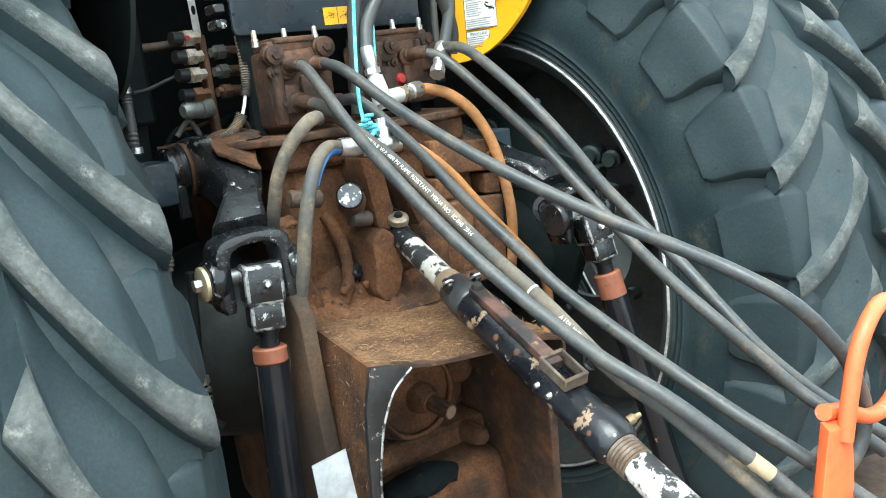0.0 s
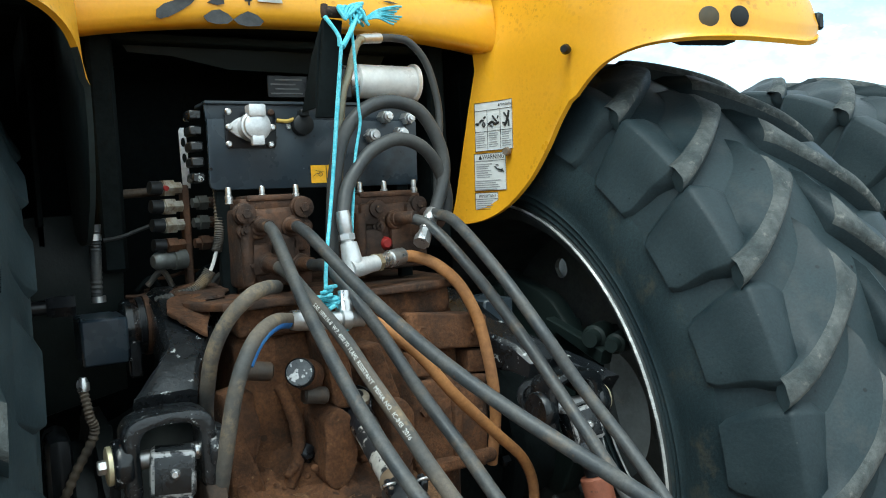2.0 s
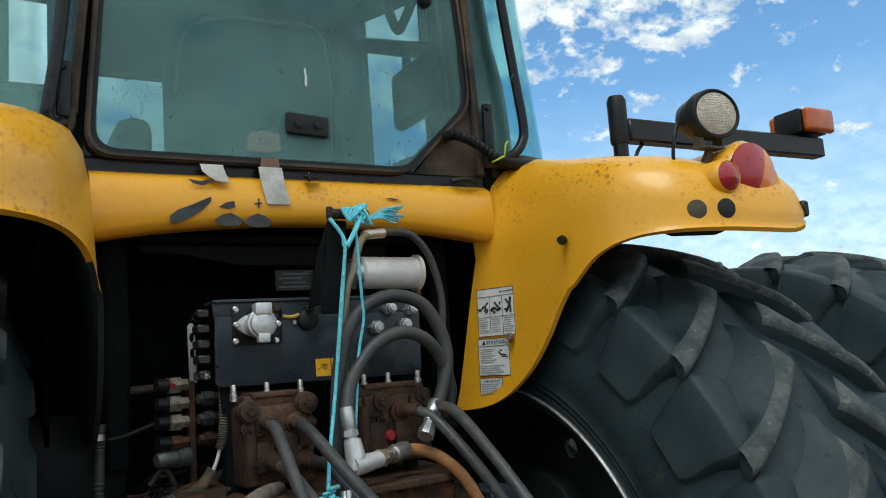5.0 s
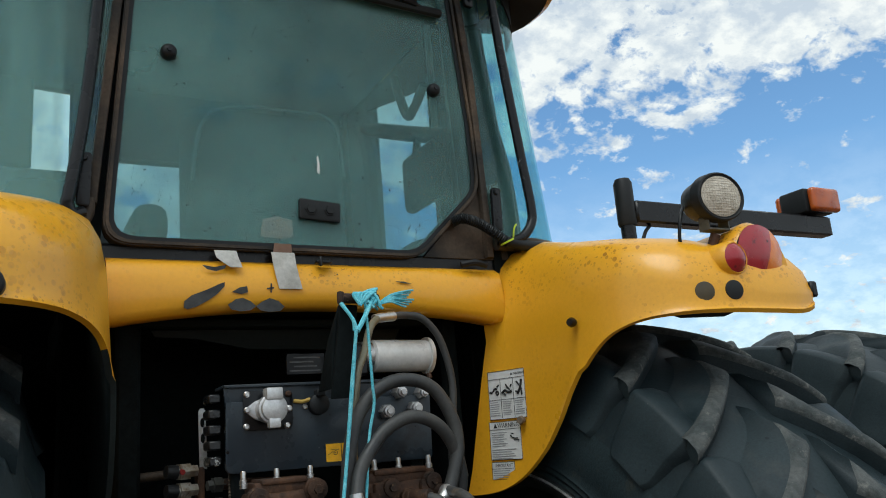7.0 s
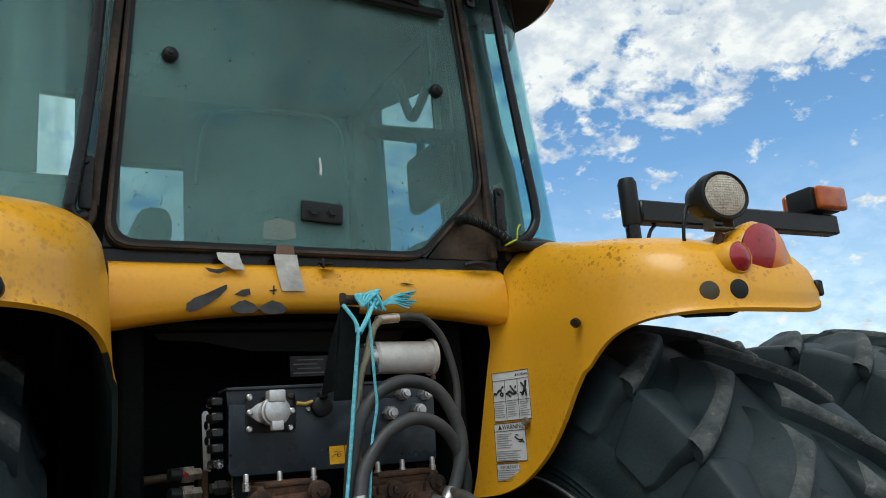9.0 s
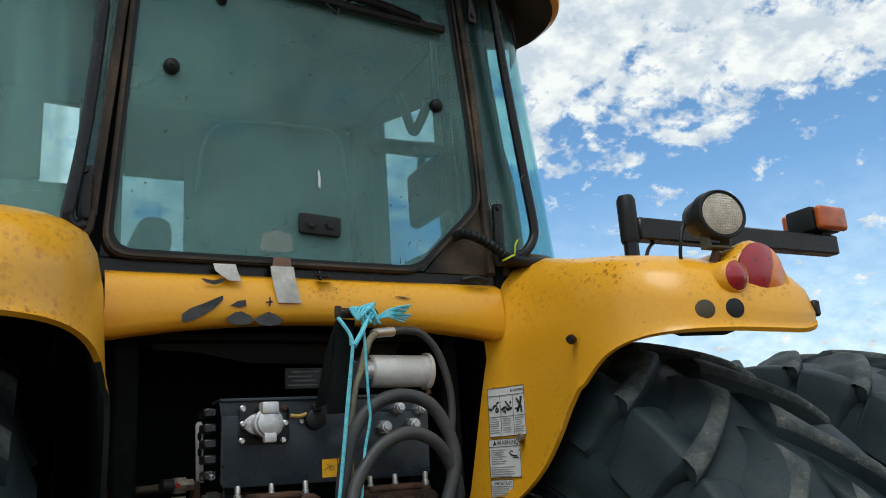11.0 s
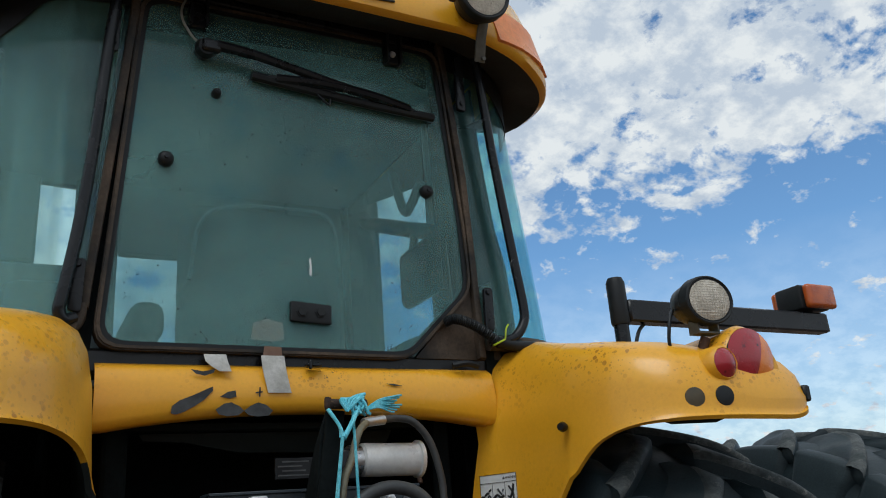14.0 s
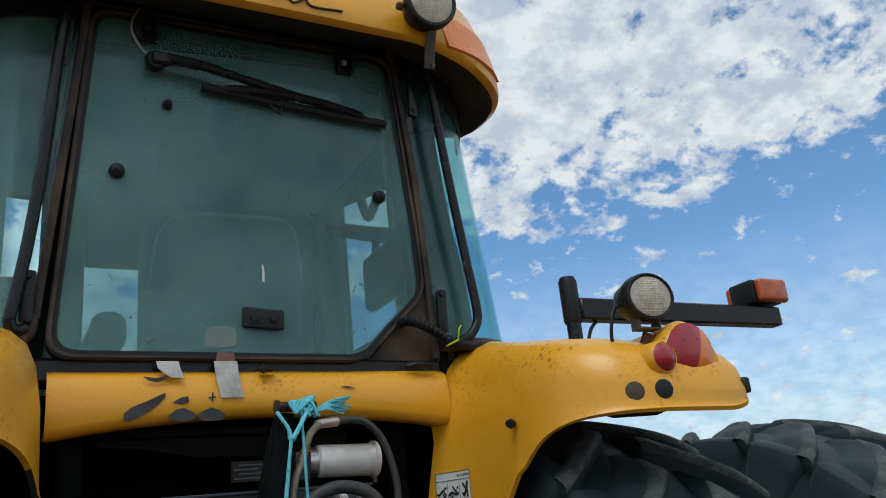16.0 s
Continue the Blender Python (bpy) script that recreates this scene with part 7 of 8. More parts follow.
# hinges at the window's top
for x, z in ((-0.25, 2.937), (0.263, 2.945)):
    h = thing("window_hinge", "black hinge bracket with a pale bolt at the window's top", "hinge", "window hinges")
    bm = bmesh.new()
    box(bm, (x - 0.021, -0.175, z - 0.028), (x + 0.021, -0.158, z + 0.04), 0.004)
    part("plate", bm, BLACK_PAINT, h)
    for dx in (-0.019, 0.019):
        bm = bmesh.new()
        box(bm, (x + dx - 0.003, -0.195, z - 0.03), (x + dx + 0.003, -0.16, z + 0.05), 0.001)
        part("cheek", bm, BLACK_PAINT, h)
    bm = bmesh.new()
    spin(bm, (x, -0.174, z), (x, -0.183, z), [(0, 0.009), (0.6, 0.009), (1, 0.006)], 12)
    part("bolt", bm, ALU if x > 0 else BLACK_PAINT, h)
# wiper
wiper = thing("rear_wiper", "black rear window wiper parked across the glass", "wiper")
bm = bmesh.new()
spin(bm, (-0.232, -0.155, 2.855), (-0.232, -0.20, 2.845), [(0, 0.022), (0.5, 0.022), (0.6, 0.026), (1, 0.02)], 18)
part("motor_cap", bm, RUBBER, wiper)
bm = bmesh.new()
box(bm, (-0.245, -0.208, 2.832), (-0.20, -0.186, 2.862), 0.005)
part("arm_head", bm, BLACK_PAINT, wiper)
bm = bmesh.new()
tube(bm, [(-0.21, -0.198, 2.852), (-0.127, -0.198, 2.846), (-0.028, -0.196, 2.830), (0.09, -0.192, 2.812), (0.20, -0.188, 2.797)], lambda u: 0.0140 - 0.005 * u, 8, 6)
part("arm", bm, BLACK_PAINT, wiper)
bm = bmesh.new()
tube(bm, [(-0.12, -0.172, 2.803), (-0.029, -0.172, 2.796), (0.166, -0.172, 2.782), (0.375, -0.172, 2.774)], 0.012, 8, 8)
part("blade", bm, RUBBER, wiper, "thin rubber blade")
bm = bmesh.new()
tube(bm, [(-0.06, -0.178, 2.803), (0.02, -0.186, 2.806), (0.10, -0.19, 2.805), (0.2, -0.188, 2.797), (0.30, -0.178, 2.785)], 0.0125, 8, 6)
part("blade_bow", bm, BLACK_PAINT, wiper)
for x0, x1 in ((-0.10, 0.0), (0.03, 0.11), (0.17, 0.27), (0.25, 0.34)):
    bm = bmesh.new()
    zz = 2.803 - 0.06 * (x0 + 0.12)
    tube(bm, [(x0, -0.174, zz), ((x0 + x1) / 2, -0.183, zz + 0.002), (x1, -0.174, zz - 0.006)], 0.005, 6, 4)
    part("blade_claw", bm, BLACK_PAINT, wiper)
bm = bmesh.new()
tube(bm, [(0.04, -0.175, 2.79), (0.06, -0.178, 2.768), (0.075, -0.178, 2.756), (0.08, -0.178, 2.772)], 0.003, 6, 5)
part("clip", bm, BLACK_PAINT, wiper)
bm = bmesh.new()
tube(bm, [(-0.235, -0.16, 2.87), (-0.26, -0.17, 2.88), (-0.285, -0.172, 2.92), (-0.287, -0.168, 2.96), (-0.27, -0.165, 3.0)], 0.003, 8, 6)
tagged(part("wiper_wire", bm, material("pale_wire", (0.3, 0.3, 0.27), None, 0.6, bump=0.0)), "thin pale wire curving from the wiper motor", "wire")

# grab hoops
def hoop(s, pts, lower, upper):
    h = thing("grab_hoop", "black tubular grab hoop on the cab corner", "grab rail", "grab hoops of the cab")
    bm = bmesh.new()
    tube(bm, pts, 0.0125, 14, 8)
    part("rail", bm, BLACK_PAINT, h)
    for (x, z0, z1) in (lower, upper):
        bm = bmesh.new()
        slab(bm, [(x + dx, -0.172, z) for dx, z in round_outline([(-0.014, z0), (0.012, z0 - 0.004), (0.016, z1), (-0.010, z1)], 0.008, 3)], (0, -0.012, 0), 0.002)
        part("bracket", bm, BLACK_PAINT, h)
        bm = bmesh.new()
        spin(bm, (x, -0.184, (z1 if z1 < 2.6 else z0 + 0.03) - 0.012), (x, -0.19, (z1 if z1 < 2.6 else z0 + 0.03) - 0.012), [(0, 0.008), (1, 0.006)], 10)
        part("bolt", bm, BLACK_PAINT, h)
    return h


hoop(1, [(0.475, -0.178, 2.998), (0.490, -0.195, 2.997), (0.504, -0.2, 2.98), (0.514, -0.2, 2.926), (0.522, -0.2, 2.833), (0.534, -0.2, 2.68), (0.564, -0.2, 2.40), (0.581, -0.2, 2.25), (0.575, -0.2, 2.205), (0.550, -0.2, 2.173), (0.518, -0.198, 2.158), (0.480, -0.185, 2.16)], (0.487, 2.19, 2.30), (0.462, 2.81, 3.02))
hoop(-1, [(-0.42, -0.178, 3.01), (-0.428, -0.195, 2.99), (-0.434, -0.2, 2.939), (-0.446, -0.2, 2.815), (-0.462, -0.2, 2.574), (-0.483, -0.2, 2.353), (-0.503, -0.2, 2.215), (-0.507, -0.198, 2.185), (-0.497, -0.192, 2.168), (-0.478, -0.18, 2.175)], (-0.478, 2.19, 2.30), (-0.437, 2.80, 3.0))
# ribbed conduit at the corner
cond = thing("corner_conduit", "black ribbed conduit tied with a lime strap at the cab corner", "conduit")
bm = bmesh.new()
tube(bm, [(0.36, -0.172, 2.205), (0.384, -0.185, 2.212), (0.424, -0.19, 2.201), (0.463, -0.192, 2.180), (0.501, -0.195, 2.153)], lambda u: 0.0125 + 0.0016 * math.sin(u * 190), 12, 26)
part("sleeve", bm, RUBBER, cond)
bm = bmesh.new()
tube(bm, [(0.495, -0.195, 2.157), (0.551, -0.2, 2.146), (0.61, -0.19, 2.148), (0.68, -0.15, 2.15), (0.745, -0.08, 2.15)], 0.014, 12, 8)
part("cable", bm, RUBBER, cond)
bm = bmesh.new()
LIME = material("lime_plastic", (0.5, 0.62, 0.03), None, 0.4, bump=0.0)
tube(bm, [(0.500 + 0.016 * math.cos(a), -0.196 - 0.016 * math.sin(a), 2.155 + 0.008 * math.cos(a)) for a in [k * math.tau / 12 for k in range(13)]], 0.0025, 6, 2)
tube(bm, [(0.510, -0.21, 2.163), (0.512, -0.214, 2.185), (0.520, -0.214, 2.197)], 0.0022, 6, 4)
part("strap", bm, LIME, cond, "lime green cable tie")
# triangular black corner plates beside the window's cut corner
bm = bmesh.new()
slab(bm, [(x, -0.150, z) for x, z in ((0.285, 2.118), (0.53, 2.118), (0.52, 2.33), (0.455, 2.302))], (0, 0.02, 0), 0.002)
part("corner_plate", bm, GASKET, cab, "weathered black corner plate")
bm = bmesh.new()
tube(bm, [(0.375, -0.17, 2.098), (0.41, -0.178, 2.103), (0.445, -0.172, 2.098)], 0.008, 8, 5)
part("cable_boot", bm, RUBBER, cab)

# ---- marks on glass and cross panel ----
def patch(name, outline, y, mat, parent, label="", thick=0.0012):
    bm = bmesh.new()
    slab(bm, [(x, y, z) for x, z in outline], (0, -thick, 0))
    return part(name, bm, mat, parent, label)


TAPE = material("grey_paper_tape", (0.5, 0.49, 0.46), (0.4, 0.39, 0.36), 0.8, 0, 30, (0.4, 0.6), 90, 0.12, 0.2, 90)
BROWN_TAPE = material("brown_tape", (0.22, 0.13, 0.09), (0.16, 0.09, 0.06), 0.7, 0, 30)
tp = thing("tape_strip", "torn grey tape strip stuck below the window", "tape", "tape strips")
bm = bmesh.new()
sheet(bm, [[(x, y, z) for x in (-0.098 + d, -0.075 + d, -0.046 + d)] for d, y, z in ((0.0, -0.168, 2.112), (0.0, -0.178, 2.085), (0.004, -0.181, 2.06), (0.011, -0.1825, 2.028))], 0.001)
part("paper", bm, TAPE, tp)
patch("brown_end", [(-0.094, 2.108), (-0.05, 2.108), (-0.052, 2.132), (-0.09, 2.133)], -0.1655, BROWN_TAPE, tp, "brown tape end on the seal")
tp = thing("tape_strip", "short torn grey tape strip below the window", "tape", "tape strips")
bm = bmesh.new()
sheet(bm, [[(x0, y, z), (x1, y, z)] for x0, x1, y, z in ((-0.221, -0.174, -0.168, 2.112), (-0.219, -0.172, -0.177, 2.095), (-0.206, -0.168, -0.18, 2.083), (-0.19, -0.165, -0.181, 2.073))], 0.001)
part("paper", bm, TAPE, tp)
ghost = bpy.data.materials.new("sticker_residue")
ghost.use_nodes = True
ghost.node_tree.nodes["Principled BSDF"].inputs["Base Color"].default_value = (0.42, 0.47, 0.42, 1)
ghost.node_tree.nodes["Principled BSDF"].inputs["Roughness"].default_value = 0.8
ghost.node_tree.nodes["Principled BSDF"].inputs["Alpha"].default_value = 0.22
patch("sticker_residue", [(-0.118, 2.15), (-0.07, 2.146), (-0.042, 2.152), (-0.045, 2.19), (-0.08, 2.198), (-0.112, 2.188)], -0.1562, ghost, rear_window, "pale sticker residue", 0.0006)
patch("paint_drip", [(0.02, 2.31), (0.026, 2.305), (0.027, 2.33), (0.024, 2.352), (0.020, 2.345), (0.022, 2.33)], -0.1562, WHITE_PAPER, rear_window, "white drip", 0.0006)
BARE = material("bare_dark_scar", (0.016, 0.018, 0.02), (0.05, 0.053, 0.056), 0.6, 0, 30, (0.4, 0.6), 90, 0.2, 0.1)
for o in ([(-0.286, 1.986), (-0.285, 2.0), (-0.27, 2.012), (-0.24, 2.024), (-0.215, 2.036), (-0.203, 2.041), (-0.203, 2.032), (-0.22, 2.014), (-0.24, 2.0), (-0.262, 1.988), (-0.278, 1.983)],
          [(-0.197, 1.993), (-0.18, 2.005), (-0.165, 2.008), (-0.148, 2.0), (-0.138, 1.99), (-0.15, 1.981), (-0.172, 1.979), (-0.19, 1.983)],
          [(-0.138, 1.99), (-0.125, 2.0), (-0.108, 2.008), (-0.09, 2.002), (-0.076, 1.99), (-0.085, 1.980), (-0.11, 1.978), (-0.128, 1.981)],
          [(-0.188, 2.02), (-0.172, 2.03), (-0.156, 2.033), (-0.154, 2.02), (-0.168, 2.016)],
          [(-0.248, 2.077), (-0.224, 2.073), (-0.198, 2.078), (-0.202, 2.07), (-0.22, 2.064), (-0.238, 2.068)],
          [(0.192, 2.051), (0.212, 2.051), (0.233, 2.046), (0.212, 2.046)],
          [(-0.113, 2.03), (-0.098, 2.032), (-0.098, 2.029), (-0.113, 2.027)], [(-0.106, 2.02), (-0.103, 2.02), (-0.102, 2.04), (-0.105, 2.04)],
          [(0.058, 2.072), (0.07, 2.078), (0.062, 2.075)], [(0.046, 2.062), (0.051, 2.063), (0.049, 2.066)]):
    bm = bmesh.new()
    vs = [bm.verts.new((x, -0.1785 if z < 2.05 else -0.1765, z)) for x, z in o]
    f = bm.faces.new(vs)
    # follows the panel's slightly bulged face
    r = bmesh.ops.extrude_face_region(bm, geom=[f])
    bmesh.ops.translate(bm, verts=[v for v in r["geom"] if isinstance(v, bmesh.types.BMVert)], vec=(0, -0.0012, 0))
    part("paint_scar", bm, BARE, cross, "dark bare scar in the paint")
bm = bmesh.new()
box(bm, (0.0, -0.186, 2.086), (0.036, -0.165, 2.096), 0.003)
part("catch", bm, BLACK_PAINT, cross, "small black catch")
bm = bmesh.new()
box(bm, (0.004, -0.19, 2.080), (0.012, -0.182, 2.102), 0.002)
part("catch_tab", bm, BLACK_PAINT, cross)

# ---- fender fittings ----
fx, fn = wall_at(0.461)
bm = bmesh.new()
spin(bm, (fx.x, fx.y, 1.914), (fx.x - 0.018, fx.y - 0.008, 1.914), [(0, 0.0085), (0.55, 0.0115), (1, 0.008)], 14)
part("stud", bm, BLACK_PAINT, right_fender, "black rubber stud")
fx, fn = wall_at(0.252)
bm = bmesh.new()
spin(bm, (fx.x, fx.y, 1.716), (fx.x - 0.014, fx.y - 0.006, 1.716), [(0, 0.008), (0.55, 0.0105), (1, 0.008)], 14)
part("stud", bm, material("worn_stud", (0.2, 0.15, 0.1), (0.1, 0.09, 0.08), 0.6), right_fender, "worn stud")
FADED_PLUG = material("faded_plug", (0.085, 0.062, 0.028), (0.05, 0.042, 0.028), 0.6, 0, 30)
for arc, mat, look_of in ((0.762, FADED_PLUG, "faded olive blanking plug"), (0.826, RUBBER, "black blanking plug")):
    p, nn = wall_at(arc)
    bm = bmesh.new()
    spin(bm, (p.x + 0.012 - nn.x * 0.004, p.y - nn.y * 0.004, 1.936), (p.x + 0.012 + nn.x * 0.0045, p.y + nn.y * 0.0045, 1.936), [(0, 0.0205), (0.7, 0.0205), (0.9, 0.019), (0.92, 0.0165), (1, 0.015)], 24)
    part("blanking_plug", bm, mat, right_fender, look_of)
# tail lamp hump and lenses
bm = bmesh.new()
rows = []
for i in range(17):
    t = math.pi * i / 16
    c, n1 = math.cos(t), math.sin(t)
    rows.append([Vector((0.826 - 0.076 * c, -0.672, 1.972 + 0.116 * n1)), Vector((0.825 - 0.084 * c, -0.660, 1.972 + 0.124 * n1)), Vector((0.828 - 0.088 * c, -0.60, 1.975 + 0.118 * n1)), Vector((0.818 - 0.095 * c, -0.5, 1.985 + 0.10 * n1)), Vector((0.80 - 0.09 * c, -0.36, 2.01 + 0.065 * n1))])
sheet(bm, rows, 0.006)
part("lamp_hump", bm, YELLOW, right_fender, "moulded hump round the tail lamp", smooth=60)
bm = bmesh.new()
rows = []
for i in range(13):
    t = math.pi * 2 * i / 12
    rows.append([Vector((0.725 + 0.033 * math.cos(t), -0.70, 2.004 + 0.033 * math.sin(t))), Vector((0.724 + 0.039 * math.cos(t), -0.69, 2.004 + 0.039 * math.sin(t))), Vector((0.73 + 0.046 * math.cos(t), -0.58, 2.0 + 0.045 * math.sin(t)))])
sheet(bm, rows, 0.004)
part("lamp_collar", bm, YELLOW, right_fender, smooth=60)
RED_LENS = material("red_lens", (0.36, 0.012, 0.022), (0.3, 0.01, 0.02), 0.2, 0, 30, (0.4, 0.6), 60, 0.1, 0.25, 160, (0.1, 0.006, 0.012), 26, (0.60, 0.64), coat=0.4, specks=(((0.05, 0.004, 0.008), 70.0, 0.35, 0.3, 1.0),))
AMBER_LENS = material("amber_lens", (0.50, 0.095, 0.005), (0.36, 0.06, 0.004), 0.2, 0, 30, (0.4, 0.6), 60, 0.1, 0.2, 160, coat=0.4)
TAIL_AMBER = material("tail_amber_lens", (0.85, 0.24, 0.012), (0.7, 0.17, 0.01), 0.25, 0, 30, (0.4, 0.6), 60, 0.1, 0.2, 160, coat=0.3)
LAMP_CREAM = material("cream_lens", (0.6, 0.56, 0.45), (0.5, 0.46, 0.36), 0.3, 0, 40)
tail = thing("tail_lamp", "round red and amber tail lamp set into the yellow fender", "tail lamp")


def lens_sector(cx, cz, r, cut, y, name, mat, label, tall=1.0):
    """A domed round lens; cut: keeps the part on one side of a slanting line, as (sign, part of the radius)."""
    bm = bmesh.new()
    a0, a1 = 0, math.tau
    n, m = 40, 7
    rows = []
    for j in range(m + 1):
        v = j / m
        rows.append([Vector((cx + r * v * math.cos(a0 + (a1 - a0) * i / n), y - 0.014 * (1 - v * v), cz + r * tall * v * math.sin(a0 + (a1 - a0) * i / n))) for i in range(n + 1)])
    for a, b in zip(rows, rows[1:]):
        for i in range(n):
            q = [a[i], a[i + 1], b[i + 1], b[i]]
            if (a[i] - a[i + 1]).length < 1e-6:
                q = [a[i], b[i + 1], b[i]]
            bm.faces.new([bm.verts.new(p) for p in q])
    bmesh.ops.remove_doubles(bm, verts=bm.verts[:], dist=1e-5)
    if cut:
        no = Vector((math.cos(radians(-22)), 0, math.sin(radians(-22))))
        bmesh.ops.bisect_plane(bm, geom=bm.verts[:] + bm.edges[:] + bm.faces[:], plane_co=Vector((cx, 0, cz)) + no * r * cut[1], plane_no=no, clear_outer=cut[0] < 0, clear_inner=cut[0] > 0)
    part(name, bm, mat, tail, label, smooth=60)


lens_sector(0.816, 2.022, 0.066, (-1, 0.22), -0.688, "red_lens", RED_LENS, "spotted red lens", 0.93)
lens_sector(0.816, 2.022, 0.066, (1, 0.22), -0.688, "amber_lens", TAIL_AMBER, "amber lens segment", 0.93)
lens_sector(0.725, 2.004, 0.031, None, -0.699, "small_red_lens", RED_LENS, "small round red reflector")
bm = bmesh.new()
spin(bm, (0.816, -0.62, 2.022), (0.816, -0.689, 2.022), [(0, 0.055), (1, 0.055)], 32)
for v in bm.verts:
    v.co.z = 2.022 + (v.co.z - 2.022) * 0.95
part("lamp_body", bm, RUBBER, tail)
bm = bmesh.new()
spin(bm, (0.826, -0.64, 1.990), (0.826, -0.686, 1.990), [(0, 0.080), (0.7, 0.078), (1, 0.070)], 32)
part("lamp_bezel", bm, YELLOW, right_fender, "yellow bezel below the tail lamp", smooth=60)
bm = bmesh.new()
spin(bm, (-0.628, -0.66, 1.928), (-0.630, -0.692, 1.926), [(0, 0.021), (0.9, 0.021), (1, 0.018)], 24)
ring = part("side_lamp", bm, RUBBER, left_fender, "small round lamp with a cream lens")
bm = bmesh.new()
spin(bm, (-0.630, -0.690, 1.926), (-0.630, -0.697, 1.926), [(0, 0.0155), (0.6, 0.014), (1, 0.008)], 24)
part("lens", bm, LAMP_CREAM, ring, "cream lens")
# dark lens under the fender's lip and small side lamp at its tip
bm = bmesh.new()
spin(bm, (0.60, -0.62, 1.901), (0.735, -0.66, 1.899), [(0, 0.004), (0.15, 0.011), (0.85, 0.011), (1, 0.004)], 14)
part("under_lamp", bm, RUBBER, right_fender, "dark lamp below the lip")
bm = bmesh.new()
box(bm, (0.945, -0.70, 1.925), (0.965, -0.66, 1.96), 0.004)
part("side_marker", bm, RUBBER, right_fender, "small dark side marker")

# work lamp on the fender
def widen(bm, c, ax, wide):
    """Stretches a turned body sideways into an oval."""
    s = Vector((0, 0, 1)).cross(ax).normalized()
    for v in bm.verts:
        v.co += s * (v.co - c).dot(s) * (wide - 1)


def work_lamp(c, axis, r, label, foot, wide=1.0, yoke=True):
    w = thing("work_lamp", label, "work lamp", "round work lamps")
    c, ax = Vector(c), Vector(axis).normalized()
    bm = bmesh.new()
    spin(bm, c - ax * 0.085, c + ax * 0.006, [(0, r * 0.3), (0.06, r * 0.58), (0.22, r * 0.76), (0.5, r * 0.86), (0.68, r * 0.9), (0.72, r * 0.97), (0.92, r * 0.97), (0.98, r * 0.95), (1, r * 0.9), (0.97, r * 0.85)], 36)
    widen(bm, c, ax, wide)
    part("housing", bm, RUBBER, w, "black rubber housing")
    bm = bmesh.new()
    spin(bm, c - ax * 0.002, c + ax * 0.010, [(0, r * 0.83), (0.5, r * 0.80), (0.8, r * 0.6), (1, r * 0.3)], 36)
    widen(bm, c, ax, wide)
    lens = part("lens", bm, LAMP_GLASS, w, "ribbed clear lens")
    f = frame_of(ax)
    for k in range(-7, 8):
        for flat in (0, 1):
            y = k * r * 0.10
            half = math.sqrt(max(0, (r * 0.78) ** 2 - y * y))
            pts = []
            for q in (-1, -0.5, 0, 0.5, 1):
                d = math.hypot(q * half, y) / r
                rise = 0.010 - 0.0024 * max(0, (d - 0.3) / 0.3) if d < 0.6 else 0.0076 - 0.0036 * (d - 0.6) / 0.2
                pts.append(c + ax * rise + f @ (Vector((q * half, y, 0)) if flat else Vector((y, q * half, 0))))
            bm = bmesh.new()
            tube(bm, pts, 0.0009, 5, 3)
            widen(bm, c, ax, wide)
            part("rib", bm, LAMP_GLASS, lens)
    if not yoke:
        side = c - ax * 0.03 + Vector((-r * 0.98, 0, -r * 0.25))
        bm = bmesh.new()
        hexnut(bm, side, side + Vector((-0.016, 0, 0)), 0.011)
        part("pivot_bolt", bm, RUST, w, "rusty pivot bolt")
        return w
    ft = Vector(foot)
    bm = bmesh.new()
    mid = (c - ax * 0.03) + Vector((0, 0, -r * 0.95))
    box(bm, mid - Vector((0.028, 0.015, 0.018)), mid + Vector((0.028, 0.015, -0.013)), 0.001)
    for sx in (-1, 1):
        slab(bm, [mid + Vector((sx * 0.028, y, z)) for y, z in ((-0.015, -0.018), (0.015, -0.018), (0.013, 0.025), (0.006, 0.034), (-0.006, 0.034), (-0.013, 0.025))], (sx * 0.003, 0, 0))
    part("yoke", bm, GREY_STEEL, w, "grey steel yoke")
    bm = bmesh.new()
    hexnut(bm, mid + Vector((-0.037, 0, 0.02)), mid + Vector((-0.030, 0, 0.02)), 0.008)
    part("yoke_bolt", bm, RUST, w, "rusty yoke bolt")
    bm = bmesh.new()
    rod(bm, mid - Vector((0, 0, 0.025)), ft, 0.011, segs=12)
    part("stem", bm, RUST, w, "rusty bolt stem")
    return w


LAMP_GLASS = material("lamp_lens", (0.66, 0.60, 0.50), (0.46, 0.41, 0.33), 0.25, 0.1, 40, (0.4, 0.6), 200, 0.12, 0.4, 260)
GREY_STEEL = material("grey_bracket_steel", (0.13, 0.135, 0.12), (0.09, 0.088, 0.075), 0.55, 0.2, 20)
work_lamp((0.752, -0.66, 2.150), (-0.06, -0.97, -0.05), 0.0565, "round black work lamp with a ribbed lens on the fender", (0.735, -0.615, 2.02), 1.22)
bm = bmesh.new()
tube(bm, [(0.70, -0.60, 2.14), (0.672, -0.615, 2.11), (0.666, -0.61, 2.06), (0.69, -0.60, 2.035), (0.70, -0.59, 2.03)], 0.004, 8, 6)
tagged(part("lamp_cable", bm, RUBBER), "thin black cable looping to the work lamp", "cable", "lamp cables")
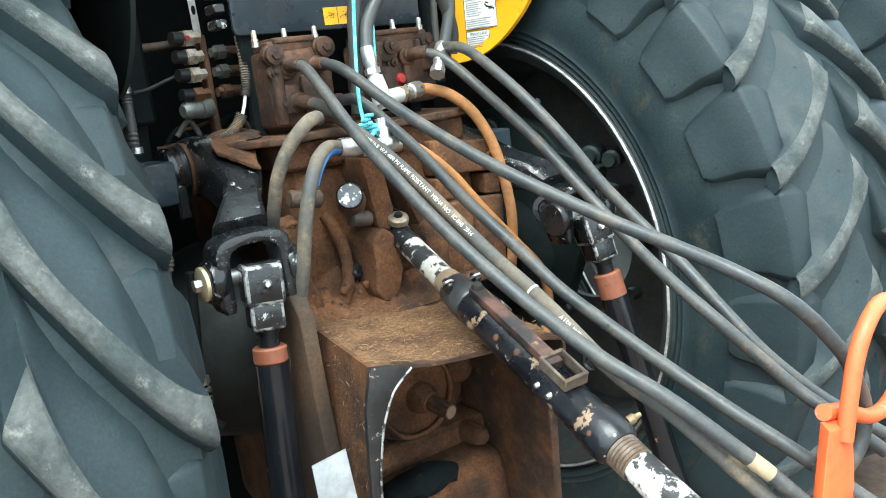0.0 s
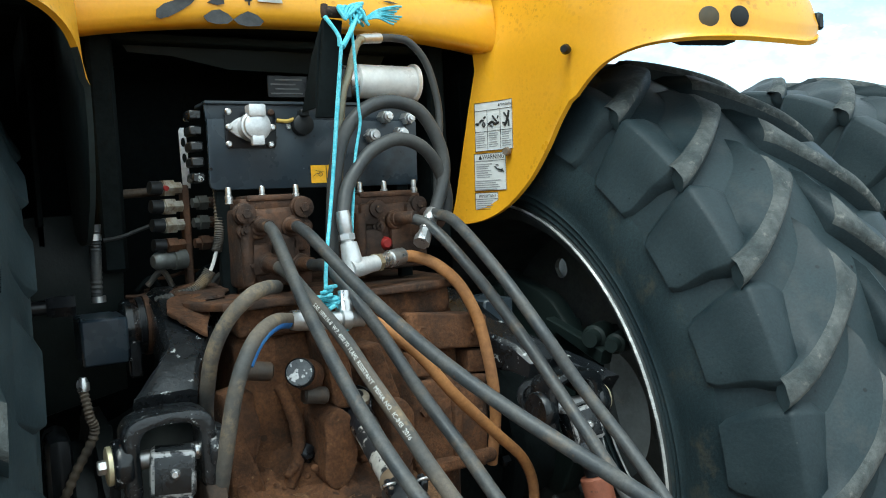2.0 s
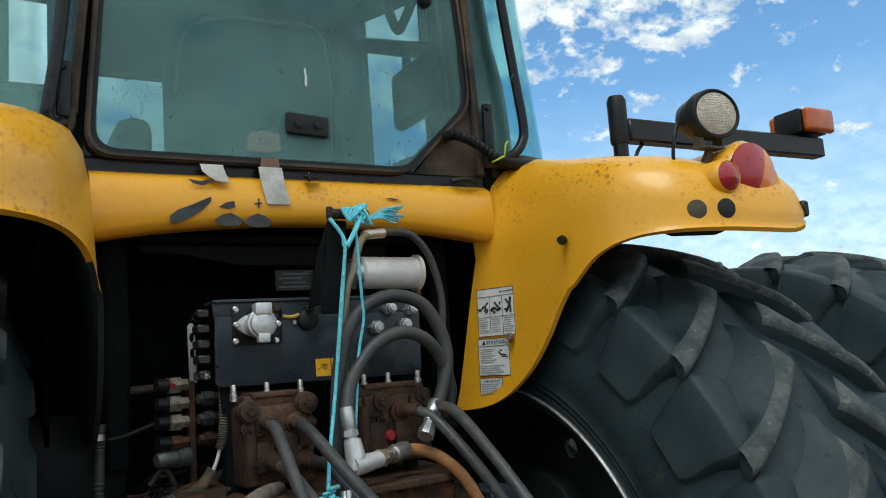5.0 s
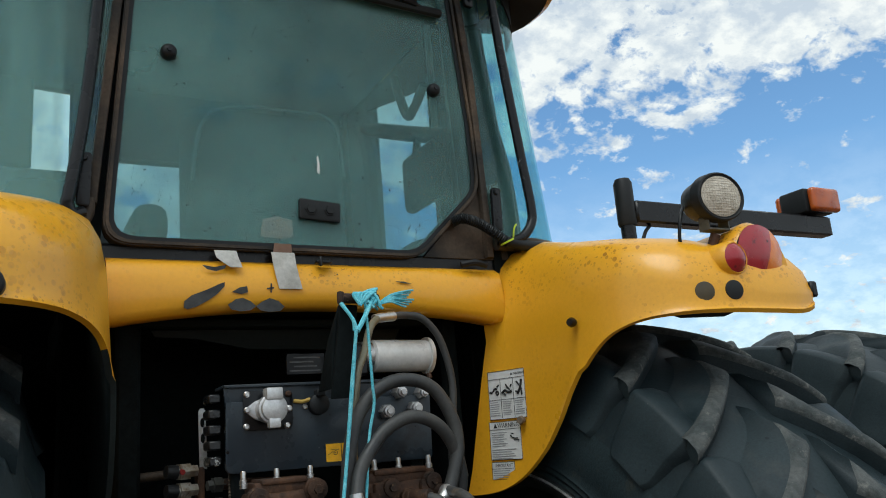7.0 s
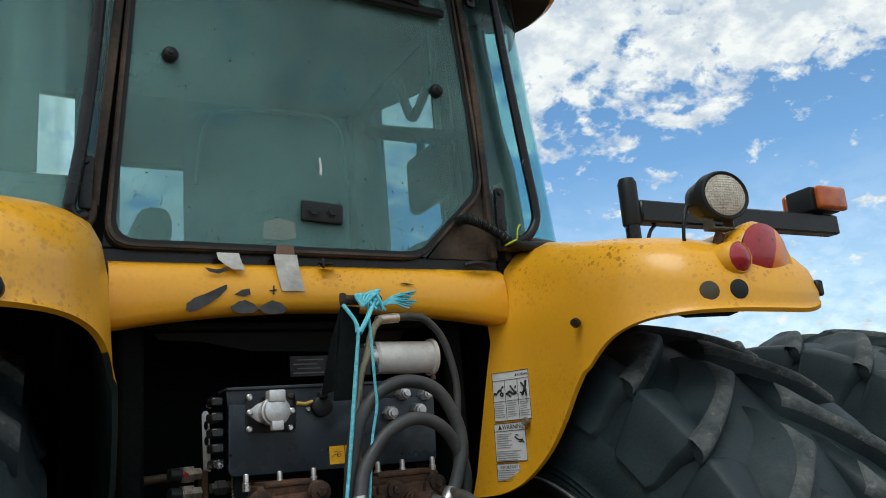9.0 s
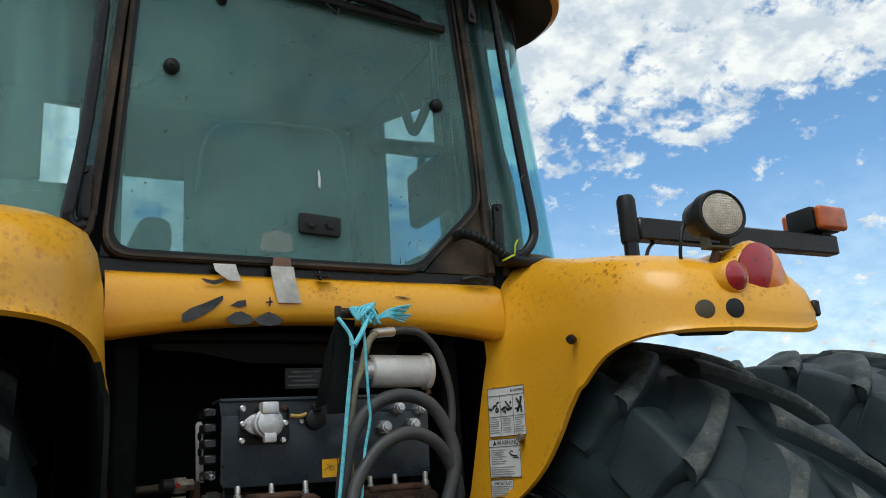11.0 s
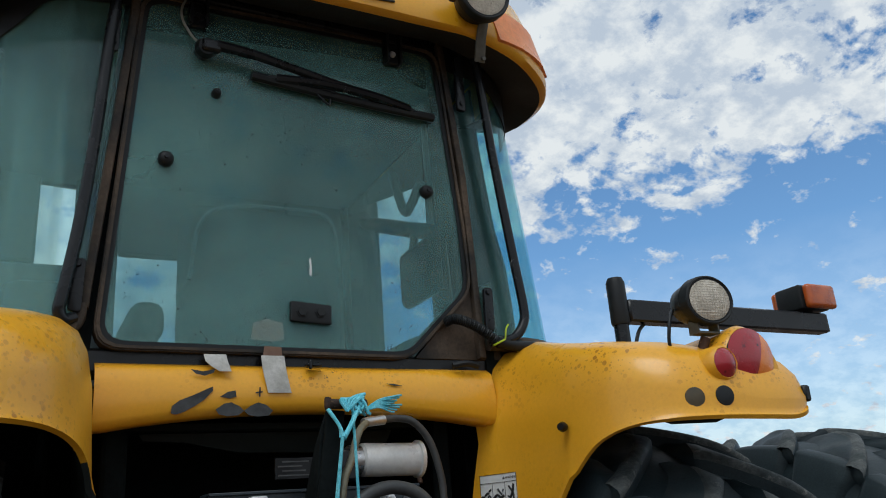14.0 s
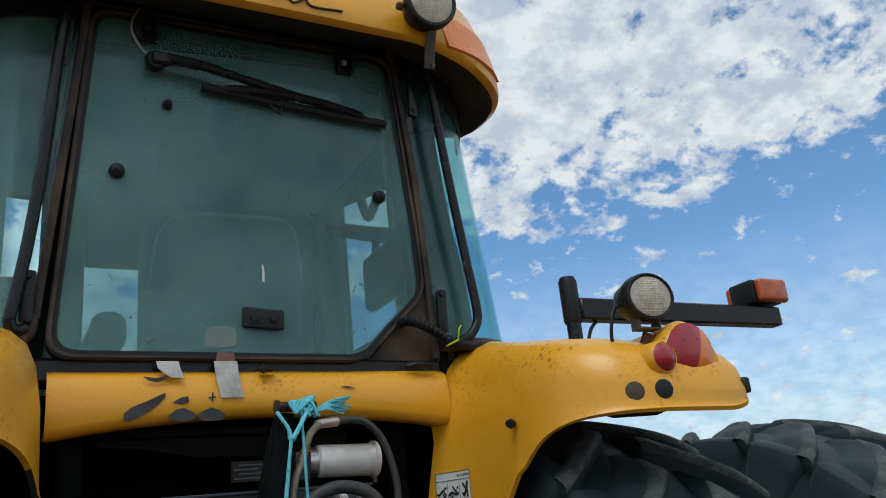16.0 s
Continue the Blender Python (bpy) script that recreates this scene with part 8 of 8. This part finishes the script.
# lamp bar
bar = thing("lamp_bar", "black square steel bar with upright post on the fender", "lamp bar")
bm = bmesh.new()
spin(bm, (0.853, -0.25, 2.06), (0.853, -0.25, 2.21), [(0, 0.020), (1, 0.020)], 20)
part("post", bm, BLACK_PAINT, bar)
bm = bmesh.new()
spin(bm, (0.853, -0.25, 2.20), (0.853, -0.25, 2.33), [(0, 0.023), (0.05, 0.0255), (0.9, 0.0255), (1, 0.020)], 20)
part("post_cap", bm, RUBBER, bar, "black sleeve")
bm = bmesh.new()
box(bm, (0.87, -0.275, 2.207), (1.66, -0.23, 2.268), 0.005)
part("beam", bm, BLACK_PAINT, bar)
bm = bmesh.new()
box(bm, (1.658, -0.272, 2.210), (1.664, -0.233, 2.265), 0.001)
part("end_cap", bm, GREY_STEEL, bar)
bm = bmesh.new()
tube(bm, [(0.93, -0.25, 2.205), (0.90, -0.26, 2.18), (0.878, -0.26, 2.13), (0.87, -0.25, 2.09)], 0.005, 8, 6)
tagged(part("lamp_cable", bm, RUBBER), "short black cable below the lamp bar", "cable", "lamp cables")
amb = thing("warning_lamp", "amber and black warning lamp on the bar's end", "warning lamp")
bm = bmesh.new()
box(bm, (1.545, -0.285, 2.276), (1.675, -0.19, 2.352), 0.008, segs=2)
part("body", bm, RUBBER, amb)
for y0, y1 in ((-0.312, -0.285), (-0.19, -0.165)):
    bm = bmesh.new()
    box(bm, (1.552, y0, 2.274), (1.676, y1, 2.350), 0.012, segs=3)
    part("lens", bm, AMBER_LENS, amb, "amber lens")
bm = bmesh.new()
rod(bm, (1.61, -0.25, 2.262), (1.61, -0.25, 2.28), 0.014)
part("foot", bm, RUBBER, amb)

# roof lamp, its bracket and the amber corner lens
PALE_AMBER = material("faded_amber_lens", (0.86, 0.29, 0.085), (0.78, 0.23, 0.06), 0.35, 0, 8, (0.4, 0.65), 80, 0.1, 0.1, 90)
work_lamp((0.425, -0.41, 3.025), (-0.05, -0.97, -0.16), 0.075, "round work lamp under the roof's edge", (0.43, -0.36, 2.94), yoke=False)
bm = bmesh.new()
slab(bm, [(0.437, -0.375, 3.02), (0.465, -0.375, 3.02), (0.468, -0.330, 2.945), (0.478, -0.298, 2.893), (0.447, -0.298, 2.893), (0.440, -0.330, 2.945)], (0, 0.006, 0.004), 0.001)
rod(bm, (0.468, -0.302, 2.903), (0.468, -0.312, 2.899), 0.006, segs=8)
tagged(part("lamp_bracket", bm, GREY_STEEL), "grey steel bracket holding the roof work lamp", "bracket")
bm = bmesh.new()
rows = []
for j in range(6):
    z = 2.955 + 0.11 * j / 5
    row = []
    for i in range(10):
        u = i / 9
        p = curve_at([Vector((0.50, -0.322, 0)), Vector((0.58, -0.304, 0)), Vector((0.67, -0.26, 0)), Vector((0.735, -0.20, 0))], u)
        row.append((p.x + 0.012 - 0.02 * j / 5, p.y - 0.012 + 0.014 * j / 5, z))
    rows.append(row)
sheet(bm, rows, 0.010)
part("corner_lens", bm, PALE_AMBER, cab, "large amber lens on the roof corner", smooth=60)
bm = bmesh.new()
tube(bm, [(0.02, -0.337, 2.985), (0.05, -0.338, 3.0), (0.07, -0.337, 2.985), (0.10, -0.338, 3.0), (0.12, -0.337, 2.985), (0.2, -0.337, 2.99)], 0.003, 6, 6)
part("script_mark", bm, INK, cab, "black swung mark")

# ---- warning labels on the fender ----
labels = thing("warning_labels", "white warning labels with black print stuck on the fender", "label")


def on_wall(arc, z, lift=0.0016):
    p, nn = wall_at(arc)
    v = (z - 1.56) / 0.45
    return Vector((p.x + 0.012 * max(0, v) + nn.x * lift, p.y + nn.y * lift, z))


def wall_patch(a0, a1, z0, z1, mat, parent, name, lift, label=""):
    bm = bmesh.new()
    n = max(1, int((a1 - a0) / 0.012))
    rows = [[on_wall(a0 + (a1 - a0) * i / n, z, lift) for i in range(n + 1)] for z in (z0, z1)]
    sheet(bm, rows, 0.0005)
    return part(name, bm, mat, parent, label, smooth=60)


def wall_text(body, arc, z, size, parent, squeeze=1.0):
    cu = bpy.data.curves.new("text", "FONT")
    cu.body, cu.size, cu.extrude, cu.resolution_u = body, size, 0.0001, 2
    tmp = bpy.data.objects.new("text", cu)
    scene.collection.objects.link(tmp)
    me = bpy.data.meshes.new_from_object(tmp.evaluated_get(bpy.context.evaluated_depsgraph_get()))
    bpy.data.objects.remove(tmp)
    for v in me.vertices:
        v.co = on_wall(arc + v.co.x * squeeze, z + v.co.y, 0.0034 + v.co.z)
    me.materials.append(INK)
    ob = new("text", me)
    ob.parent = parent
    return ob


# the arc grows towards the viewer's right, so the text reads the right way round
A0 = 0.152
top = wall_patch(A0, A0 + 0.112, 1.722, 1.838, WHITE_PAPER, labels, "label_sheet", 0.0016, "pictogram label")
mid = wall_patch(A0 - 0.004, A0 + 0.088, 1.627, 1.717, WHITE_PAPER, labels, "label_sheet", 0.0016, "warning label")
low = wall_patch(A0 - 0.004, A0 + 0.062, 1.582, 1.623, WHITE_PAPER, labels, "label_sheet", 0.0016, "notice label")
for a0, a1, z0, z1, sh in ((A0, A0 + 0.112, 1.818, 1.819, top), (A0, A0 + 0.112, 1.768, 1.769, top), (A0 + 0.036, A0 + 0.037, 1.725, 1.818, top), (A0 + 0.074, A0 + 0.075, 1.725, 1.818, top),
                           (A0 - 0.004, A0 + 0.088, 1.698, 1.699, mid), (A0 - 0.004, A0 + 0.062, 1.6065, 1.6075, low)):
    wall_patch(a0, a1, z0, z1, INK, sh, "rule", 0.0028)
for sh, a0, a1, z0, z1 in ((top, A0, A0 + 0.112, 1.722, 1.838), (mid, A0 - 0.004, A0 + 0.088, 1.627, 1.717), (low, A0 - 0.004, A0 + 0.062, 1.582, 1.623)):
    for e in ((a0, a1, z0, z0 + 0.001), (a0, a1, z1 - 0.001, z1), (a0, a0 + 0.001, z0, z1), (a1 - 0.001, a1, z0, z1)):
        wall_patch(*e, INK, sh, "border", 0.0026)
wall_text("WARNING", A0 + 0.077, 1.825, 0.0085, top, 0.9)
wall_text("WARNING", A0 + 0.020, 1.7025, 0.0155, mid, 0.85)
wall_text("IMPORTANT", A0 + 0.007, 1.611, 0.0105, low, 0.85)
random.seed(21)
for sh, a0, cols, z0, z1, wid in ((top, A0 + 0.003, 3, 1.728, 1.764, 0.03), (mid, A0, 1, 1.630, 1.652, 0.08), (mid, A0 + 0.002, 1, 1.66, 1.692, 0.045), (low, A0, 1, 1.585, 1.603, 0.055)):
    for cidx in range(cols):
        z = z1
        while z > z0:
            wall_patch(a0 + cidx * 0.0375, a0 + cidx * 0.0375 + wid * random.uniform(0.7, 1.0), z - 0.0018, z, GREY_INK, sh, "print_bar", 0.0026)
            z -= 0.0052
# pictograms: plain strokes
def stroke(sh, pts, r):
    bm = bmesh.new()
    tube(bm, [on_wall(A0 + a, z, 0.0028) for a, z in pts], r, 6, 3)
    part("pictogram_stroke", bm, INK, sh)


for pts, r in (([(0.004, 1.788), (0.012, 1.787)], 0.003), ([(0.014, 1.79), (0.02, 1.796), (0.026, 1.794)], 0.0025), ([(0.022, 1.785), (0.026, 1.79), (0.03, 1.785), (0.026, 1.78), (0.022, 1.785)], 0.002), ([(0.026, 1.8), (0.032, 1.804)], 0.002),
               ([(0.04, 1.784), (0.05, 1.79), (0.06, 1.784), (0.07, 1.788)], 0.003), ([(0.052, 1.804), (0.058, 1.796), (0.064, 1.79)], 0.0025), ([(0.046, 1.782), (0.052, 1.778)], 0.0025), ([(0.066, 1.797), (0.069, 1.803)], 0.002),
               ([(0.102, 1.812), (0.098, 1.795), (0.088, 1.778)], 0.003), ([(0.086, 1.808), (0.096, 1.796)], 0.0025), ([(0.1, 1.792), (0.101, 1.775)], 0.0025), ([(0.082, 1.785), (0.092, 1.783)], 0.002)):
    stroke(top, pts, r)
for pts, r in (([(0.055, 1.684), (0.062, 1.678), (0.07, 1.676), (0.078, 1.676)], 0.0016), ([(0.058, 1.688), (0.066, 1.686)], 0.0014), ([(0.066, 1.672), (0.08, 1.672), (0.08, 1.668)], 0.0012)):
    stroke(mid, pts, r)
for sh, a, z, h in ((top, A0 + 0.068, 1.825, 0.007), (mid, A0 + 0.008, 1.7025, 0.011)):
    bm = bmesh.new()
    bm.faces.new([bm.verts.new(on_wall(a + d, z + e, 0.003)) for d, e in ((0, 0), (h, 0), (h / 2, h))])
    part("triangle", bm, INK, sh, smooth=0)

# ---- inside the cab ----
# black strip with a stepped lower edge behind the top of the rear pane
bm = bmesh.new()
slab(bm, [(x, -0.125, z) for x, z in ((-0.37, 2.915), (-0.11, 2.937), (0.135, 2.953), (0.30, 2.96), (0.312, 2.935), (0.33, 2.915), (0.39, 2.90), (0.39, 3.02), (-0.37, 3.02))], (0, 0.02, 0), 0.002)
part("header_strip", bm, DARK, cab, "black strip behind the top of the glass")
seat = thing("driver_seat", "dark grey driver's seat seen through the tinted glass", "seat")
bm = bmesh.new()
box(bm, (-0.17, 0.40, 2.2), (0.33, 0.54, 2.71), 0.07, segs=4)
part("backrest", bm, CAB_INNER, seat)
bm = bmesh.new()
tube(bm, [(-0.15, 0.39, 2.45), (-0.12, 0.39, 2.63), (-0.03, 0.39, 2.69), (0.15, 0.39, 2.70), (0.28, 0.39, 2.68), (0.31, 0.39, 2.5)], 0.006, 8, 6)
part("piping", bm, GREY_INK, seat, "pale piping")
bm = bmesh.new()
box(bm, (-0.2, 0.5, 2.06), (0.35, 1.0, 2.25), 0.05, segs=3)
part("cushion", bm, CAB_INNER, seat)
bm = bmesh.new()
box(bm, (-0.29, 0.5, 2.30), (-0.19, 0.9, 2.42), 0.04, segs=3)
part("armrest", bm, CAB_INNER, seat)
mon = thing("monitor", "dark monitor on an arm by the cab's side window", "monitor")
bm = bmesh.new()
box(bm, (0.585, 0.30, 2.44), (0.635, 0.55, 2.64), 0.03, segs=3)
part("screen", bm, RUBBER, mon)
bm = bmesh.new()
tube(bm, [(0.6, 0.45, 2.62), (0.61, 0.45, 2.70)], 0.015, 8, 4)
part("neck", bm, RUBBER, mon)
bm = bmesh.new()
tube(bm, [(0.62, 0.95, 2.905), (0.62, 0.78, 2.84), (0.62, 0.5, 2.72), (0.62, 0.28, 2.63)], 0.028, 10, 5)
part("arm", bm, RUBBER, mon)
bm = bmesh.new()
tube(bm, [(0.62, 0.62, 2.98), (0.61, 0.52, 2.80), (0.60, 0.44, 2.79), (0.60, 0.36, 2.84)], 0.017, 8, 6)
part("grab_handle", bm, GREY_INK, mon, "pale bent handle")
bm = bmesh.new()
tube(bm, [(0.62, 0.342, 3.05), (0.62, 0.342, 2.62)], 0.012, 8, 4)
part("post", bm, GREY_INK, mon, "pale upright post")
bm = bmesh.new()
tube(bm, [(0.62, 0.93, 2.93), (0.62, 0.86, 2.70), (0.62, 0.86, 2.10)], 0.035, 8, 5)
part("stand", bm, CAB_INNER, mon, "grey upright stand")
bm = bmesh.new()
box(bm, (-0.62, 0.15, 2.062), (-0.42, 0.9, 2.36), 0.04, segs=2)
part("side_console", bm, CAB_INNER, cab)
bm = bmesh.new()
box(bm, (0.42, 0.15, 2.062), (0.64, 0.9, 2.26), 0.04, segs=2)
part("side_console", bm, CAB_INNER, cab)

# rain spots on the rear glass
random.seed(8)
verts, faces = [], []
for k in range(4200):
    x, z = random.uniform(-0.40, 0.41), 2.13 + 0.80 * random.random() ** 1.6
    if x > 0.27 + max(0, (z - 2.15)) * 1.25 or x > 0.40 or x < -0.39 + max(0, z - 2.2) * 0.06:
        continue
    r = random.uniform(0.0005, 0.0014) * (1.7 if random.random() < 0.08 else 1)
    i = len(verts)
    verts += [(x + r * math.cos(a * math.tau / 7), -0.1564, z + r * 1.15 * math.sin(a * math.tau / 7)) for a in range(7)] + [(x, -0.1576, z)]
    faces += [(i + a, i + (a + 1) % 7, i + 7) for a in range(7)]
me = bpy.data.meshes.new("rain_spots")
me.from_pydata(verts, [], faces)
me.materials.append(INK)
ob = tagged(new("rain_spots", me), kind="stuff")
ob.parent = rear_window

# ---- dark gear beside the wheel ----
side = thing("brake_line", "braided brake line with clamps hanging beside the axle", "brake line")
bm = bmesh.new()
tube(bm, [(-0.48, -0.35, 1.33), (-0.475, -0.36, 1.29), (-0.47, -0.355, 1.255), (-0.507, -0.35, 1.186), (-0.533, -0.345, 1.114), (-0.516, -0.35, 1.041), (-0.475, -0.35, 1.003), (-0.45, -0.35, 0.99)], lambda u: 0.0075 + 0.0012 * math.sin(u * 260), 10, 24)
part("braid", bm, material("dusty_braid", (0.11, 0.085, 0.06), (0.06, 0.05, 0.04), 0.7, 0, 40), side)
bm = bmesh.new()
tube(bm, [(-0.44, -0.37, 1.24), (-0.445, -0.36, 1.15), (-0.45, -0.35, 1.06), (-0.45, -0.35, 0.96), (-0.43, -0.35, 0.93)], 0.009, 10, 8)
part("hose", bm, RUBBER, side)
for z in (1.03, 1.01, 0.99):
    bm = bmesh.new()
    spin(bm, (-0.45, -0.35, z - 0.007), (-0.45, -0.35, z + 0.007), [(0, 0.0125), (0.5, 0.014), (1, 0.0125)], 12)
    part("clamp", bm, STEEL, side, "bright clamp")
bm = bmesh.new()
spin(bm, (-0.48, -0.35, 1.33), (-0.48, -0.35, 1.352), [(0, 0.01), (0.6, 0.01), (1, 0.006)], 10)
part("nut", bm, STEEL, side)
ax = thing("axle_trumpet", "dark cast axle housing with bolts beside the wheel", "axle housing")
bm = bmesh.new()
spin(bm, (-0.25, -0.02, 1.0), (-0.56, -0.02, 0.99), [(0, 0.24), (0.25, 0.22), (0.5, 0.19), (0.52, 0.23), (0.62, 0.23), (0.64, 0.17), (1, 0.17)], 32)
part("casting", crusted(bm, 0.005, 20, 1), material("dull_teal_casting", (0.010, 0.0145, 0.014), (0.006, 0.008, 0.0075), 0.6, 0, 7, (0.4, 0.7), 80, 0.25, 0.3, 60), ax)
bm = bmesh.new()
spin(bm, (0.25, -0.02, 1.0), (0.6, -0.02, 0.99), [(0, 0.24), (0.25, 0.22), (0.5, 0.19), (0.52, 0.23), (0.62, 0.23), (0.64, 0.17), (1, 0.17)], 32)
part("casting", crusted(bm, 0.005, 20, 1), DARK, ax)
for k in range(10):
    a = k * math.tau / 10
    for sgn in (-1, 1):
        bm = bmesh.new()
        y, z = -0.02 + 0.205 * math.cos(a), 0.995 + 0.205 * math.sin(a)
        hexnut(bm, (sgn * 0.44, y, z), (sgn * 0.41, y, z), 0.015)
        part("bolt", bm, BLACK_PAINT, ax)
bm = bmesh.new()
box(bm, (-0.535, -0.2, 1.02), (-0.49, -0.06, 1.22), 0.02, segs=2)
part("brake_cover", bm, BLACK_PAINT, ax, "dull black cover")
bm = bmesh.new()
hexnut(bm, (-0.46, -0.1, 1.448), (-0.51, -0.1, 1.449), 0.022)
spin(bm, (-0.51, -0.1, 1.449), (-0.535, -0.1, 1.449), [(0, 0.014), (1, 0.014)], 12)
tagged(part("frame_bolt", bm, BLACK_PAINT), "large black bolt on the tractor frame", "bolt")
# frame plate behind the valves
fr = thing("frame_plate", "black frame plate with rusty cross pipe behind the valves", "frame plate")
bm = bmesh.new()
slab(bm, [(x, 0.02, z) for x, z in ((-0.60, 1.20), (-0.36, 1.25), (-0.35, 1.52), (-0.40, 1.56), (-0.44, 1.62), (-0.60, 1.62))], (0, 0.012, 0), 0.003)
part("plate", bm, GREEN_DARK, fr)
bm = bmesh.new()
rod(bm, (-0.42, -0.02, 1.655), (-0.23, -0.03, 1.662), 0.0095)
part("cross_pipe", bm, GASKET, fr, "rusty cross pipe")
bm = bmesh.new()
tube(bm, [(-0.40, -0.1, 1.568), (-0.37, -0.1, 1.572), (-0.33, -0.1, 1.585), (-0.285, -0.11, 1.60)], 0.004, 8, 6)
part("wire", bm, RUBBER, fr)
bm = bmesh.new()
tube(bm, [(-0.413, -0.1, 1.60), (-0.416, -0.1, 1.54), (-0.42, -0.1, 1.45)], lambda u: 0.011 + 0.001 * math.sin(u * 120), 10, 20)
part("ribbed_tube", bm, HOSE, fr)
for z in (1.575, 1.455):
    bm = bmesh.new()
    spin(bm, (-0.417, -0.1, z - 0.006), (-0.417, -0.1, z + 0.006), [(0, 0.014), (1, 0.014)], 12)
    part("clip", bm, STEEL, fr)
# casting with a bolt boss seen inside the wheel
cast = thing("axle_casting", "black ribbed axle casting with bolt bosses inside the wheel", "axle casting")
bm = bmesh.new()
slab(bm, [(0.60, y, z) for y, z in round_outline([(-0.30, 1.05), (-0.34, 1.20), (-0.18, 1.36), (0.05, 1.42), (0.25, 1.30), (0.25, 0.9), (-0.2, 0.85)], 0.05, 4)], (0.05, 0, 0), 0.008)
part("plate", crusted(bm, 0.003, 14, 2), GREEN_DARK, cast)
bm = bmesh.new()
box_loft(bm, [((0.575, -0.22, 1.305), 0.03, 0.02), ((0.575, -0.42, 1.245), 0.03, 0.035)])
part("rib", bm, GREEN_DARK, cast)
for y, z, r in ((-0.38, 1.285, 0.030), (-0.45, 1.28, 0.024), (0.0, 1.36, 0.03)):
    bm = bmesh.new()
    spin(bm, (0.62, y + 0.02, z), (0.545, y - 0.02, z), [(0, r), (0.7, r * 0.95), (0.75, r * 0.7), (1, r * 0.6)], 20)
    part("bolt_boss", bm, GREEN_DARK, cast)
# tangle of thin pipes above the lift arm
random.seed(5)
tang = thing("pipe_tangle", "tangle of thin dirty pipes above the lift arm", "pipes")
for k in range(9):
    p0 = Vector((-0.36 + 0.02 * k, -0.05 - 0.01 * (k % 3), 1.45 + 0.01 * (k % 4)))
    bm = bmesh.new()
    tube(bm, [p0, p0 + Vector((0.03, -0.01, 0.03 * math.sin(k))), p0 + Vector((0.06, 0.0, -0.01 + 0.02 * math.cos(k * 2))), p0 + Vector((0.1, 0.02, 0.02 * math.sin(k * 3)))], 0.004 + 0.001 * (k % 3), 8, 6)
    part("pipe", bm, (RUST, DARK, HOSE_DUSTY)[k % 3], tang)
